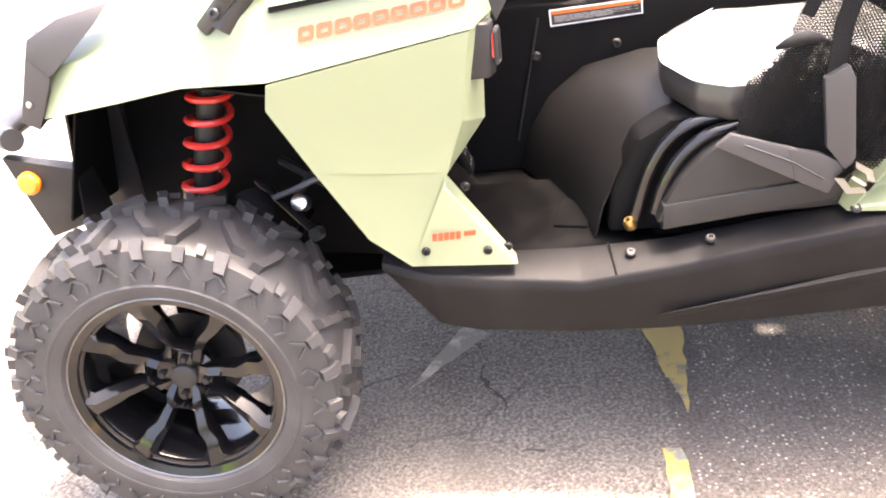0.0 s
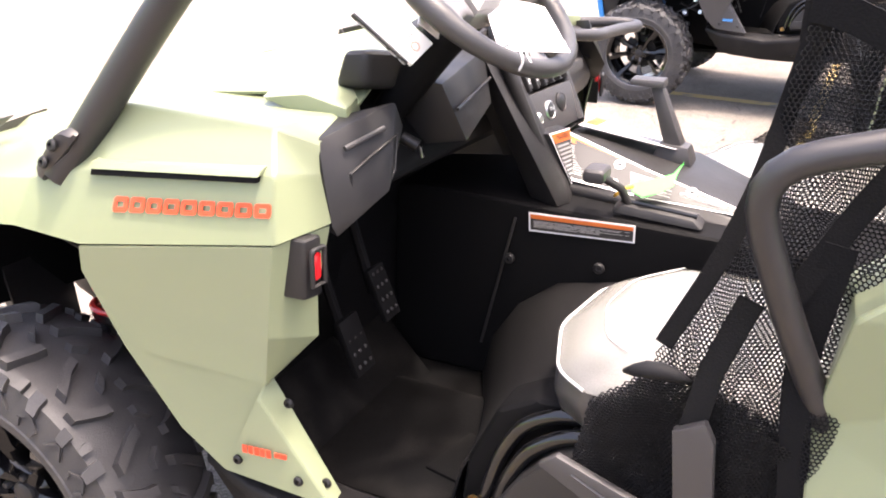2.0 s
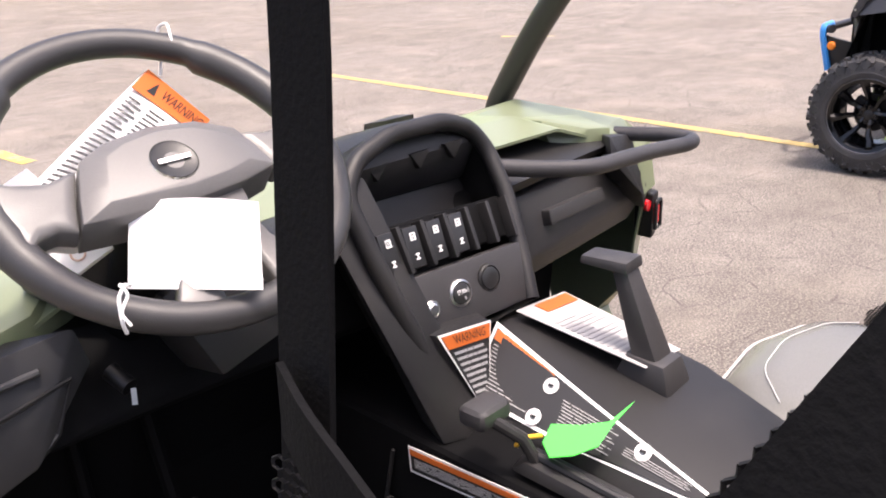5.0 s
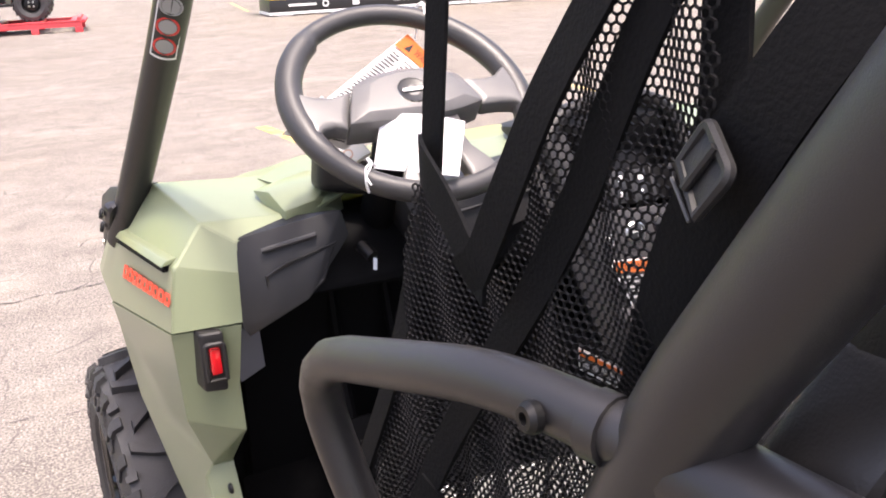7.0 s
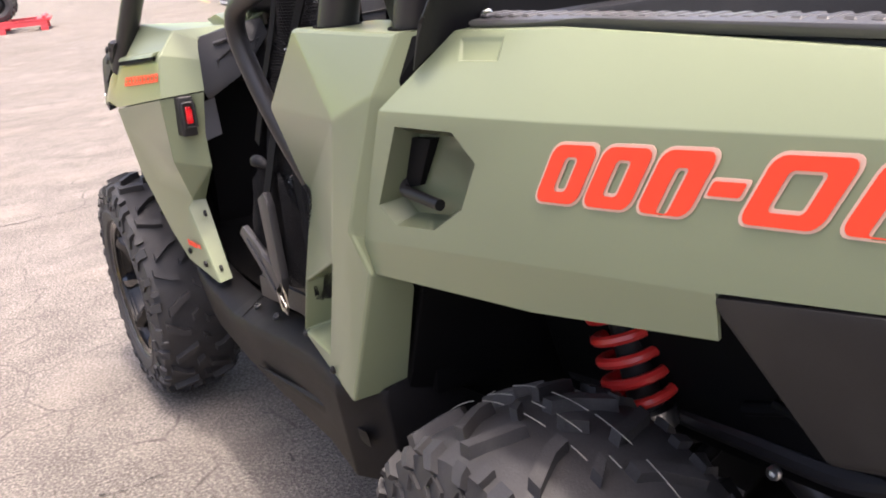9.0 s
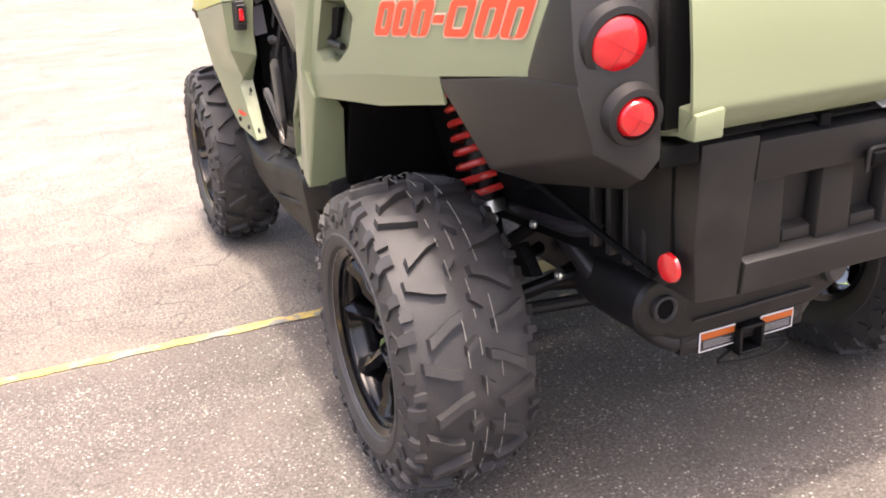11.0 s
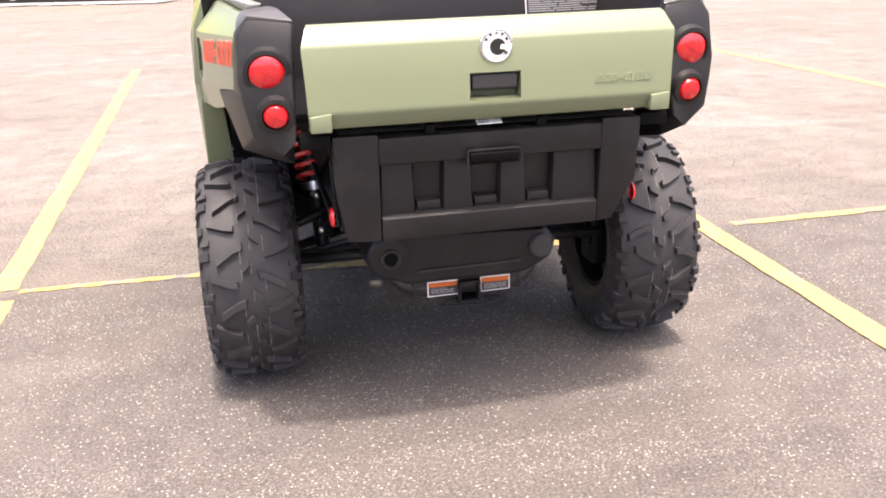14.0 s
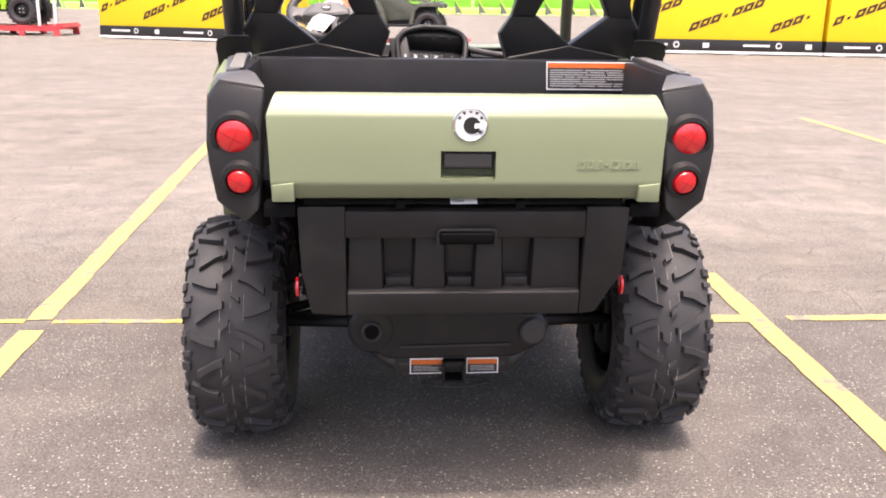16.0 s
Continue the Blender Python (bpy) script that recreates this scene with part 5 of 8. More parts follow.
def underbody(veh):
    # Near-black solids fill the bays; their deep shade lies in the colour.
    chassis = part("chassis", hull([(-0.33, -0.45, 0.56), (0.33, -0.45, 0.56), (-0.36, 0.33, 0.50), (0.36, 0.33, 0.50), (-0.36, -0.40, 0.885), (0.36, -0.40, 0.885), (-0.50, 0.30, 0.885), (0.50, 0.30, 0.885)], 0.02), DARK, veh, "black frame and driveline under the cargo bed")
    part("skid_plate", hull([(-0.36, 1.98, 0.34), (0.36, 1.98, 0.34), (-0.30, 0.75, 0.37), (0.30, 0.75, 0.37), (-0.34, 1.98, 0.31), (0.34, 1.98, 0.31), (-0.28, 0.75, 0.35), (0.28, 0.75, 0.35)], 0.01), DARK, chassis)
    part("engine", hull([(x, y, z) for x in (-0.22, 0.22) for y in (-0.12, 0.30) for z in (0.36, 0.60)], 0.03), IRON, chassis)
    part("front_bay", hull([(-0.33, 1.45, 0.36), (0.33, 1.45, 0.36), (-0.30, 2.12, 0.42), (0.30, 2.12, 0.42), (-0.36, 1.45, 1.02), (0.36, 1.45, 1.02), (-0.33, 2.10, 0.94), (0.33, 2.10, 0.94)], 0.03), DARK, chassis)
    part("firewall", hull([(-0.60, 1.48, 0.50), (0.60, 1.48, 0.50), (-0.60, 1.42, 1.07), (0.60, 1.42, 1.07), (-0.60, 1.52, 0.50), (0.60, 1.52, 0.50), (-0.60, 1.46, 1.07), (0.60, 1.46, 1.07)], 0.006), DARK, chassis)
    part("bulkhead", hull([(-0.62, 0.33, 0.58), (0.62, 0.33, 0.58), (-0.60, 0.30, 1.12), (0.60, 0.30, 1.12), (-0.62, 0.36, 0.58), (0.62, 0.36, 0.58), (-0.60, 0.34, 1.12), (0.60, 0.34, 1.12)], 0.006), DARK, chassis)
    for s in (-1, 1):
        # Unseen solids added behind the posts to fill the gap and block light.
        part("bulkhead_cap", hull([(s * 0.655, 0.20, 1.00), (s * 0.655, 0.33, 1.00), (s * 0.62, 0.22, 1.150), (s * 0.62, 0.32, 1.150), (s * 0.30, 0.20, 1.00), (s * 0.30, 0.33, 1.0), (s * 0.30, 0.22, 1.150), (s * 0.30, 0.32, 1.150)], 0.006), DARK, chassis)
        part("arch_liner", hull([(s * 0.66, 0.345, 0.60), (s * 0.34, 0.345, 0.50), (s * 0.66, 0.255, 0.82), (s * 0.34, 0.255, 0.86), (s * 0.66, 0.36, 0.61), (s * 0.34, 0.38, 0.5), (s * 0.66, 0.275, 0.83), (s * 0.34, 0.28, 0.88)], 0.005), DARK, chassis)
        part("front_liner", sheet(sided([(-0.70, 1.50, 0.58), (-0.34, 1.50, 0.46), (-0.74, 1.63, 0.90), (-0.34, 1.62, 0.93), (-0.70, 1.85, 0.93), (-0.34, 1.85, 0.95), (-0.60, 2.04, 0.89), (-0.32, 2.10, 0.90), (-0.55, 2.15, 0.62), (-0.30, 2.16, 0.58)], s),
                                    [(0, 1, 3, 2), (2, 3, 5, 4), (4, 5, 7, 6), (6, 7, 9, 8)], 0.004, 0.01, (0, 1.8, 1.4)), DARK, chassis, "black inner arch liner")
        part("fender_skirt", sheet(sided([(-0.70, 1.90, 0.93), (-0.36, 1.95, 0.95), (-0.60, 2.07, 0.88), (-0.34, 2.20, 0.86), (-0.50, 2.16, 0.55), (-0.33, 2.17, 0.50)], s), [(0, 1, 3, 2), (2, 3, 5, 4)], 0.004, 0.02, (0, 1.7, 0.9)), BLACK, chassis)
        for y0 in (1.924, 0.0):
            for dy, z0, z1 in ((0.10, 0.36, 0.42), (-0.13, 0.36, 0.40), (0.02, 0.44, 0.55)):
                part("suspension_arm", tube([(s * 0.56, y0 + dy * 0.3, z0), (s * 0.24, y0 + dy * 1.3, z1)], 0.016, 10), IRON, chassis)
            part("drive_shaft", tube([(s * 0.58, y0, 0.343), (s * 0.50, y0, 0.348), (s * 0.30, y0, 0.38), (s * 0.18, y0, 0.39)], [0.04, 0.022, 0.018, 0.045], 14), IRON, chassis)
            part("knuckle", hull([(s * (0.52 + a), y0 + b, 0.343 + c) for a in (0, 0.06) for b, c in ((-0.06, -0.10), (0.06, -0.10), (0.05, 0.10), (-0.05, 0.10))], 0.01), IRON, chassis)
        part("boot", lathe([(0, 0.02), (0.02, 0.046), (0.035, 0.034), (0.05, 0.05), (0.065, 0.036), (0.08, 0.052), (0.10, 0.03)], (s * 0.47, 1.80, 0.60), (s, -0.3, -0.2), 18), DARK, chassis)
        part("brake_hose", tube([(s * 0.40, 1.66, 0.83), (s * 0.46, 1.60, 0.80), (s * 0.50, 1.585, 0.72), (s * 0.49, 1.62, 0.66), (s * 0.46, 1.75, 0.60), (s * 0.45, 1.86, 0.58)], 0.006, 8, 0.04), HOSE, chassis, "grey braided brake hose")
        part("tie_rod", tube([(s * 0.55, 1.76, 0.46), (s * 0.22, 1.70, 0.52)], 0.010, 8), IRON, chassis)
        part("steering_joint", lathe([(0, 0), (0, 0.016), (0.03, 0.018), (0.04, 0)], (s * 0.50, 1.68, 0.60), (s, 0.2, 0.6), 12), STEEL, chassis)
        part("link_rod", tube([(s * 0.54, -0.02, 0.36), (s * 0.24, -0.09, 0.44)], 0.011, 8), IRON, chassis)
        part("link_bolt", bolt((s * 0.30, -0.07, 0.43), (s, -0.6, 0.3), 0.014, 0.012), STEEL, chassis)
        for k in range(4):
            part("frame_rib", tube([(s * 0.36, -0.56 + 0.05 * k, 0.86), (s * 0.30, -0.46 + 0.07 * k, 0.56)], 0.009, 8), DARK, chassis)
        part("frame_tube", tube([(s * 0.36, 0.30, 0.55), (s * 0.36, -0.25, 0.60), (s * 0.30, -0.50, 0.72), (s * 0.30, -0.55, 0.86)], 0.018, 10, 0.06), TUBE, chassis)
        for k, (y0, z0, y1, z1, r) in enumerate(((-0.16, 0.70, -0.55, 0.62, 0.007), (-0.10, 0.66, -0.50, 0.82, 0.010))):
            part("frame_brace", tube([(s * (0.42 - 0.02 * k), y0, z0), (s * (0.40 - 0.015 * k), y1, z1)], r, 10), DARK, chassis)
        for k in range(5):
            part("grille_slat", hull([(s * 0.385 + dx, -0.34 - 0.055 * k + dy, z) for dx in (0, -0.02 * s) for dy in (0, 0.016) for z in (0.60, 0.80)], 0.003), BLACK, chassis)
        for y, z in ((-0.16, 0.60), (-0.26, 0.52), (0.02, 0.56)):
            part("frame_bolt", bolt((s * 0.415, y, z), (s, -0.3, 0.2), 0.010, 0.008), STEEL, chassis)
        for y0, z0, y1, z1 in ((1.62, 0.70, 1.72, 0.58), (1.58, 0.62, 1.74, 0.66), (1.66, 0.54, 1.80, 0.62)):
            part("front_link", tube([(s * 0.52, y0, z0), (s * 0.40, y1, z1)], 0.010, 8), IRON, chassis)
            part("link_joint", lathe([(-0.012, 0), (-0.012, 0.014), (0.012, 0.014), (0.012, 0)], (s * 0.52, y0, z0), (s, 0.3, 0.2), 12), STEEL, chassis)
        part("trailing_plate", hull([(s * 0.40, -0.12, 0.46), (s * 0.40, 0.20, 0.36), (s * 0.40, -0.05, 0.52), (s * 0.37, -0.12, 0.46), (s * 0.37, 0.20, 0.36), (s * 0.37, -0.05, 0.52)], 0.006), IRON, chassis)


def front_end(veh, body, trim=None):
    """Hood, headlamp housings, bumper plate, and marker lamps at the nose."""
    rows = [(2.12, 0.0, 0.97), (1.92, 0.045, 1.03), (1.75, 0.09, 1.075), (1.58, 0.145, 1.125), (1.40, 0.165, 1.145), (1.30, 0.160, 1.135)]
    vs, fs = [], []
    for y, _, z in rows:
        for x in (-0.50, -0.42, -0.22, 0.0, 0.22, 0.42, 0.50):
            vs.append((x, y + 0.03 * (1 - (x / 0.5) ** 2), z + 0.022 * (1 - (x / 0.56) ** 2) - (0.010 if abs(x) > 0.49 else 0) + (0.012 if abs(abs(x) - 0.42) < 0.01 else 0)))
    for r in range(len(rows) - 1):
        for c in range(6):
            fs.append((7 * r + c, 7 * r + c + 1, 7 * r + 8 + c, 7 * r + 7 + c))
    hood = part("hood", sheet(vs, fs, 0.005, 0.005, (0, 1.7, 0.6)), body, veh, "sage green moulded hood")
    # Thin dark sliver draws the shaded gap at the hood's step.
    part("hood_slit", hull([(x, y, z) for x in (-0.281, -0.277) for y, z in ((1.750, 1.080), (1.750, 1.0945), (1.702, 1.095), (1.702, 1.1115))], 0.0), DARK, hood)
    for s in (-1, 1):
        tip = sided([(-0.552, 1.288, 1.136), (-0.500, 1.300, 1.142), (-0.550, 1.285, 1.095), (-0.498, 1.300, 1.100), (-0.552, 1.36, 1.150), (-0.44, 1.36, 1.160), (-0.552, 1.44, 1.136), (-0.44, 1.47, 1.150), (-0.44, 1.33, 1.10)], s)
        part("hood_corner", hull(tip, 0.006), body, hood)
        housing = [(-0.36, 2.13, 1.00), (-0.60, 2.07, 1.005), (-0.655, 2.075, 0.975), (-0.69, 2.06, 0.975), (-0.69, 2.075, 0.885), (-0.66, 2.11, 0.87), (-0.36, 2.20, 0.90), (-0.42, 2.18, 0.80), (-0.62, 2.12, 0.85)]
        head = part("headlamp_housing", hull(sided(housing, s), 0.01, 2), GREY, veh, "charcoal headlamp housing at the fender's nose")
        arm = [(-0.640, 2.05, 1.030), (-0.700, 2.044, 1.022), (-0.704, 2.053, 0.995), (-0.708, 2.094, 0.885), (-0.706, 2.066, 0.868), (-0.705, 2.050, 0.897), (-0.704, 2.021, 0.955), (-0.66, 2.10, 0.90), (-0.66, 2.06, 0.88)]
        part("brow", hull(sided(arm, s), 0.005), GREY, head)
        cap = [(-0.701, 2.044, 1.024), (-0.690, 1.988, 1.052), (-0.665, 1.90, 1.068), (-0.69, 1.925, 1.036), (-0.706, 2.021, 0.955), (-0.705, 2.053, 0.997), (-0.62, 2.03, 1.035), (-0.60, 1.93, 1.06)]
        part("brow_cap", hull(sided(cap, s), 0.004), GREY, head)
        part("screw", bolt(sided([(-0.707, 2.070, 0.915)], s)[0], (s, 0.2, 0), 0.006, 0.004), STEEL, head)
        plate = part("bumper_plate", hull(sided([(-0.46, 2.315, 0.735), (-0.44, 2.27, 0.535), (-0.46, 2.16, 0.575), (-0.47, 2.15, 0.70), (-0.43, 2.315, 0.735), (-0.41, 2.27, 0.535), (-0.43, 2.16, 0.575), (-0.43, 2.15, 0.70)], s), 0.006), BLACK, veh, "black front bumper side plate")
        part("marker_lamp", lathe([(0, 0.026), (0.008, 0.025), (0.013, 0.018), (0.014, 0)], sided([(-0.462, 2.268, 0.676)], s)[0], (s, 0, 0), 24), AMBER, plate, "round amber marker lamp")
    if trim:
        for s in (-1, 1):
            part("bumper_edge", tube(sided([(-0.30, 2.34, 0.785), (-0.455, 2.325, 0.785), (-0.462, 2.325, 0.735), (-0.452, 2.278, 0.530)], s), 0.020, 10, 0.03), trim, veh, "blue front bumper edge")
    part("bumper_tube", tube([(-0.47, 2.27, 0.775), (-0.40, 2.34, 0.765), (0.40, 2.34, 0.765), (0.47, 2.27, 0.775)], 0.024, 14, 0.05), TUBE, veh, "black tubular front bumper")
    part("nose", hull([(-0.36, 2.20, 0.90), (0.36, 2.20, 0.90), (-0.30, 2.22, 0.55), (0.30, 2.22, 0.55), (-0.36, 2.08, 0.97), (0.36, 2.08, 0.97), (-0.3, 2.1, 0.5), (0.3, 2.1, 0.5)], 0.02), BLACK, veh)


def roll_cage(veh):
    for s in (-1, 1):
        lean = 0.045 if s > 0 else 0.0
        pil = part("front_pillar", tube(sided([(-0.722, 1.700, 1.020), (-0.706, 1.640 + lean, 1.100), (-0.673, 1.505 + lean, 1.280), (-0.655, 1.385 + lean, 1.415), (-0.62, 1.08, 1.78), (-0.60, 0.96, 1.86), (-0.60, 0.12, 1.88)], s), 0.0265, 18, 0.10), TUBE, veh, "black powder-coated front cage pillar")
        foot = hull(sided([(-0.746, 1.720, 1.012), (-0.752, 1.665, 1.100), (-0.722, 1.720, 1.005), (-0.71, 1.64, 1.11), (-0.735, 1.74, 1.03), (-0.70, 1.73, 1.02), (-0.745, 1.63, 1.09)], s), 0.008)
        part("foot", foot, TUBE, pil)
        for p in ((-0.751, 1.672, 1.078), (-0.750, 1.697, 1.048)):
            part("bolt", bolt(sided([p], s)[0], (s, 0.1, 0.3), 0.010, 0.006), IRON, pil)
        part("front_post", tube(sided([(-0.690, 0.398, 1.13), (-0.677, 0.346, 1.275), (-0.672, 0.292, 1.362), (-0.667, 0.228, 1.464), (-0.648, 0.06, 1.71), (-0.61, 0.02, 1.86)], s), 0.0290, 18, 0.08), TUBE, veh, "black powder-coated cage post")
        part("rear_post", tube(sided([(-0.664, 0.222, 1.12), (-0.660, 0.184, 1.24), (-0.656, 0.132, 1.335), (-0.640, -0.04, 1.62), (-0.635, -0.07, 1.74)], s), 0.0285, 18, 0.08), TUBE, veh, "black powder-coated cage post")
        part("post_brace", tube(sided([(-0.680, 0.352, 1.252), (-0.662, 0.178, 1.248)], s), 0.0245, 18), TUBE, veh)
        bar = part("hip_bar", tube(sided([(-0.686, 0.345, 1.258), (-0.708, 0.46, 1.257), (-0.742, 0.700, 1.188), (-0.712, 0.640, 1.02), (-0.655, 0.56, 0.83)], s), 0.0170, 16, 0.075), TUBE, veh, "black bent tubular hip bar beside the seat")
        part("joint", tube(sided([(-0.6935, 0.376, 1.2578), (-0.696, 0.389, 1.2578)], s), 0.0190, 16), TUBE, bar)
        part("bolt", bolt(sided([(-0.7165, 0.412, 1.257)], s)[0], (s, 0, 0.1), 0.009, 0.008), IRON, bar)
    part("rear_crossbar", tube([(-0.645, 0.02, 1.70), (0.645, 0.02, 1.70)], 0.024, 14), TUBE, veh)
    part("roof_crossbar", tube([(-0.60, 0.92, 1.855), (0.60, 0.92, 1.855)], 0.024, 14), TUBE, veh)
    # pictogram label round the front pillar
    c0, c1 = Vector((-0.6608, 1.425, 1.370)), Vector((-0.6335, 1.212, 1.622))
    ax = (c1 - c0).normalized()
    out = Vector((-0.25, -0.97, 0)) - ax * Vector((-0.25, -0.97, 0)).dot(ax)
    out.normalize()
    across = ax.cross(out)
    nw = 8

    def wrap(a0, a1, b0, b1, r):
        vs, fs = [], []
        for i in range(nw + 1):
            a = a0 + (a1 - a0) * i / nw
            d = out * math.cos(a) + across * math.sin(a)
            vs += [c0.lerp(c1, b0) + d * r, c0.lerp(c1, b1) + d * r]
            if i:
                fs.append((2 * i - 2, 2 * i, 2 * i + 1, 2 * i - 1))
        return faces_of(vs, fs)

    lab = part("pictogram_label", wrap(-0.75, 0.75, 0, 0.5, 0.0270), WHITE, veh, "white-edged black label with round pictograms")
    part("field", wrap(-0.66, 0.66, 0.012, 0.488, 0.0273), INK, lab)
    for i in range(3):
        k = 0.075 + 0.11 * i
        d = out
        part("pictogram", lathe([(0, 0.013), (0.001, 0.015), (0, 0.0165)], c0.lerp(c1, k) + out * 0.0265, out, 20), SPRING if i < 2 else PRINT, lab)
        part("pictogram_disc", lathe([(0.0005, 0), (0.0005, 0.0125)], c0.lerp(c1, k) + out * 0.0268, out, 16), PRINT, lab)


def seat(veh, s):
    cx, bx = s * 0.41, 0.42 * s + 0.012
    top = [(-0.235, 0.48), (-0.243, 0.875), (-0.205, 0.925), (-0.07, 0.965), (0.085, 0.945), (0.195, 0.865), (0.225, 0.78), (0.225, 0.48)]
    if s > 0:
        top = [(-x, y) for x, y in top]

    def loop(grow, z, crown=0.0):
        return [(cx + x * (1 + grow / 0.22), 0.70 + (y - 0.70) * (1 + grow / 0.25), z + crown * (y > 0.85)) for x, y in top]

    n = len(top)
    rows_ = [loop(-0.035, 0.752), loop(-0.010, 0.764), loop(0.0, 0.800), loop(-0.004, 0.826)]
    faces = [[r * n + i, r * n + (i + 1) % n, (r + 1) * n + (i + 1) % n, (r + 1) * n + i] for r in range(3) for i in range(n)]
    bm = soften(faces_of([p for r in rows_ for p in r], faces + [list(range(n))]), 0.010, 3, 18)
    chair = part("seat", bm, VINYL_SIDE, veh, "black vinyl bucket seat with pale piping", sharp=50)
    rows_ = [loop(-0.004, 0.824), loop(-0.010, 0.836), loop(-0.034, 0.850, 0.004), loop(-0.075, 0.862, 0.008), loop(-0.13, 0.866, 0.006)]
    faces = [[r * n + i, r * n + (i + 1) % n, (r + 1) * n + (i + 1) % n, (r + 1) * n + i] for r in range(4) for i in range(n)]
    bm = soften(faces_of([p for r in rows_ for p in r], faces + [list(range(4 * n, 5 * n))]), 0.012, 3, 6)
    part("cushion_top", bm, VINYL, chair, "smooth black vinyl seat top, sky glare put into its pale colour", sharp=60)
    part("piping", tube(loop(-0.003, 0.829)[1:7], 0.0022, 6, 0.03), THREAD, chair)
    part("stitch_line", tube(loop(-0.060, 0.8600, 0.0075)[1:6], 0.0008, 6, 0.03), THREAD, chair)
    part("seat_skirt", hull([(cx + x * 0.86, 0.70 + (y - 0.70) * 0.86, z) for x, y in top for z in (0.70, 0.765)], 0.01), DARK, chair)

    def back(pts, t0, t1, mat, name, rnd=0.018):
        part(name, hull([(bx + x, 0.405 - 0.16 * (z - 0.85) / 0.7 + t, z) for x, z in pts for t in (t0, t1)], rnd, 3), mat, chair)

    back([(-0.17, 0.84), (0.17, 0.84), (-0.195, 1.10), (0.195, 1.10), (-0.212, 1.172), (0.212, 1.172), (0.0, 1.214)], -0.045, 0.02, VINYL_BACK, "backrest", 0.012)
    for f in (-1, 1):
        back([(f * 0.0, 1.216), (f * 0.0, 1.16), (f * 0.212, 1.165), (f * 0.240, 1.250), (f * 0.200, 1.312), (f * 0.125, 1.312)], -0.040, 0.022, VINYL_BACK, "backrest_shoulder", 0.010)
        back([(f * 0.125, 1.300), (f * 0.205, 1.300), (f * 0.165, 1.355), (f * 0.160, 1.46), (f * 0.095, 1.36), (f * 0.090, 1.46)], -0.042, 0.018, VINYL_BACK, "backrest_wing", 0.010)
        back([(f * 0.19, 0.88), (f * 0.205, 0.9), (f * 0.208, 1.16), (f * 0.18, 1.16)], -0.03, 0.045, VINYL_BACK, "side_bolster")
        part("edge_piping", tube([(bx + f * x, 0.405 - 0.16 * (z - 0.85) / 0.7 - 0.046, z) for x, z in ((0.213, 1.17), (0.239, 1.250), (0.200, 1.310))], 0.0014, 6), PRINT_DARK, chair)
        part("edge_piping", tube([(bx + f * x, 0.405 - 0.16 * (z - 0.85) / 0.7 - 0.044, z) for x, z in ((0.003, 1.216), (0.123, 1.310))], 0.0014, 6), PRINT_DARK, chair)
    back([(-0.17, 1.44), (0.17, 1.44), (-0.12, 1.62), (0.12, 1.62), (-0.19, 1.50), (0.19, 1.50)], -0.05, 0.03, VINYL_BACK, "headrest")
    return chair


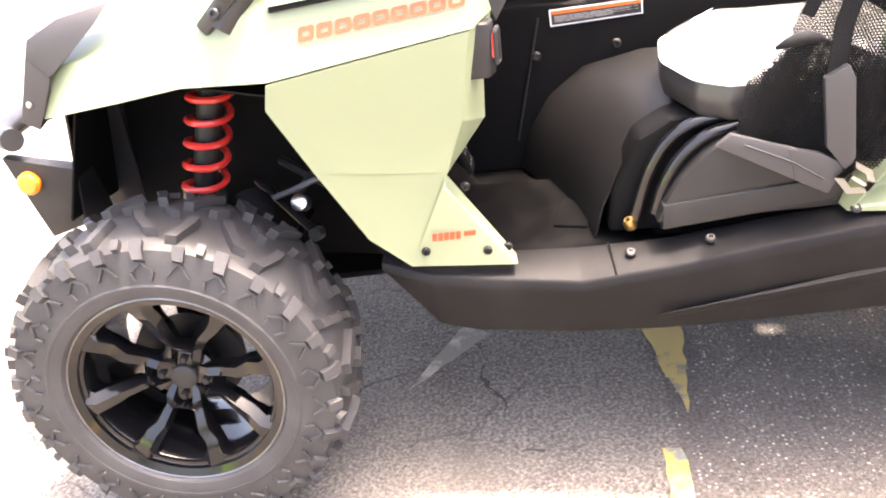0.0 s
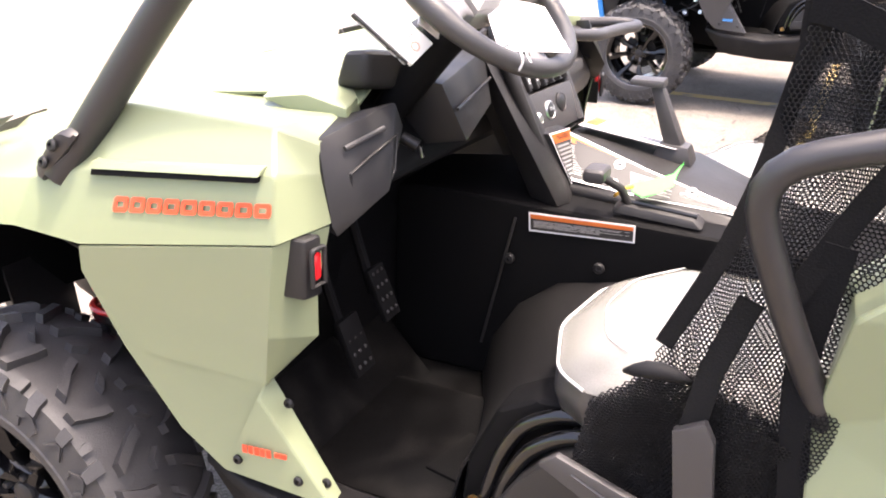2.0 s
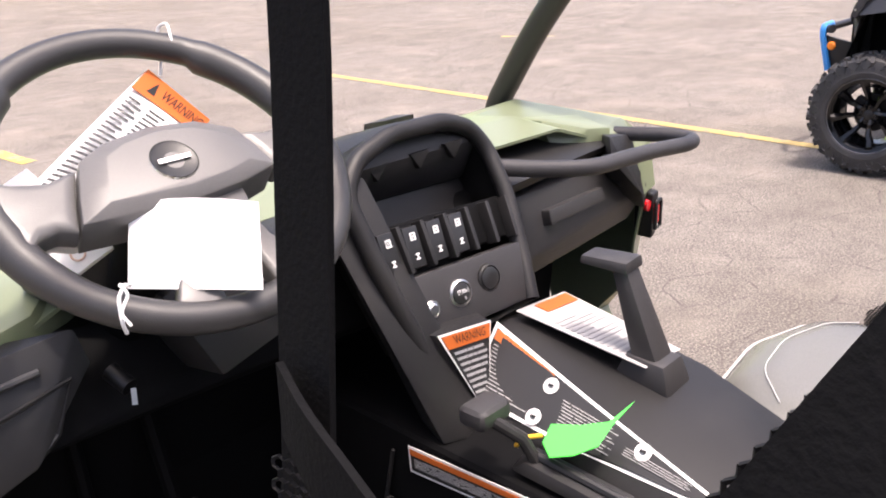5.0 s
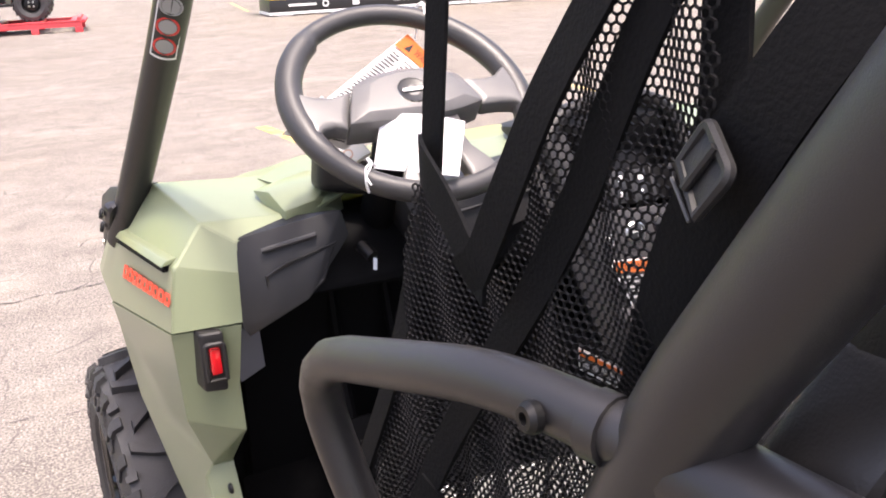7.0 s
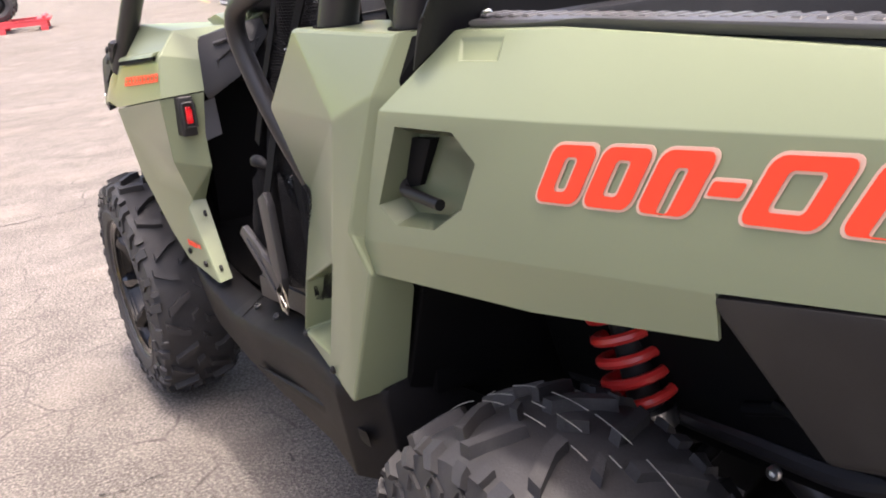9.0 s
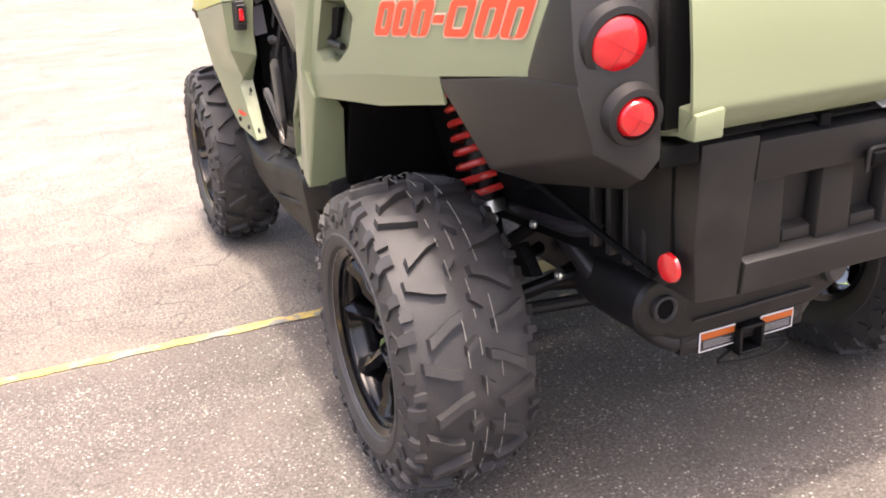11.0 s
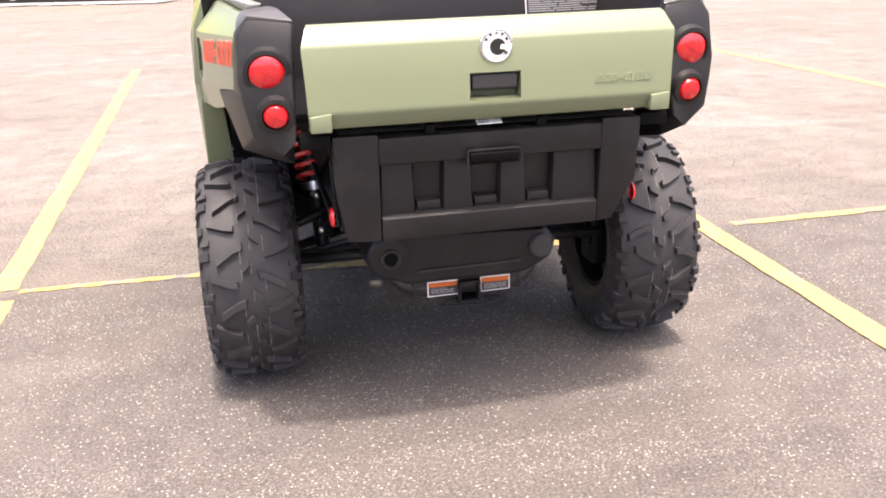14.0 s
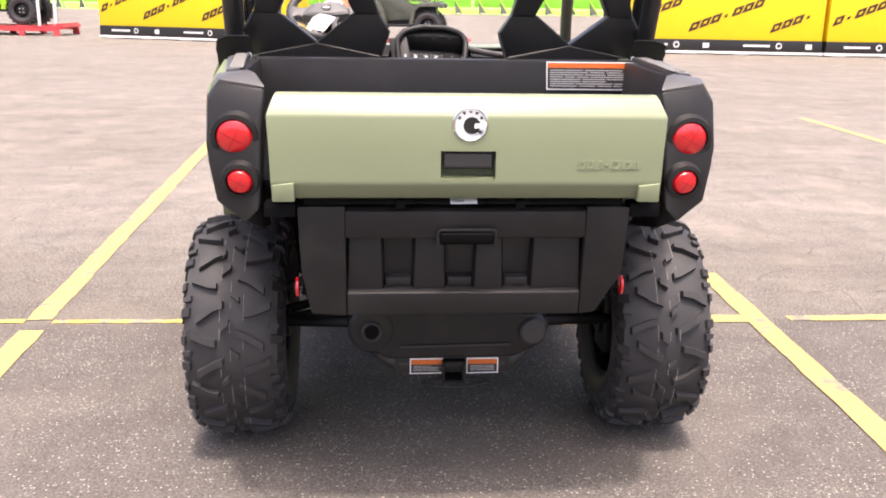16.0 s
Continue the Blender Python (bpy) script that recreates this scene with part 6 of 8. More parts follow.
def interior(veh, full):
    floor = part("floor_pan", hull([(-0.645, 0.55, 0.50), (0.645, 0.55, 0.50), (-0.63, 1.50, 0.475), (0.63, 1.50, 0.475), (-0.60, 0.55, 0.44), (0.60, 0.55, 0.44), (-0.58, 1.47, 0.455), (0.58, 1.47, 0.455)], 0.008), FLOOR, veh, "black moulded cabin floor")
    for s in (-1, 1):
        part("foot_mat", hull([(s * 0.60, 1.02, 0.503), (s * 0.60, 1.40, 0.503), (s * 0.24, 1.02, 0.503), (s * 0.24, 1.40, 0.503), (s * 0.58, 1.04, 0.511), (s * 0.58, 1.38, 0.511), (s * 0.26, 1.04, 0.511), (s * 0.26, 1.38, 0.511)], 0.003), FLOOR, floor)
        part("toe_board", hull([(s * 0.62, 1.33, 0.47), (s * 0.16, 1.33, 0.47), (s * 0.62, 1.47, 0.62), (s * 0.16, 1.47, 0.62), (s * 0.62, 1.5, 0.47), (s * 0.16, 1.5, 0.47)], 0.01), FLOOR, floor)
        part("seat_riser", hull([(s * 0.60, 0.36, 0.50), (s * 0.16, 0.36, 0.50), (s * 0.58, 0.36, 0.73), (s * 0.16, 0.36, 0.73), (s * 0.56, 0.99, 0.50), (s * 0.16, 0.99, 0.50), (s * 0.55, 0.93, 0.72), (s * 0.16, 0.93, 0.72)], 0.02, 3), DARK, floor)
        hump = [(0.995, 0.585), (0.985, 0.615), (0.955, 0.665), (0.91, 0.715), (0.86, 0.745), (0.72, 0.76), (0.66, 0.74), (0.62, 0.60)]
        part("seat_side_cover", prism(hump, "x", s * 0.668, s * 0.57, 0.006), BLACK, floor, "black plastic cover beside the seat")
        part("seat_side_step", prism([(1.075, 0.53), (1.065, 0.62), (1.02, 0.72), (0.96, 0.755), (0.90, 0.76), (0.90, 0.53)], "x", s * 0.585, s * 0.50, 0.014, 3), DARK, floor)
        part("cover_foot", hull([(s * 0.672, 0.985, 0.622), (s * 0.674, 0.985, 0.575), (s * 0.676, 0.68, 0.660), (s * 0.676, 0.68, 0.615), (s * 0.64, 0.985, 0.62), (s * 0.64, 0.985, 0.56), (s * 0.64, 0.68, 0.66), (s * 0.64, 0.68, 0.60)], 0.004), BLACK, floor)
        vs, fs = [], []
        for i in range(7):
            k = i / 6
            x = 0.128 + 0.44 * k
            reach = 0.13 * (1 - k) ** 1.6
            prof = [(1.105 + reach, 0.49), (1.085 + reach, 0.58), (1.045 + 0.9 * reach, 0.665), (0.985 + 0.75 * reach, 0.728), (0.90 + 0.4 * reach, 0.757), (0.78, 0.762)]
            vs += [(s * x, y, z) for y, z in prof]
            if i:
                fs += [(6 * i - 6 + j, 6 * i - 5 + j, 6 * i + 1 + j, 6 * i + j) for j in range(5)]
        part("seat_shroud", sheet(vs, fs, 0.004, 0, (s * 0.35, 0.7, 0.5)), SHROUD, floor, "black moulded shroud below the seat front", sharp=80)
        for x, pts in ((0.604, [(1.030, 0.555), (1.018, 0.60), (1.000, 0.665), (0.968, 0.722), (0.92, 0.752), (0.87, 0.758)]), (0.632, [(0.992, 0.59), (0.978, 0.645), (0.948, 0.702), (0.90, 0.738), (0.85, 0.750)])):
            part("moulded_rib", tube([(s * x, y, z) for y, z in pts], 0.0125, 12, 0.04), GLOSS, floor, "glossy black moulded rib")
        part("floor_bolt", bolt((s * 0.615, 1.035, 0.556), (s * 0.3, 0.3, 1), 0.012, 0.02), BRASS, floor, "brass-coloured bolt")
        part("tunnel_seam", tube([(s * 0.1265, 1.178, 0.845), (s * 0.1285, 1.205, 0.72), (s * 0.129, 1.24, 0.56)], 0.003, 6), INK, floor)
        seat(veh, s)
    # tunnel and console
    tun = part("console", hull([(-0.122, 1.45, 0.48), (0.135, 1.45, 0.48), (-0.122, 0.40, 0.48), (0.135, 0.40, 0.48), (-0.118, 1.22, 0.875), (0.13, 1.22, 0.90), (-0.116, 0.72, 0.855), (0.13, 0.72, 0.86), (-0.112, 0.40, 0.86), (0.13, 0.40, 0.86), (-0.11, 1.45, 0.87), (0.13, 1.45, 0.87)], 0.012, 3), DARK, veh, "black moulded centre console")
    ramp = [(-0.040, 1.135, 0.893), (0.052, 1.145, 0.978), (0.205, 1.145, 0.965), (0.19, 0.90, 0.935), (0.045, 0.70, 0.885), (-0.060, 0.72, 0.862), (-0.055, 0.95, 0.885), (0.19, 1.15, 0.86), (0.10, 0.66, 0.85), (0.19, 0.70, 0.86), (-0.04, 1.13, 0.86)]
    shelf = part("shift_console", hull(ramp, 0.007, 2), BLACK, tun, "black sloping console top with warning labels")
    if full:
        warning_label(tun, [(-0.1215, 1.150, 0.822), (-0.119, 0.945, 0.834), (-0.1185, 0.946, 0.868), (-0.121, 1.153, 0.860)], seed=5, header=0.3, rows=6)
        # wedge-shaped label on the console face
        q = [(-0.030, 1.128, 0.905), (-0.048, 0.76, 0.877), (0.03, 0.76, 0.905), (0.048, 1.138, 0.978)]
        nrm = (Vector(q[1]) - Vector(q[0])).cross(Vector(q[3]) - Vector(q[0])).normalized()
        wedge = [(0, 0), (0.42, 0), (0.98, 0.22), (0.98, 0.40), (0.45, 0.75), (0.0, 1.0)]
        lab = part("console_label", decal(q, [wedge], 0.004), WHITE, shelf, "white-edged black warning label shaped as a wedge")
        inner = [(0.015, 0.05), (0.415, 0.05), (0.96, 0.25), (0.96, 0.36), (0.45, 0.70), (0.015, 0.93)]
        part("field", decal(q, [inner], 0.0054, 0.0005), INK, lab)
        part("header", decal(q, [[(0.02, 0.78), (0.30, 0.66), (0.30, 0.78), (0.02, 0.92)]], 0.0063, 0.0005), ORANGE, lab)
        hq = [tuple(quad_at(q, u, v)) for u, v in ((0.02, 0.78), (0.30, 0.66), (0.30, 0.78), (0.02, 0.92))]
        lettering("heading", "WARNING", hq, (0.18, 0.22, 0.90, 0.78), INK, lab, 0.0074)
        part("small_print", decal(q, lines_of_print(0.03, 0.12, 0.26, 0.74, 13, 0.32, 2) + lines_of_print(0.33, 0.16, 0.60, 0.56, 9, 0.32, 3) + lines_of_print(0.64, 0.28, 0.88, 0.42, 4, 0.32, 4), 0.0063, 0.0004), PRINT, lab)
        for u, v in ((0.31, 0.62), (0.30, 0.14), (0.70, 0.47)):
            part("pictogram", lathe([(0, 0), (0.001, 0.011)], quad_at(q, u, v, 0.0085), nrm, 18), WHITE, lab)
            part("pictogram_mark", decal([tuple(quad_at(q, u, v, 0.0098) + Vector(d)) for d in ((-0.004, 0.005, -0.003), (-0.004, -0.005, -0.003), (0.004, -0.005, 0.003), (0.004, 0.005, 0.003))], [rect(0.1, 0.3, 0.9, 0.7)], 0.0005), INK, lab)
        part("top_label", decal([(0.075, 1.13, 0.984), (0.085, 0.93, 0.957), (0.175, 0.93, 0.948), (0.19, 1.13, 0.974)], [rect(0, 0, 1, 1)], 0.004), LABEL, shelf, "pale instruction label on the console top")
        part("top_label_header", decal([(0.075, 1.13, 0.984), (0.085, 0.93, 0.957), (0.175, 0.93, 0.948), (0.19, 1.13, 0.974)], [rect(0.03, 0.30, 0.15, 0.95)], 0.0055), ORANGE, shelf)
        part("top_label_print", decal([(0.075, 1.13, 0.984), (0.085, 0.93, 0.957), (0.175, 0.93, 0.948), (0.19, 1.13, 0.974)], [rect(0.28 + 0.045 * i, 0.1, 0.297 + 0.045 * i, 0.90 - 0.35 * (i % 4 == 0) - 0.1 * (i % 3 == 1)) for i in range(15)], 0.0055, 0.0004), PRINT, shelf)
        lq = [(-0.036, 1.101, 0.899), (-0.022, 1.099, 0.899), (0.020, 1.130, 0.995), (-0.075, 1.139, 1.004)]
        part("label_panel", hull([*[(x, y + 0.003, z) for x, y, z in lq], (-0.05, 1.16, 0.88), (0.0, 1.16, 0.88), (0.03, 1.18, 1.0), (-0.09, 1.18, 1.0)], 0.002), BLACK, shelf)
        warning_label(shelf, lq, seed=8, header=0.20, rows=9, word="WARNING")
    for y, z in ((1.185, 0.760), (1.005, 0.775)):
        for s in (-1, 1):
            part("bolt", bolt((s * 0.128, y, z), (s, 0, 0), 0.011, 0.007), BLACK, tun)
    for s in (-1, 1):
        part("drain_cover", block((s * 0.45, 1.13, 0.513), (0.13, 0.07, 0.008), (0, 0, 12 * s), 0.004), FLOOR, floor)
    # shifter
    gate = part("shift_gate", hull([(-0.105, 1.00, 0.880), (-0.065, 1.00, 0.892), (-0.105, 0.83, 0.872), (-0.065, 0.83, 0.884), (-0.10, 0.98, 0.897), (-0.07, 0.98, 0.904), (-0.10, 0.85, 0.888), (-0.07, 0.85, 0.896)], 0.006), BLACK, tun)
    part("gate_slot", tube([(-0.085, 0.985, 0.903), (-0.085, 0.845, 0.893)], 0.006, 8), INK, gate)
    lever = part("shift_lever", tube([(-0.085, 0.965, 0.885), (-0.095, 0.985, 0.925), (-0.115, 1.015, 0.948)], 0.008, 10), BLACK, tun, "black shift lever")
    part("knob", hull([(-0.128 + a, 1.028 + b, 0.953 + c) for a in (-0.012, 0.045) for b in (-0.020, 0.022) for c in (-0.014, 0.014)], 0.012, 3), GREY, lever)
    # passenger hand hold
    grip = part("passenger_grip", hull([(0.085, 0.895, 0.925), (0.150, 0.895, 0.925), (0.085, 0.978, 0.935), (0.150, 0.978, 0.935), (0.092, 0.908, 0.966), (0.142, 0.908, 0.966), (0.092, 0.966, 0.97), (0.142, 0.966, 0.97)], 0.008), GREY, veh, "charcoal passenger hand hold")
    part("grip_post", hull([(0.096, 0.918, 0.960), (0.140, 0.918, 0.960), (0.096, 0.958, 0.962), (0.140, 0.958, 0.962), (0.104, 0.974, 1.080), (0.134, 0.974, 1.080), (0.104, 1.000, 1.082), (0.134, 1.000, 1.082)], 0.008), GREY, grip)
    part("grip_head", hull([(0.096, 0.968, 1.074), (0.138, 0.968, 1.076), (0.088, 1.036, 1.078), (0.126, 1.036, 1.080), (0.098, 0.970, 1.090), (0.136, 0.970, 1.092), (0.090, 1.034, 1.090), (0.124, 1.034, 1.092)], 0.005), GREY, grip)
    dashboard(veh, full)
    steering(veh)


def dashboard(veh, full):
    dash = part("dashboard", hull([(-0.56, 1.30, 1.112), (0.56, 1.30, 1.112), (-0.52, 1.40, 1.108), (0.52, 1.40, 1.108), (-0.56, 1.24, 1.02), (0.30, 1.28, 0.95), (0.60, 1.28, 0.96), (-0.56, 1.42, 0.98), (0.60, 1.42, 0.94)], 0.012), DARK, veh, "black moulded dashboard")
    for s in (-1, 1):
        end = sided([(-0.628, 1.290, 1.108), (-0.640, 1.262, 0.985), (-0.482, 1.245, 1.138), (-0.552, 1.216, 1.022), (-0.475, 1.235, 1.100), (-0.632, 1.258, 0.968), (-0.56, 1.32, 1.12), (-0.60, 1.35, 0.98)], s)
        cap = part("dash_end", hull(end, 0.003), BLACK, dash, "charcoal dash end moulding")
        if s < 0:
            part("vent_bar", tube([(-0.600, 1.262, 1.092), (-0.525, 1.240, 1.108)], 0.004, 8), GREY, cap)
            ring = [(-0.598, 1.2545, 1.055), (-0.575, 1.2405, 1.072), (-0.500, 1.2325, 1.092), (-0.525, 1.224, 1.045), (-0.555, 1.222, 1.022), (-0.60, 1.250, 1.0)]
            part("moulded_edge", tube(ring, 0.003, 6, closed=True), BLACK, cap)
    # panel under the column
    col = part("column_cover", hull([(-0.405, 1.205, 1.155), (-0.362, 1.178, 1.055), (-0.175, 1.215, 1.075), (-0.150, 1.245, 1.165), (-0.40, 1.30, 1.15), (-0.36, 1.30, 1.03), (-0.16, 1.32, 1.06), (-0.15, 1.32, 1.16)], 0.006), BLACK, dash, "black panel below the steering column")
    part("panel_crease", tube([(-0.385, 1.186, 1.112), (-0.165, 1.225, 1.118)], 0.003, 6), BLACK, col)
    # slanted strut at the driver's side of the centre stack
    part("stack_strut", hull([(-0.165, 1.262, 1.19), (-0.085, 1.245, 1.20), (-0.080, 1.085, 0.875), (-0.028, 1.095, 0.880), (-0.13, 1.30, 1.19), (-0.08, 1.30, 1.20), (-0.08, 1.16, 0.86), (-0.03, 1.16, 0.86), (-0.115, 1.235, 1.10), (-0.11, 1.10, 0.875)], 0.006), BLACK, dash, "black slanted strut beside the switch panel")
    # instrument pod: hood ring, dark cavity, switch row, knob panel
    ring = [(-0.085, 1.150, 0.975), (-0.118, 1.195, 1.10), (-0.128, 1.235, 1.185), (-0.095, 1.25, 1.222), (-0.02, 1.262, 1.240), (0.09, 1.27, 1.236), (0.150, 1.276, 1.216), (0.176, 1.262, 1.18), (0.170, 1.222, 1.12), (0.147, 1.175, 1.04), (0.127, 1.143, 0.985)]
    pod = part("instrument_pod", tube(ring, 0.0125, 12, 0.02), BLACK, dash, "black hooded instrument and switch pod")
    bm = bmesh.new()
    vs = [[bm.verts.new(Vector(p) + Vector((0, d, -0.3 * d))) for p in ring] for d in (-0.008, 0.075)]
    for i in range(len(ring) - 1):
        bm.faces.new((vs[0][i], vs[0][i + 1], vs[1][i + 1], vs[1][i]))
    bm.faces.new((vs[0][0], vs[0][-1], vs[1][-1], vs[1][0]))
    bm.faces.new(vs[1])
    bmesh.ops.solidify(bm, geom=bm.faces[:], thickness=0.004)
    part("pod_shell", bm, BLACK, pod)
    low = [(-0.082, 1.163, 0.985), (0.120, 1.141, 0.988), (0.140, 1.172, 1.064), (-0.105, 1.188, 1.072)]
    part("knob_panel", hull([*low, *[(x, y + 0.03, z - 0.012) for x, y, z in low]], 0.005), GREY, pod, "charcoal lower panel with knobs")
    mid = [(-0.112, 1.190, 1.076), (0.145, 1.186, 1.068), (0.163, 1.222, 1.116), (-0.117, 1.214, 1.136)]
    part("switch_bezel", hull([*[(x, y + 0.010, z) for x, y, z in mid], *[(x, y + 0.035, z - 0.015) for x, y, z in mid]], 0.003), DARK, pod)
    for i in range(6):
        u = 0.09 + 0.163 * i
        if i < 4:
            sw = part("rocker_switch", hull([tuple(quad_at(mid, u + du, v, h)) for du, v, h in ((-0.05, 0.06, 0.002), (0.05, 0.06, 0.002), (-0.05, 0.94, 0.006), (0.05, 0.94, 0.006), (-0.05, 0.5, -0.006), (0.05, 0.5, -0.006), (-0.05, 0.06, -0.012), (0.05, 0.06, -0.012), (-0.05, 0.94, -0.012), (0.05, 0.94, -0.012))], 0.002), INK, pod, "black rocker switch with white symbols")
            mq = [tuple(quad_at(mid, u - 0.04, 0.10, 0.001)), tuple(quad_at(mid, u + 0.04, 0.10, 0.001)), tuple(quad_at(mid, u + 0.04, 0.92, 0.0065)), tuple(quad_at(mid, u - 0.04, 0.92, 0.0065))]
            part("switch_symbol", decal(mq, [rect(0.28, 0.66, 0.72, 0.70), rect(0.28, 0.82, 0.72, 0.86), rect(0.28, 0.70, 0.36, 0.82), rect(0.62, 0.70, 0.72, 0.82), rect(0.45, 0.73, 0.55, 0.79), rect(0.34, 0.16, 0.66, 0.20), rect(0.34, 0.28, 0.66, 0.32), rect(0.45, 0.20, 0.55, 0.28)], 0.001), WHITE, sw)
        part("divider", hull([tuple(quad_at(mid, u + 0.082 + du, v, h)) for du in (-0.014, 0.014) for v in (0.0, 1.0) for h in (-0.012, 0.010)], 0.002), BLACK, pod)
    ln = (Vector(low[1]) - Vector(low[0])).cross(Vector(low[3]) - Vector(low[0])).normalized()
    for u, v, r, ringm, name, lab in ((0.19, 0.45, 0.012, STEEL, "ignition_lock", "small round ignition lock"), (0.43, 0.53, 0.019, STEEL, "start_button", "round start button with a bright ring"), (0.68, 0.60, 0.020, BLACK, "rotary_knob", "round black rotary knob")):
        c = quad_at(low, u, v, 0.0)
        k = part(name, lathe([(-0.004, r), (0.004, r), (0.006, r * 0.86), (0.004, r * 0.8)], c, ln, 24), ringm, pod, lab)
        part("button", lathe([(0.0, r * 0.82), (0.006, r * 0.76), (0.008, r * 0.5), (0.008, 0)], c, ln, 24), INK if r > 0.013 else STEEL, k)
        if name == "start_button":
            part("start_mark", decal([tuple(c + Vector(d)) for d in ((-0.010, -0.0055, -0.001), (0.010, -0.0065, -0.003), (0.010, -0.0045, 0.003), (-0.010, -0.0035, 0.005))], [rect(0.42, -0.9, 0.58, -0.2)], 0.0045), PRINT, k)
            lettering("start_word", "START", [tuple(c + Vector(d)) for d in ((-0.0105, -0.0005, -0.002), (0.0105, -0.0015, -0.003), (0.0105, 0.0016, 0.004), (-0.0105, 0.0026, 0.005))], (0, 0.1, 1, 0.9), WHITE, k, 0.0092)
    part("gauge_hood", hull([(-0.115, 1.255, 1.205), (0.165, 1.270, 1.195), (-0.09, 1.45, 1.18), (0.13, 1.45, 1.185), (0.03, 1.29, 1.245), (0.03, 1.44, 1.20), (-0.11, 1.30, 1.14), (0.165, 1.30, 1.13)], 0.012), BLACK, pod)
    for px in (-0.045, 0.035, 0.105):
        part("cavity_gusset", hull([(px - 0.020, 1.262, 1.205), (px + 0.020, 1.262, 1.205), (px, 1.262, 1.180), (px - 0.020, 1.272, 1.203), (px + 0.020, 1.272, 1.203), (px, 1.272, 1.178)], 0.002), BLACK, pod)
    # passenger side: glovebox and grab bar
    box = part("glovebox", hull([(0.205, 1.255, 1.090), (0.655, 1.290, 1.065), (0.205, 1.235, 0.985), (0.665, 1.270, 1.000), (0.205, 1.36, 1.10), (0.64, 1.38, 1.08), (0.205, 1.36, 0.96), (0.62, 1.38, 0.97), (0.60, 1.275, 0.95), (0.22, 1.25, 0.945)], 0.008), GREY, dash, "charcoal glovebox lid")
    part("lid_step", hull([(0.30, 1.238, 1.055), (0.48, 1.253, 1.048), (0.30, 1.232, 1.030), (0.48, 1.247, 1.025), (0.30, 1.26, 1.05), (0.48, 1.27, 1.045), (0.30, 1.26, 1.02), (0.48, 1.27, 1.015)], 0.005), GREY, box)
    part("glovebox_latch", hull([(0.53, 1.252, 1.052), (0.62, 1.262, 1.045), (0.53, 1.25, 1.035), (0.62, 1.26, 1.03), (0.53, 1.28, 1.05), (0.62, 1.29, 1.04)], 0.003), BLACK, box)
    part("top_tray", hull([(0.20, 1.24, 1.118), (0.62, 1.28, 1.112), (0.20, 1.42, 1.135), (0.60, 1.44, 1.13), (0.22, 1.25, 1.098), (0.62, 1.29, 1.095)], 0.008), BLACK, dash)
    part("grab_bar", tube([(0.185, 1.252, 1.150), (0.257, 1.218, 1.136), (0.335, 1.180, 1.127), (0.50, 1.172, 1.120), (0.60, 1.156, 1.114), (0.640, 1.168, 1.112), (0.638, 1.21, 1.115), (0.60, 1.31, 1.112)], 0.0135, 14, 0.03), GREY, dash, "charcoal tubular passenger grab bar")
    part("red_button", lathe([(0, 0.012), (0.006, 0.011), (0.008, 0)], (0.655, 1.268, 0.965), (0.1, -1, 0), 16), LENS, dash)
    # belt latches on the front panels
    for s in (-1, 1):
        lt = part("net_latch", hull(sided([(-0.702, 1.268, 0.985), (-0.668, 1.262, 0.985), (-0.702, 1.272, 0.892), (-0.670, 1.262, 0.892), (-0.706, 1.305, 0.985), (-0.672, 1.305, 0.985), (-0.706, 1.308, 0.892), (-0.672, 1.305, 0.892)], s), 0.006, 3), BLACK, dash, "black latch with a red release button")
        part("release_button", hull(sided([(x, y, z) for x in (-0.692, -0.676) for y in (1.258, 1.275) for z in (0.922, 0.962)], s), 0.004), LENS, lt)
        part("button_guard", tube(sided([(-0.697, 1.260, 0.915), (-0.697, 1.260, 0.970), (-0.672, 1.256, 0.970), (-0.672, 1.256, 0.915)], s), 0.004, 8, 0.006, closed=True), BLACK, lt)
    part("latch_flag", hull([(-0.646, 1.302, 0.958), (-0.598, 1.330, 0.962), (-0.632, 1.338, 0.862), (-0.584, 1.366, 0.866), (-0.646, 1.305, 0.957), (-0.598, 1.333, 0.961), (-0.632, 1.341, 0.861), (-0.584, 1.369, 0.865)], 0.0), FLAG, dash, "grey folded card on the latch strap")
    # pedals
    for x, w, h, z0 in ((-0.435, 0.062, 0.10, 0.625), (-0.335, 0.052, 0.095, 0.69)):
        ped = part("pedal", hull([(x + dx, 1.33 + dy, z0 + dz) for dx in (-w / 2, w / 2) for dy, dz in ((0, 0), (0.04, h), (0.012, -0.005), (0.052, h - 0.005))], 0.004), DARK, veh, "black drilled foot pedal")
        part("pedal_arm", tube([(x, 1.375, z0 + 0.04), (x, 1.42, z0 + 0.18), (x, 1.44, 0.95)], 0.010, 8), DARK, ped)
        for i in range(4):
            for j in (-1, 0, 1):
                part("stud", bolt((x + j * w * 0.30, 1.3365 + 0.0105 * i, z0 + 0.015 + 0.023 * i), (0, -0.95, 0.3), 0.0035, 0.003), STUD, ped)
    fob = part("key_barrel", tube([(-0.452, 1.250, 1.075), (-0.445, 1.225, 1.062)], 0.010, 12), IRON, dash, "metal key barrel with a key ring")
    part("key_blade", hull([(-0.446, 1.222, 1.062), (-0.450, 1.216, 1.046), (-0.440, 1.222, 1.060), (-0.444, 1.216, 1.044), (-0.444, 1.225, 1.060), (-0.446, 1.219, 1.044)], 0.0), STEEL, fob)


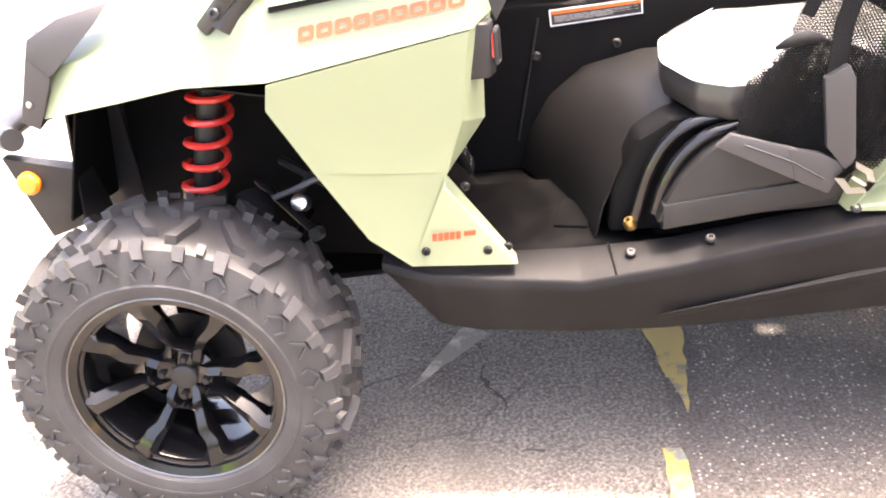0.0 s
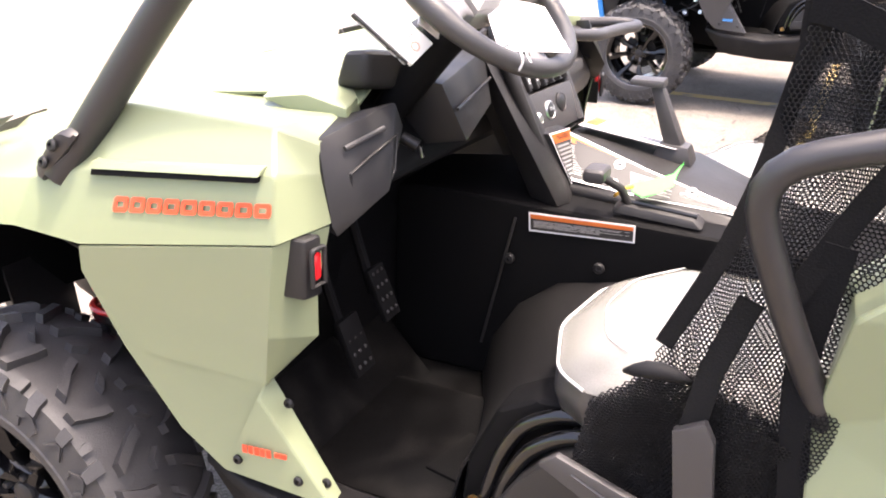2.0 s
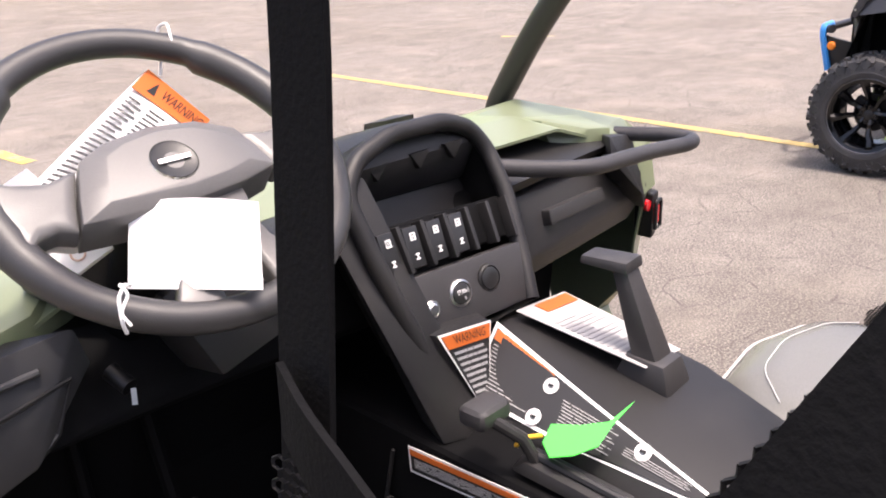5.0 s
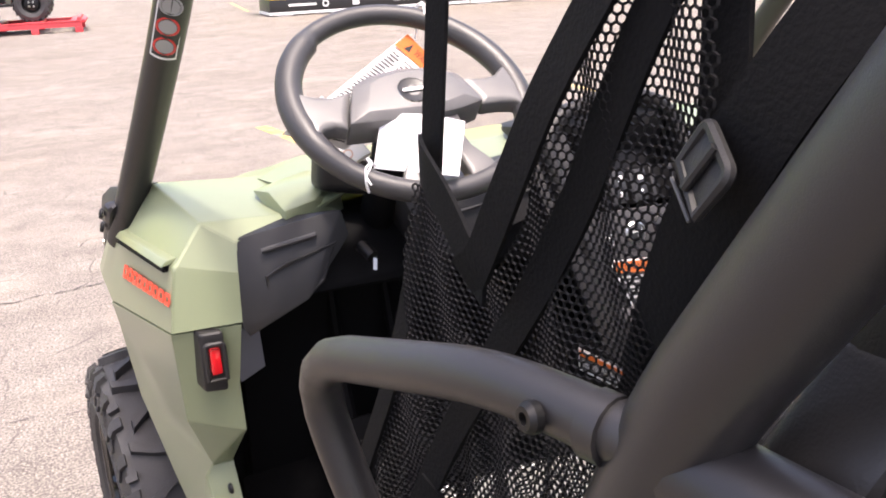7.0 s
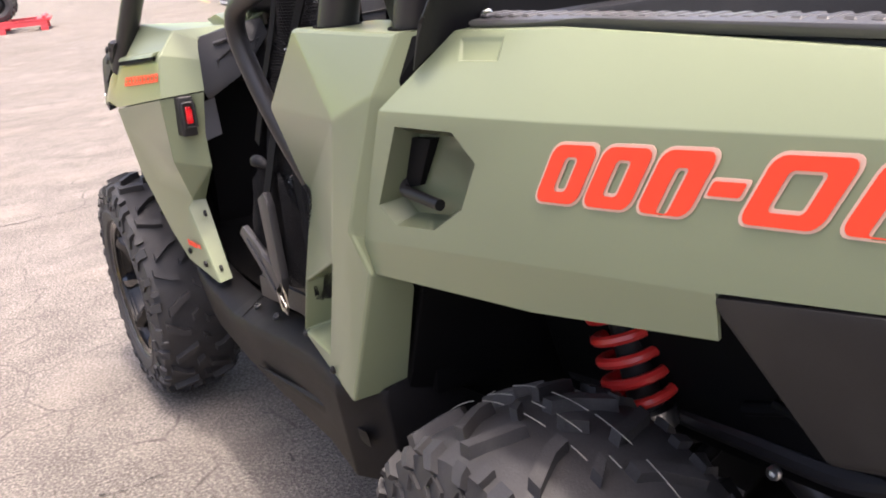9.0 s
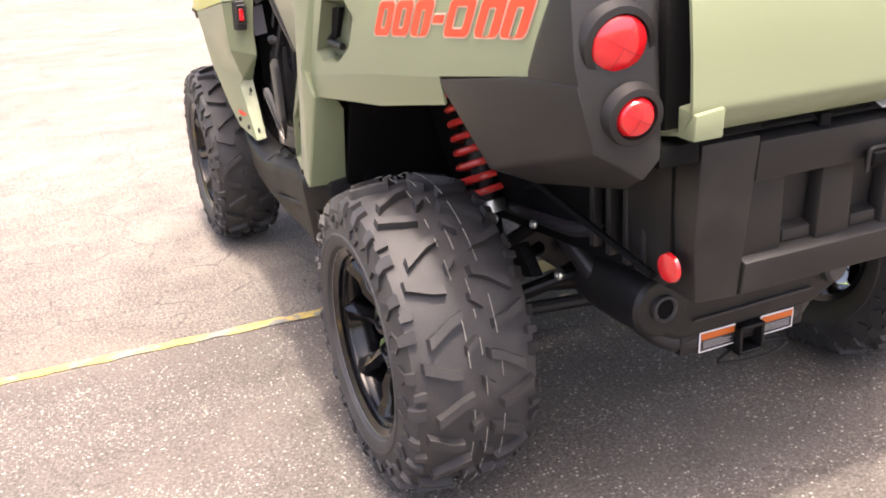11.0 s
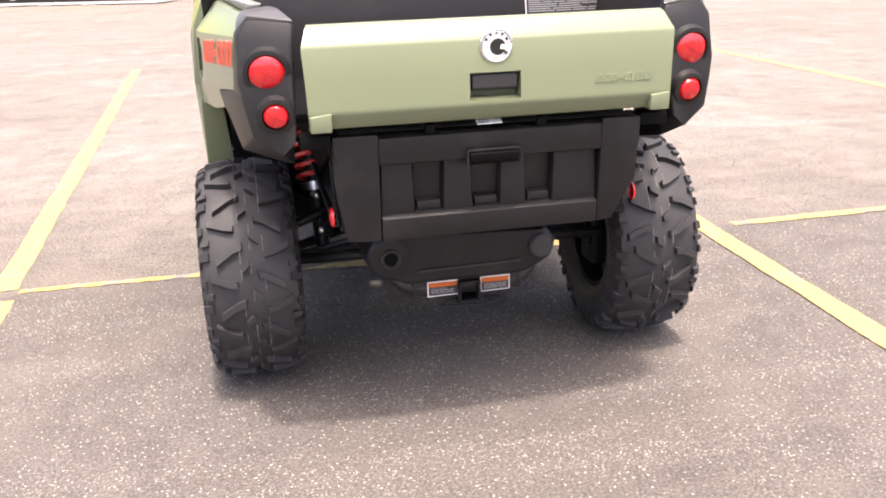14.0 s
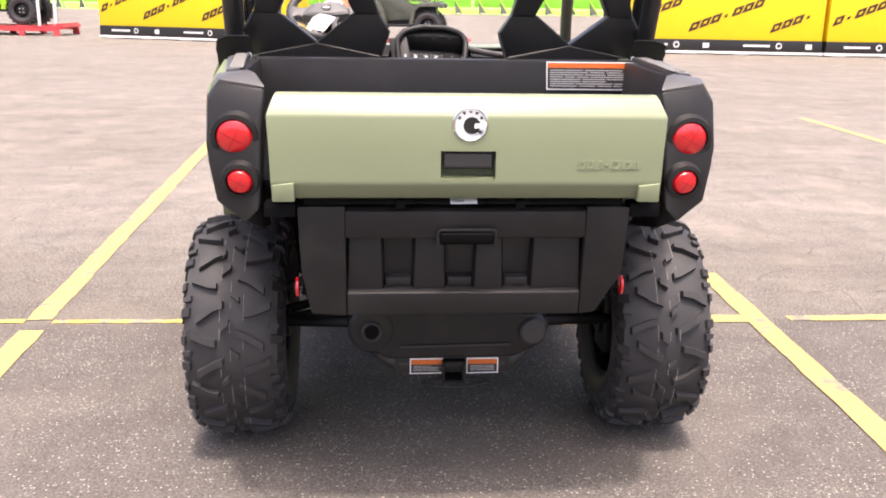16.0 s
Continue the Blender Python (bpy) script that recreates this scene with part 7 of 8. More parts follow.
def steering(veh):
    c = Vector((-0.4137, 1.1413, 1.3031))
    n = Vector((-0.050, -0.617, 0.785)).normalized()
    x = Vector((0.997, -0.081, 0.0)).normalized()
    v = n.cross(x)
    R = 0.161

    def at(a, b, h=0.0):
        """A point of the wheel's plane: a to the driver's right, b up along the rim's tilt, h out of it."""
        k = 0.06
        return c + (a * math.cos(k) - b * math.sin(k)) * x + (a * math.sin(k) + b * math.cos(k)) * v + h * n

    def plate(poly, low, high, crown=0.0, soft=0.004):
        """A moulded plate over an outline in the wheel's plane, its face raised towards the middle."""
        m = len(poly)
        ca, cb = sum(p for p, _ in poly) / m, sum(q for _, q in poly) / m
        loops = [[at(p, q, low) for p, q in poly], [at(p, q, high) for p, q in poly]]
        if crown:
            loops.append([at(ca + (p - ca) * 0.72, cb + (q - cb) * 0.72, high + crown) for p, q in poly])
        r = len(loops)
        fs = [[i * m + j, i * m + (j + 1) % m, (i + 1) * m + (j + 1) % m, (i + 1) * m + j] for i in range(r - 1) for j in range(m)]
        return soften(faces_of([p for l in loops for p in l], fs + [list(range(m)), list(range((r - 1) * m, r * m))]), soft, 2, 20)

    pts, rs = [], []
    for i in range(96):
        a = 2 * math.pi * i / 96
        d = math.degrees(min(a % (2 * math.pi), 2 * math.pi - a) if math.cos(a) > 0 else abs(math.pi - a))
        up = math.sin(a) > -0.2
        g = max(0.0, min(1.0, (52 - d) / 3.0)) if up else max(0.0, 1 - d / 40)
        pts.append(at((R - 0.0025 * g) * math.cos(a), (R - 0.0025 * g) * math.sin(a)))
        rs.append(0.0143 + 0.0036 * g)
    wheel_ = part("steering_wheel", tube(pts, rs, 16, closed=True), GRIP, veh, "black steering wheel with thumb grips", sharp=60)
    pad = [(-0.104, -0.046), (-0.094, -0.020), (-0.078, 0.015), (-0.050, 0.028), (-0.005, 0.034), (0.040, 0.028), (0.072, 0.010), (0.080, -0.015), (0.086, -0.042), (0.050, -0.050), (-0.005, -0.054), (-0.060, -0.050)]
    part("hub_cover", plate(pad, -0.020, 0.020, 0.008), PAD, wheel_, "charcoal steering wheel hub pad", sharp=45)
    part("spoke", plate([(-0.080, 0.014), (-0.108, 0.008), (-0.135, 0.016), (-0.156, 0.030), (-0.160, -0.010), (-0.152, -0.055), (-0.136, -0.042), (-0.120, -0.040), (-0.106, -0.047), (-0.096, -0.020)], -0.010, 0.012, 0.004), PAD, wheel_, sharp=45)
    part("spoke", plate([(0.074, 0.010), (0.100, 0.002), (0.128, 0.004), (0.152, 0.022), (0.158, -0.015), (0.150, -0.062), (0.134, -0.048), (0.115, -0.044), (0.088, -0.043), (0.082, -0.015)], -0.010, 0.012, 0.004), PAD, wheel_, sharp=45)
    for f in (-1, 1):
        arm = [(0.014, -0.048), (0.052, -0.048), (0.042, -0.070), (0.046, -0.105), (0.066, -0.140), (0.050, -0.153), (0.026, -0.157), (0.020, -0.100)]
        part("lower_spoke", plate([(f * p - 0.004, q) for p, q in arm], -0.008, 0.009, 0.003), PAD, wheel_, sharp=45)
    part("spoke_web", plate([(-0.030, -0.048), (0.022, -0.048), (0.018, -0.080), (-0.026, -0.080)], -0.006, 0.004), PAD, wheel_)
    e = at(-0.006, -0.014, 0.0275)
    part("emblem", lathe([(0, 0.0), (0.001, 0.018), (0.002, 0.0205), (0.0, 0.0215)], e, n, 28), INK, wheel_, "round black emblem with a plain silver bar")
    part("emblem_ring", lathe([(0.0, 0.0205), (0.0022, 0.0212), (0.0, 0.0222)], e, n, 28), CHROME, wheel_)
    q = [tuple(e + 0.0012 * n + a * x + b * v) for a, b in ((-0.016, -0.0035), (0.016, -0.0025), (0.016, 0.0035), (-0.016, 0.0025))]
    part("emblem_bar", decal(q, [rect(0, 0.1, 0.97, 0.9, 0.03)], 0.001), CHROME, wheel_)
    part("steering_column", tube([c - 0.02 * n, c - 0.12 * n, c - 0.30 * n], [0.04, 0.032, 0.026], 14), DARK, veh)
    part("gauge_binnacle", hull([(-0.405, 1.265, 1.140), (-0.495, 1.290, 1.155), (-0.410, 1.262, 1.200), (-0.490, 1.285, 1.212), (-0.40, 1.33, 1.13), (-0.49, 1.35, 1.15), (-0.415, 1.33, 1.20), (-0.49, 1.33, 1.208)], 0.014, 3), BLACK, veh)
    return wheel_, at


def utility_vehicle(veh, body, spring, full=True):
    for s in (-1, 1):
        fend, q = front_fender(veh, s, body)
        panel = front_side_panel(veh, s, body)
        sill(veh, s)
        rear_side_panel(veh, s, body)
        side, flank = cargo_side(veh, s, body)
        rear_corner(veh, s)
        wheel(veh, (s * 0.672, 1.924, 0.346), 0.122, s)
        rear = wheel(veh, (s * 0.640 + 0.008, 0.0, 0.343), 0.145, s, 9)
        if full:
            tagged(part("tread_stripe", chalk_marks(0.145), CHALK, rear), "broken pale factory stripes round the tread", kind="stuff")
        coil(veh, (s * 0.485, 1.925, 0.50), (s * 0.485, 1.805, 0.93), spring, low=0.285, turns=6)
        coil(veh, (s * 0.395, 0.02, 0.36), (s * 0.42, 0.15, 0.87), spring, low=0.42, turns=8, r=0.050, wire=0.0085)
        if full and s < 0:
            q = [q[3], q[2], q[1], q[0]]
            for i in range(9):
                u0, v0 = 0.155 + 0.0925 * i, 0.435 - 0.004 * i
                outer, inner = rounded(u0, v0, u0 + 0.080, v0 + 0.205, 0.012, 0.05, 0.02), rounded(u0 + 0.020, v0 + 0.06, u0 + 0.060, v0 + 0.145, 0.004, 0.02, 0.02)
                part("graphic_block", band(q, outer, inner, 0.003, 0.0006), DECAL, fend, "small plain red rounded block")
            flank = [flank[3], flank[2], flank[1], flank[0]]
            for shapes, edge in brand_blocks():
                block_ = part("graphic_block", band(flank, *shapes, 0.0030, 0.0005), DECAL, side, "large plain red slanted block")
                part("pale_edge", band(flank, *edge, 0.0012, 0.0006), DECAL_EDGE, block_)
            q = [(-0.7035, 1.402, 0.600), (-0.695, 1.320, 0.600), (-0.697, 1.320, 0.616), (-0.706, 1.402, 0.616)]
            part("engine_graphic", decal(q, [rect(0.13 * i, 0, 0.13 * i + 0.10, 1, 0.02) for i in range(5)] + [rect(0.70, 0.3, 0.96, 0.9, 0.02)], 0.004), DECAL, panel, "small plain red blocks")
        elif s < 0:
            q = [(-0.7035, 1.402, 0.600), (-0.695, 1.320, 0.600), (-0.697, 1.320, 0.616), (-0.706, 1.402, 0.616)]
            part("engine_graphic", decal(q, [rect(0.13 * i, 0, 0.13 * i + 0.10, 1, 0.02) for i in range(6)], 0.004), BLUE, panel, "small plain blue blocks")
    tailgate(veh, body)
    storage_box(veh)
    muffler(veh)
    cargo_bed(veh)
    underbody(veh)
    front_end(veh, body, None if full else BLUE)
    roll_cage(veh)
    interior(veh, full)


main = thing("utility_vehicle", "sage green and black two-seat utility vehicle parked on asphalt", "utility vehicle")
utility_vehicle(main, GREEN, SPRING)


# ---- net, straps and belts at the driver's door ----
def hex_net(name, outline, depth, cell, parent, mat, cord=0.0011):
    """A net of six-sided meshes over an outline in (y, z); depth(y, z) gives x."""
    def inside(p):
        hit = False
        for (y0, z0), (y1, z1) in zip(outline, outline[1:] + outline[:1]):
            if (z0 > p[1]) != (z1 > p[1]) and p[0] < (y1 - y0) * (p[1] - z0) / (z1 - z0) + y0:
                hit = not hit
        return hit

    h = cell / math.sqrt(3)
    y0, y1 = min(p[0] for p in outline), max(p[0] for p in outline)
    z0, z1 = min(p[1] for p in outline), max(p[1] for p in outline)
    edges, verts, faces = set(), [], []
    j = 0
    while z0 + j * 1.5 * h < z1:
        i = 0
        while y0 + i * cell < y1:
            c = (y0 + (i + 0.5 * (j % 2)) * cell, z0 + j * 1.5 * h)
            if inside(c):
                ring = [(round(c[0] + h * math.sin(math.pi / 3 * k), 4), round(c[1] + h * math.cos(math.pi / 3 * k), 4)) for k in range(6)]
                for a, b in zip(ring, ring[1:] + ring[:1]):
                    edges.add((min(a, b), max(a, b)))
            i += 1
        j += 1
    for a, b in sorted(edges):
        p, q = Vector((depth(*a), *a)), Vector((depth(*b), *b))
        t = (q - p).normalized()
        u = t.orthogonal().normalized()
        v = t.cross(u)
        k = len(verts)
        for m in (p, q):
            verts += [m + cord * (math.cos(w) * u + math.sin(w) * v) for w in (0.3, 2.4, 4.5)]
        faces += [(k, k + 1, k + 4, k + 3), (k + 1, k + 2, k + 5, k + 4), (k + 2, k, k + 3, k + 5)]
    me = bpy.data.meshes.new(name)
    me.from_pydata([tuple(v) for v in verts], [], faces)
    me.materials.append(mat)
    ob = new(name, me)
    ob.parent = parent
    return ob


def net_depth(y, z):
    fold = 0.012 * math.sin(38 * y + 9 * z) * max(0.0, min(1.0, (1.32 - z) / 0.3)) + 0.004 * math.sin(90 * y - 20 * z)
    return -0.652 - 0.030 * max(0.0, min(1.0, (1.20 - z) / 0.3)) + fold


def door_net(veh, s):
    """The hanging side net with its webbing, gathered at the bottom."""
    outline = [(0.70, 0.66), (0.82, 0.78), (0.790, 0.88), (0.770, 0.95), (0.700, 1.12), (0.668, 1.318), (0.545, 1.280), (0.490, 1.385), (0.435, 1.47), (0.26, 1.75), (0.24, 1.75), (0.345, 1.56), (0.364, 1.47), (0.362, 1.40), (0.380, 1.34), (0.41, 1.25), (0.44, 1.12), (0.46, 0.90), (0.56, 0.70)]
    net = hex_net("side_net", outline, net_depth, 0.0056, veh, NET, 0.00095)
    tagged(net, "black hexagonal-mesh side net hanging in the door opening", kind="stuff")
    lower = [(0.70, 0.66), (0.81, 0.78), (0.765, 0.93), (0.690, 1.12), (0.64, 1.20), (0.55, 1.20), (0.50, 1.22), (0.43, 1.16), (0.46, 0.90), (0.56, 0.70)]
    fold = hex_net("net_fold", lower, lambda y, z: net_depth(y + 0.02, z) + 0.022 + 0.008 * math.sin(50 * y), 0.0056, net, NET, 0.0009)
    tagged(fold, "second fold of the gathered net", kind="stuff")

    def strap(path, width, name="net_strap", across=(0, 1, 0)):
        pts = [Vector(p) for p in fillet(path, 0.05, 4)]
        return part(name, ribbon(pts, across, width, 0.003), WEB, net, "black webbing strap")

    strap([(-0.640, 0.664, 1.30), (-0.622, 0.665, 1.49), (-0.60, 0.69, 1.85)], 0.030)
    strap([(-0.640, 0.664, 1.31), (-0.668, 0.692, 1.15), (-0.688, 0.72, 1.06), (-0.700, 0.768, 0.95)], 0.022)
    strap([(-0.642, 0.672, 1.338), (-0.656, 0.640, 1.335), (-0.664, 0.593, 1.317), (-0.670, 0.556, 1.294), (-0.677, 0.524, 1.286)], 0.034, across=(0, 0, 1))
    strap([(-0.676, 0.552, 1.283), (-0.681, 0.527, 1.297), (-0.683, 0.487, 1.357), (-0.677, 0.460, 1.411), (-0.666, 0.439, 1.452), (-0.655, 0.410, 1.500), (-0.615, 0.25, 1.75)], 0.027)
    strap([(-0.690, 0.645, 1.02), (-0.675, 0.590, 1.14), (-0.662, 0.535, 1.23), (-0.656, 0.495, 1.29), (-0.655, 0.452, 1.36), (-0.655, 0.428, 1.41), (-0.652, 0.406, 1.455), (-0.640, 0.350, 1.55), (-0.62, 0.22, 1.78)], 0.027)
    strap([(-0.695, 0.60, 0.78), (-0.690, 0.62, 0.95), (-0.682, 0.60, 1.10)], 0.034)
    # gathered mesh at the foot
    foot = [(0.868, 0.735), (0.850, 0.845), (0.775, 0.905), (0.70, 0.90), (0.60, 0.84), (0.585, 0.70), (0.70, 0.685)]
    for k in range(3):
        hem = hex_net("net_hem", foot, lambda y, z, k=k: -0.684 - 0.006 * k - 0.008 * math.sin(42 * y + 18 * z + 1.3 * k) - 0.003 * math.sin(95 * y - 30 * z), 0.0050, net, NET, 0.0011)
        tagged(hem, "gathered hem of the net", kind="stuff")
    part("hem_fold", tube([(-0.695, 0.812, 0.900), (-0.702, 0.798, 0.908), (-0.705, 0.782, 0.915), (-0.704, 0.764, 0.917), (-0.701, 0.748, 0.913), (-0.695, 0.732, 0.905)], [0.003, 0.008, 0.011, 0.011, 0.008, 0.003], 10), NET, net, "rolled gather of the net", sharp=80)
    return net


def seat_belt(veh):
    """The lap belt with its stiff sleeves and bright tongue, lying over the sill, and the shoulder belt with its guide."""
    def slab(yz, x0, x1):
        return hull([(x, y, z) for y, z in yz for x in (x0, x1)], 0.004)

    belt = part("seat_belt", slab([(0.907, 0.748), (0.882, 0.769), (0.775, 0.734), (0.765, 0.675), (0.742, 0.660)], -0.722, -0.708), GREY, veh, "charcoal belt sleeve with a bright metal tongue")
    part("sleeve_end", slab([(0.790, 0.737), (0.772, 0.676), (0.717, 0.648), (0.690, 0.700), (0.735, 0.724)], -0.724, -0.709), GREY, belt)
    part("sleeve_seam", tube([(-0.7225, 0.860, 0.748), (-0.7245, 0.780, 0.712), (-0.7255, 0.728, 0.678)], 0.0022, 6), INK, belt)
    part("upright_sleeve", slab([(0.742, 0.854), (0.705, 0.874), (0.692, 0.850), (0.679, 0.714), (0.690, 0.685), (0.728, 0.735)], -0.728, -0.712), GREY, belt)
    part("webbing", ribbon([(-0.718, 0.722, 0.85), (-0.70, 0.710, 0.93), (-0.685, 0.68, 1.02)], (0, 1, 0), 0.03, 0.002), WEB, belt)
    a = [(-0.730, 0.712, 0.680), (-0.730, 0.680, 0.708), (-0.732, 0.652, 0.690), (-0.733, 0.645, 0.668), (-0.733, 0.656, 0.650), (-0.732, 0.690, 0.650)]
    b = [(p[0], 0.676 + (p[1] - 0.676) * 0.58, 0.676 + (p[2] - 0.676) * 0.58) for p in a]
    n = len(a)
    bm = faces_of(a + b, [[i, (i + 1) % n, n + (i + 1) % n, n + i] for i in range(n)])
    bmesh.ops.solidify(bm, geom=bm.faces[:], thickness=0.003)
    part("tongue", bm, STEEL, belt, "bright metal belt tongue")
    part("tongue_bridge", block((-0.732, 0.672, 0.672), (0.003, 0.030, 0.006), (35, 0, 0), 0.001), STEEL, belt)
    sh = part("shoulder_belt", ribbon([Vector(p) for p in fillet([(-0.60, 0.235, 1.66), (-0.640, 0.274, 1.50), (-0.660, 0.303, 1.450), (-0.668, 0.330, 1.405), (-0.660, 0.365, 1.355), (-0.652, 0.394, 1.29), (-0.63, 0.44, 1.15), (-0.58, 0.46, 1.0)], 0.03, 4)], (0, 1, 0.1), 0.040, 0.003), WEB, veh, "black shoulder belt with a plastic guide")
    part("lower_webbing", ribbon([Vector(p) for p in fillet([(-0.620, 0.375, 1.62), (-0.636, 0.376, 1.50), (-0.642, 0.368, 1.45), (-0.648, 0.362, 1.40), (-0.645, 0.380, 1.345), (-0.642, 0.404, 1.28), (-0.63, 0.455, 1.15), (-0.62, 0.47, 1.02)], 0.03, 4)], (0, 1, 0.1), 0.028, 0.003), WEB, sh)
    # the guide: a small slanted frame with a cross bar and a bright spring strip below
    w, u, r, d = Vector((-0.677, 0.357, 1.394)), Vector((-0.672, 0.346, 1.413)), Vector((-0.684, 0.321, 1.397)), Vector((-0.689, 0.333, 1.378))
    part("belt_guide", tube([w, u, r, d], 0.0032, 8, 0.005, closed=True), BLACK, sh, "black plastic belt guide")
    part("belt_guide_plate", hull([p + h * Vector((-0.9, -0.3, 0.3)) for p in (w, u, r, d) for h in (-0.004, 0.001)], 0.001), BLACK, sh)
    part("belt_guide_bar", tube([w.lerp(d, 0.52) + Vector((-0.003, 0, 0.001)), u.lerp(r, 0.52) + Vector((-0.003, 0, 0.001))], 0.0024, 8), BLACK, sh)
    part("belt_spring", tube([Vector((-0.676, 0.363, 1.386)), Vector((-0.684, 0.343, 1.372))], 0.0010, 6), PRINT_DARK, sh)


# ---- papers on the controls ----
def paper(name, q, label, mat=PAPER, thick=0.0012, bend=0.004):
    """A thin sheet between four corners, slightly curled."""
    vs, fs, n = [], [], 6
    for j in range(n + 1):
        for i in range(n + 1):
            u, v = i / n, j / n
            vs.append(tuple(quad_at(q, u, v, bend * math.sin(math.pi * u) * math.sin(2.2 * v))))
    for j in range(n):
        for i in range(n):
            k = j * (n + 1) + i
            fs.append((k, k + 1, k + n + 2, k + n + 1))
    return tagged(part(name, sheet(vs, fs, thick, 0, (0, 2, 0)), mat, sharp=70), label, "paper tag")


def papers():
    # corners: lower left, lower right, upper right, upper left as the driver reads it
    q = [(-0.590, 1.150, 1.275), (-0.500, 1.165, 1.240), (-0.312, 1.228, 1.316), (-0.356, 1.258, 1.372)]
    tag = paper("warning_tag", q, "white printed warning tag with an orange end on the wheel")
    part("orange_end", decal(q, [rect(0.0, 0.88, 1.0, 1.0)], 0.004), ORANGE, tag)
    part("warning_sign", decal(q, [[(0.16, 0.905), (0.28, 0.905), (0.22, 0.975)]], 0.0055, 0.0004), INK, tag)
    lettering("heading", "WARNING", q, (0.34, 0.912, 0.95, 0.968), INK, tag, 0.0062)
    part("small_print", decal(q, [rect(0.06 + 0.30 * c, 0.05 + 0.026 * r, 0.06 + 0.30 * c + 0.25 * (0.7 + 0.3 * ((r * 7 + c * 3) % 5) / 4), 0.061 + 0.026 * r) for r in range(31) for c in range(3)], 0.0042, 0.0003), PRINT_DARK, tag)
    part("cord", tube([(-0.345, 1.250, 1.366), (-0.338, 1.252, 1.392), (-0.335, 1.262, 1.412), (-0.330, 1.248, 1.418), (-0.334, 1.238, 1.400)], 0.0016, 6, 0.008), CORD, tag)
    q = [(-0.504, 1.070, 1.233), (-0.426, 0.994, 1.226), (-0.381, 1.052, 1.279), (-0.471, 1.110, 1.290)]
    card = paper("blank_card", q, "blank white card tied to the steering wheel rim", bend=0.012)
    part("cord", tube([(-0.502, 1.068, 1.236), (-0.516, 1.050, 1.246), (-0.532, 1.030, 1.245), (-0.536, 1.022, 1.228), (-0.530, 1.030, 1.215)], 0.0016, 6, 0.006), CORD, card)
    part("knot", tube([(-0.524, 1.030, 1.252), (-0.532, 1.026, 1.258), (-0.528, 1.020, 1.250), (-0.538, 1.018, 1.238), (-0.534, 1.012, 1.228)], 0.0014, 6, 0.004), CORD, card)
    # the booklet: spine edge, then the far edge
    A, B, C, D = Vector((-0.531, 1.284, 1.273)), Vector((-0.495, 1.209, 1.199)), Vector((-0.449, 1.198, 1.224)), Vector((-0.485, 1.273, 1.298))
    nrm = (B - A).cross(C - B).normalized()
    book = tagged(part("owner_booklet", hull([p - nrm * k for p in (A, B, C, D) for k in (0.0, 0.009)], 0.001, 1), PAPER), "thin white printed booklet with a black spine beside the steering wheel", "booklet")
    out = (B - C).normalized()
    part("spine", hull([p + out * o - nrm * k for p in (A.lerp(B, 0.01), A.lerp(B, 0.94)) for o, k in ((0.0005, 0.001), (0.0045, 0.0015), (0.0045, 0.009), (0.0005, 0.010))], 0.001, 1), INK, book)
    sq = [tuple(p + out * 0.0048 - nrm * k) for p, k in ((A, 0.0075), (B, 0.0075), (B, 0.003), (A, 0.003))]
    part("spine_print", decal(sq, [rect(0.10, 0.1, 0.60, 0.9), rect(0.66, 0.1, 0.78, 0.9), rect(0.82, 0.1, 0.92, 0.9)], 0.0006, 0.0004), PRINT, book)
    bq = [tuple(p) for p in (A, B, C, D)]
    part("print_block", decal(bq, lines_of_print(0.50, 0.15, 0.74, 0.75, 6, 0.35, 11), 0.0012, 0.0004), PRINT, book)
    part("print_ring", lathe([(0, 0.0055), (0.0008, 0.0065), (0, 0.0075)], A.lerp(B, 0.86).lerp(D.lerp(C, 0.86), 0.5) + nrm * 0.001, nrm, 20), DECAL_EDGE, book)
    vs = [(-0.077, 0.969, 0.918), (-0.048, 0.978, 0.925), (-0.043, 0.939, 0.936), (-0.033, 0.906, 0.949), (0.006, 0.896, 0.963), (-0.036, 0.899, 0.949), (-0.070, 0.896, 0.939), (-0.089, 0.916, 0.928), (-0.097, 0.944, 0.918)]
    n_ = len(vs)
    bm = faces_of(vs + [(p[0] - 0.0006, p[1] + 0.0005, p[2] - 0.0016) for p in vs], [list(range(n_)), list(range(2 * n_ - 1, n_ - 1, -1))] + [[i, (i + 1) % n_, n_ + (i + 1) % n_, n_ + i] for i in range(n_)])
    key = tagged(part("key_tag", bm, LIME), "fluorescent green key tag on the shift lever", "key tag")
    part("tie", tube([(-0.078, 0.968, 0.928), (-0.092, 0.985, 0.925), (-0.100, 0.992, 0.915), (-0.088, 0.998, 0.908)], 0.003, 8, 0.006), YELLOW_TIE, key)


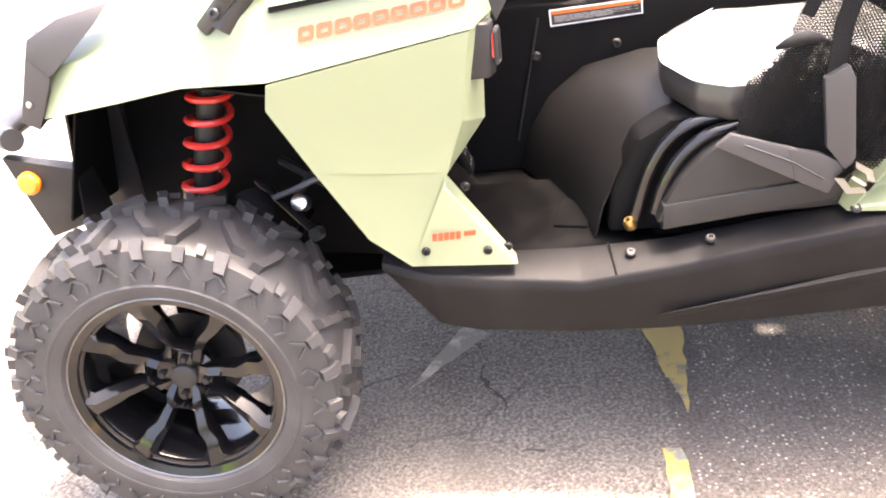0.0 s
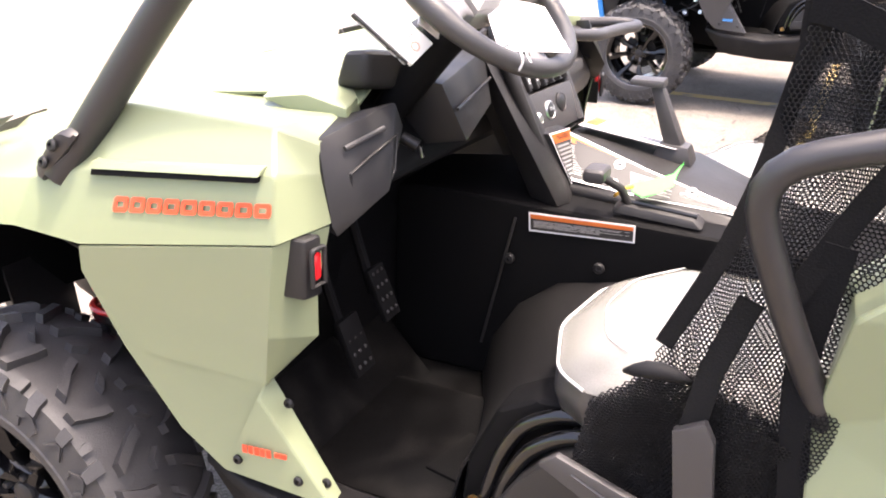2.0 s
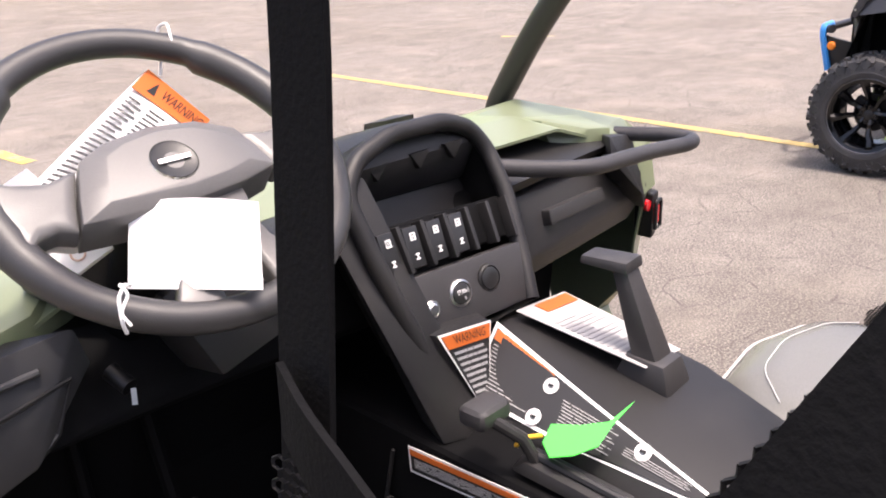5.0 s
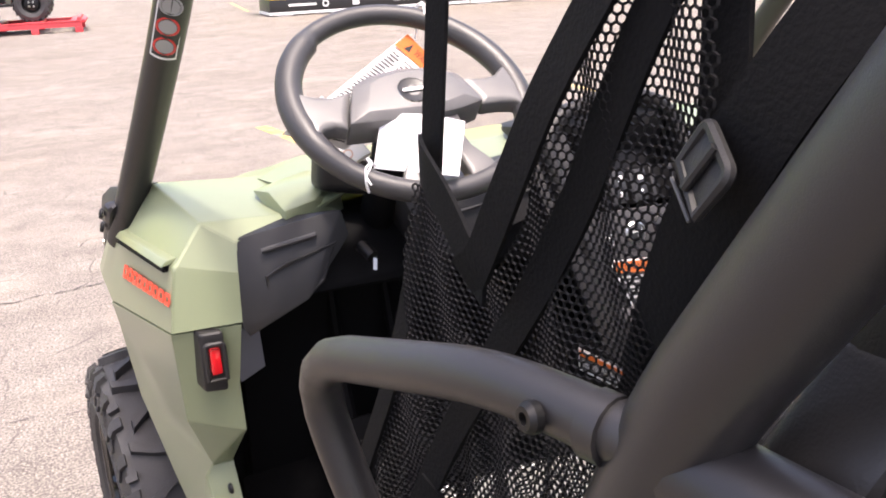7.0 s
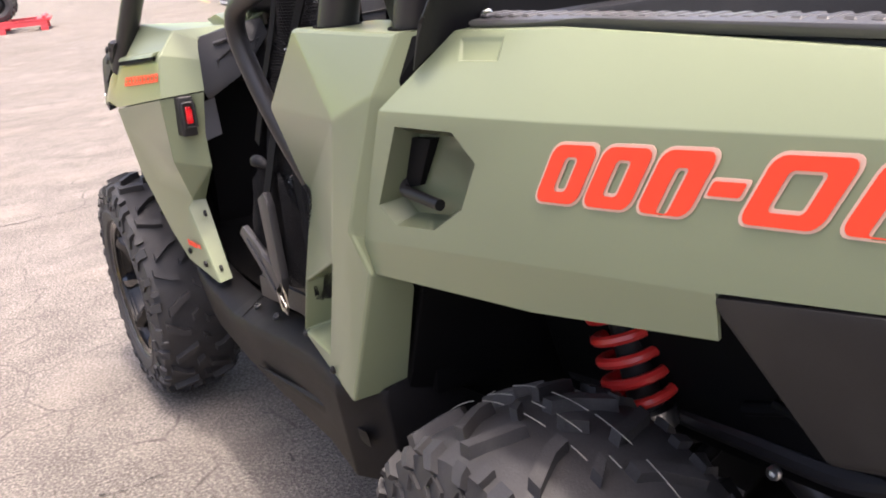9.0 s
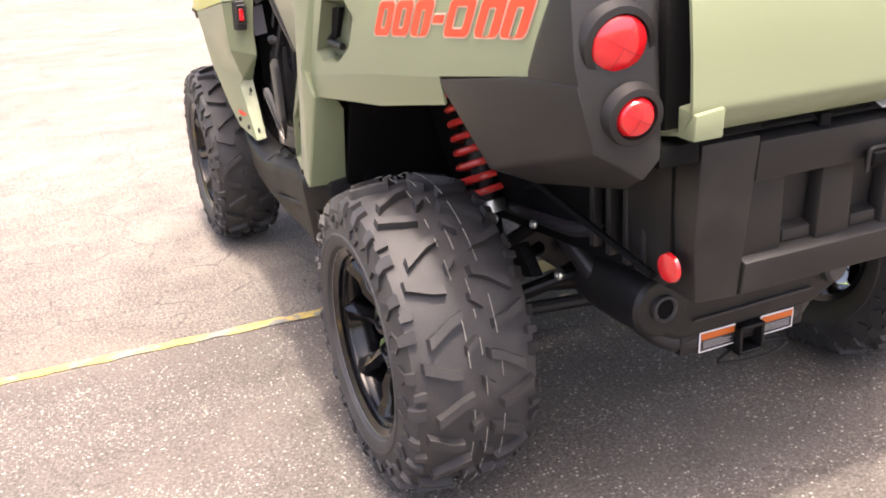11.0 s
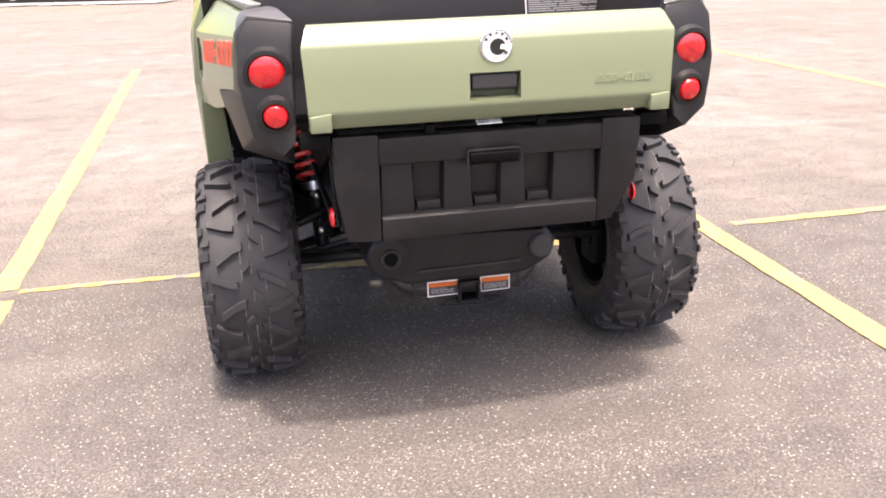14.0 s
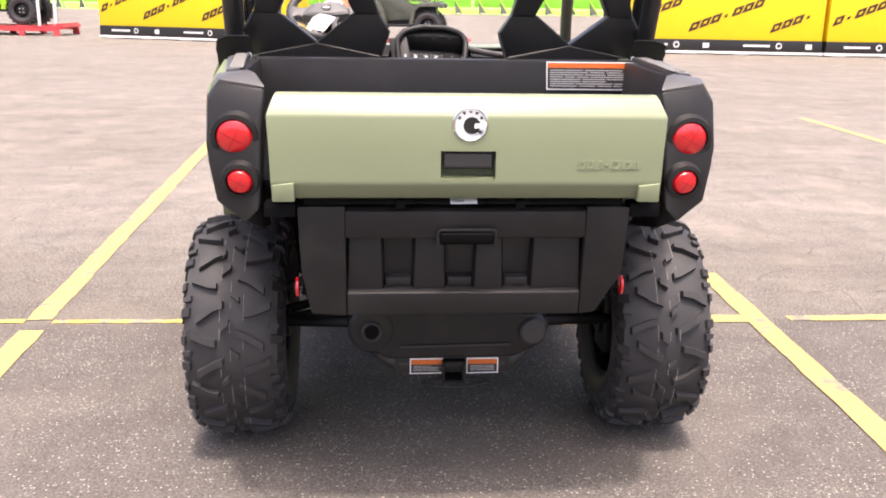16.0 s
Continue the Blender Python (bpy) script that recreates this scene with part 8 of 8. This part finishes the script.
# ---- surroundings ----
def crate(where, turn, length, height, depth=1.5, seed=1):
    """A banner-wrapped shipping crate with a dark foot band."""
    c = thing("banner_crate", "yellow banner-wrapped crate with black diagonal markings", "crate", where, turn, "crates along the car park")
    part("wrap", hull([(x, y, z) for x in (0, length) for y in (0, depth) for z in (0.42, height)], 0.02), BANNER, c)
    part("foot_band", hull([(x, y, z) for x in (-0.01, length + 0.01) for y in (-0.01, depth) for z in (0.10, 0.42)], 0.01), INK, c)
    part("skid", hull([(x, y, z) for x in (-0.03, length + 0.03) for y in (-0.03, depth) for z in (0.03, 0.10)], 0.005), WHITE, c)
    for k in range(max(2, int(length / 1.6))):
        part("runner", block((0.4 + 1.5 * k, 0.4, 0.02), (0.4, 0.8, 0.04), (0, 0, 0), 0.004), WHITE, c)
    fq = [(0, -0.012, 0.12), (length, -0.012, 0.12), (length, -0.012, 0.40), (0, -0.012, 0.40)]
    u = 0.5
    while u < length - 1.4:
        part("band_mark", decal(fq, [rect(u / length, 0.42, (u + 0.75) / length, 0.64)], 0.004), WHITE, c)
        part("band_disc", lathe([(0, 0.055), (0.003, 0.075), (0, 0.09)], (u + 1.0, -0.014, 0.27), (0, -1, 0), 16), WHITE, c)
        part("band_square", decal(fq, [rect((u + 1.75) / length, 0.25, (u + 1.93) / length, 0.75)], 0.004), WHITE, c)
        u += 2.9
    q = [(0, -0.004, 0.42), (length, -0.004, 0.42), (length, -0.004, height), (0, -0.004, height)]
    hh = height - 0.42
    slope = 0.37
    for row in range(2):
        u = -1.15 * row - 0.5
        while u < length:
            for i in range(7):
                x0, z0 = u + 0.295 * i, 0.20 + 1.02 * row + slope * 0.295 * i
                if i == 3:
                    loops = ([(x0 + 0.09, z0 + 0.08), (x0 + 0.18, z0 + 0.11), (x0 + 0.21, z0 + 0.20), (x0 + 0.12, z0 + 0.17)],)
                else:
                    loops = [[(x0 + 0.255 * p + 0.10 * v, z0 + slope * 0.255 * p + 0.25 * v) for p, v in ((e, e), (1 - e, e), (1 - e, 1 - e), (e, 1 - e))] for e in (0.0, 0.33)]
                if all(0.02 < x < length - 0.02 and 0.02 < z < hh - 0.02 for x, z in loops[0]):
                    part("marking", band(q, *[[(x / length, z / hh) for x, z in loop] for loop in loops], off=0.003), MARK, c)
            u += 2.30
    return c


def atv(where, turn, body, label, size=1.0, posts=False):
    """A quad bike on a red steel pallet: knobbly tyres, flat-topped fenders, side covers, saddle, racks, and bars."""
    a = thing("quad_bike", label, "quad bike", where, turn)
    r = 0.282
    for x in (-0.62, 0.62):
        for y in (-0.42, 0.42):
            w = part("wheel", lathe([(-0.09, 0.15), (-0.115, 0.21), (-0.10, r - 0.02), (-0.05, r), (0.05, r), (0.10, r - 0.02), (0.115, 0.21), (0.09, 0.15)], (x, y, r), (0, 1, 0), 32), RUBBER, a)
            bm = bmesh.new()
            for k in range(20):
                d = 2 * math.pi * k / 20
                for f in (-1, 1):
                    e = d + 0.08 * f
                    block((x + (r - 0.004) * math.cos(e), y + f * 0.062, r + (r - 0.004) * math.sin(e)), (0.026, 0.08, 0.05), (0, -e, 0), 0.0, 1, bm)
            tagged(part("tread", bm, RUBBER, w), "knobbly tread blocks", kind="stuff")
            rim = part("rim", lathe([(-0.08, 0), (-0.08, 0.06), (-0.045, 0.12), (-0.09, 0.15), (0.09, 0.15), (0.045, 0.12), (0.08, 0.06), (0.08, 0)], (x, y, r), (0, 1, 0), 24), IRON, w)
            f = math.copysign(1, y)
            for k in range(4):
                d = math.pi / 4 + math.pi / 2 * k
                part("rim_bolt", lathe([(0.075, 0.016), (0.092, 0.014), (0.092, 0)], (x + 0.048 * math.cos(d), y, r + 0.048 * math.sin(d)), (0, f, 0), 10), STEEL, rim)
    # fenders: a flat top over each wheel, running down as a band to the foot boards
    front = [(-1.06, 0.80), (-1.02, 0.865), (-0.52, 0.845), (-0.43, 0.80), (-0.27, 0.52), (-0.22, 0.30), (-0.30, 0.30), (-0.345, 0.52), (-0.50, 0.745), (-0.56, 0.775), (-0.98, 0.78)]
    back = [(0.24, 0.30), (0.30, 0.60), (0.40, 0.71), (0.84, 0.745), (0.93, 0.70), (0.90, 0.62), (0.82, 0.66), (0.46, 0.645), (0.375, 0.57), (0.33, 0.30)]
    for poly in (front, back):
        for y0, y1 in ((-0.56, -0.24), (0.24, 0.56)):
            part("fender", prism(poly, "y", y0, y1, 0.012, 2), body, a)
    part("front_deck", hull([(-1.02, -0.26, 0.80), (-0.45, -0.26, 0.80), (-1.02, 0.26, 0.80), (-0.45, 0.26, 0.80), (-0.98, -0.24, 0.875), (-0.45, -0.24, 0.885), (-0.98, 0.24, 0.875), (-0.45, 0.24, 0.885)], 0.02), body, a)
    part("rear_deck", hull([(0.38, -0.26, 0.64), (0.88, -0.26, 0.67), (0.38, 0.26, 0.64), (0.88, 0.26, 0.67), (0.40, -0.24, 0.735), (0.86, -0.24, 0.765), (0.40, 0.24, 0.735), (0.86, 0.24, 0.765)], 0.02), body, a)
    part("chassis", hull([(-0.92, -0.22, 0.30), (0.80, -0.22, 0.30), (-0.92, 0.22, 0.30), (0.80, 0.22, 0.30), (-0.95, -0.22, 0.79), (0.75, -0.22, 0.66), (-0.95, 0.22, 0.79), (0.75, 0.22, 0.66)], 0.03), INK, a)
    for f in (-1, 1):
        part("side_cover", hull([(x, f * y, z) for x, z in ((-0.42, 0.80), (-0.40, 0.90), (-0.12, 0.87), (0.06, 0.72), (0.30, 0.66), (0.26, 0.40), (-0.22, 0.36), (-0.30, 0.55)) for y in (0.20, 0.27)], 0.015), body, a)
        part("foot_board", hull([(x, f * y, z) for x in (-0.26, 0.34) for y in (0.24, 0.54) for z in (0.255, 0.30)], 0.01), INK, a)
        part("head_lamp", hull([(-1.03, f * 0.10, 0.80), (-1.03, f * 0.24, 0.80), (-1.06, f * 0.10, 0.70), (-1.06, f * 0.24, 0.70), (-0.95, f * 0.10, 0.80), (-0.95, f * 0.24, 0.80), (-0.98, f * 0.10, 0.70), (-0.98, f * 0.24, 0.70)], 0.01), GLOSS, a)
        part("side_lamp", block((-1.03, f * 0.30, 0.56), (0.06, 0.06, 0.06), (0, 0, 0), 0.01), AMBER, a)
        part("grip", tube([(-0.28, f * 0.40, 1.05), (-0.24, f * 0.52, 1.04)], 0.022, 10), INK, a)
    part("tank", hull([(-0.45, -0.20, 0.84), (0.08, -0.18, 0.74), (-0.45, 0.20, 0.84), (0.08, 0.18, 0.74), (-0.42, -0.12, 0.98), (-0.10, -0.12, 0.90), (-0.42, 0.12, 0.98), (-0.10, 0.12, 0.90)], 0.03), body, a)
    # Saddle takes the pale seat colour, with the sky's glare already in it.
    part("saddle", hull([(-0.08, -0.15, 0.78), (0.62, -0.18, 0.74), (-0.08, 0.15, 0.78), (0.62, 0.18, 0.74), (-0.02, -0.12, 0.86), (0.22, -0.15, 0.89), (0.58, -0.15, 0.84), (-0.02, 0.12, 0.86), (0.22, 0.15, 0.89), (0.58, 0.15, 0.84)], 0.03, 3), VINYL, a)
    part("handlebar", tube([(-0.28, -0.42, 1.05), (-0.34, -0.15, 1.03), (-0.38, 0.0, 0.98), (-0.34, 0.15, 1.03), (-0.28, 0.42, 1.05)], 0.016, 8, 0.06), INK, a)
    part("gauge_pod", hull([(-0.50, -0.12, 0.95), (-0.30, -0.14, 0.98), (-0.50, 0.12, 0.95), (-0.30, 0.14, 0.98), (-0.44, -0.09, 1.07), (-0.32, -0.09, 1.08), (-0.44, 0.09, 1.07), (-0.32, 0.09, 1.08)], 0.02), INK, a)
    part("bumper", tube([(-1.0, -0.26, 0.38), (-1.12, -0.26, 0.42), (-1.10, -0.24, 0.78), (-1.10, 0.24, 0.78), (-1.12, 0.26, 0.42), (-1.0, 0.26, 0.38)], 0.018, 8, 0.06), INK, a)
    part("skid_guard", hull([(-1.10, -0.22, 0.46), (-1.10, 0.22, 0.46), (-0.86, -0.24, 0.26), (-0.86, 0.24, 0.26), (-1.06, -0.22, 0.49), (-1.06, 0.22, 0.49), (-0.80, -0.24, 0.32), (-0.80, 0.24, 0.32)], 0.01), INK, a)
    for x0, x1, z in ((-1.02, -0.50, 0.925), (0.48, 0.98, 0.815)):
        rack = part("rack", tube([(x0, -0.42, z), (x1, -0.42, z), (x1, 0.42, z), (x0, 0.42, z)], 0.014, 8, 0.05, closed=True), INK, a)
        for k in range(4):
            y = -0.27 + 0.18 * k
            part("rack_bar", tube([(x0, y, z), (x1, y, z)], 0.009, 6), INK, rack)
        for y in (-0.30, 0.30):
            part("rack_leg", tube([((x0 + x1) / 2, y, z), ((x0 + x1) / 2, y * 0.8, z - 0.09)], 0.012, 6), INK, rack)
    pal = thing("steel_pallet", "red painted steel shipping pallet under a quad bike", "pallet", (0, 0, 0))
    pal.matrix_world = a.matrix_basis
    pal.location = (where[0], where[1], 0)
    a.location = (where[0], where[1], 0.20 * size)
    a.scale = pal.scale = (size, size, size)
    for y in (-0.6, 0.6):
        part("rail", hull([(x, y + dy, z) for x in (-1.25, 1.35) for dy in (-0.04, 0.04) for z in (0.09, 0.175)], 0.006), PALLET, pal)
        part("lip", hull([(x, y + dy, z) for x in (-1.25, 1.35) for dy in (-0.05, 0.05) for z in (0.176, 0.190)], 0.002), PALLET, pal)
    for x in (-1.2, -0.62, 0.0, 0.62, 1.3):
        part("slat", hull([(x + dx, y, z) for dx in (-0.12, 0.12) for y in (-0.56, 0.56) for z in (0.15, 0.198)], 0.008), PALLET, pal)
        for y in (-0.6, 0.6):
            part("foot", block((x, y, 0.045), (0.12, 0.08, 0.09), (0, 0, 0), 0.005), PALLET, pal)
    for x in (-1.22, 1.32):
        part("end_rail", hull([(x + dx, y, z) for dx in (-0.03, 0.03) for y in (-0.64, 0.64) for z in (0.19, 0.24)], 0.006), PALLET, pal)
    if posts:
        for x in (0.98, 1.30):
            part("post", hull([(x + dx, -0.60 + dy, z) for dx in (-0.025, 0.025) for dy in (-0.025, 0.025) for z in (0.19, 1.35)], 0.004), WHITE, pal, "pale upright of the shipping frame")
    return a


def barrier(where, turn):
    """A crowd barrier with a green banner, pale posts, and slanted black feet with a green brace."""
    b = thing("barrier", "crowd barrier hung with a bright green banner", "barrier", where, turn, "barriers along the grass")
    part("banner", block((1.2, 0, 0.74), (2.3, 0.015, 0.80), (0, 0, 0), 0.003), FENCE_GREEN, b)
    part("frame", tube([(0, 0, 0.12), (0, 0, 1.18), (2.4, 0, 1.18), (2.4, 0, 0.12)], 0.02, 8, 0.06), GALV, b)
    part("lower_rail", tube([(0, 0, 0.26), (2.4, 0, 0.26)], 0.016, 8), GALV, b)
    for x in (0.6, 1.8):
        part("foot", hull([(x + dx, y, z) for dx in (-0.30, -0.27) for y, z in ((-0.02, 0.72), (-0.42, 0.0), (0.02, 0.0), (0.02, 0.60))] + [(x + 0.02, -0.42, 0.0), (x + 0.02, 0.0, 0.0), (x + 0.02, -0.38, 0.06)], 0.004), INK, b)
        part("brace", tube([(x - 0.34, -0.03, 0.74), (x + 0.06, -0.46, 0.02)], 0.03, 8), LIMEBODY, b)
        part("foot_pad", block((x - 0.05, -0.22, 0.01), (0.42, 0.5, 0.02), (0, 0, 0), 0.004), WHITE, b)
    return b


def mirrored(ob, parent):
    """The same part for the other flank, turned over in x."""
    me = ob.data.copy()
    me.transform(Matrix.Diagonal((-1, 1, 1, 1)))
    me.flip_normals()
    twin = new(ob.name.split(".")[0], me)
    twin.parent = parent
    for key in ("label", "kind"):
        if key in ob:
            twin[key] = ob[key]
    for child in ob.children:
        mirrored(child, twin)
    return twin


mirrored(door_net(main, -1), main)
seat_belt(main)
papers()
other = thing("utility_vehicle", "black and blue two-seat utility vehicle parked across the stall line", "utility vehicle", (5.22, 0.17, 0))
utility_vehicle(other, CHARCOAL, BLUE_SPRING, False)

crate((6.9, 23.6, 0), -8, 5.6, 2.6)
crate((12.55, 22.75, 0), -5, 5.6, 2.6)
crate((-9.6, 29.3, 0), -25, 7.2, 2.6)
crate((-34, 30, 0), 5, 7.0, 2.6)
atv((0.45, 24.6, 0), -10, CAMO, "dark green quad bike standing on a red pallet", 1.42)
atv((-13.7, 31.5, 0), 0, LIMEBODY, "lime and black quad bike standing on a red pallet", 1.75, True)
for _k in range(25):
    barrier((-30 + 2.5 * _k, 48.2, rise(48.2) + 0.002), 0)
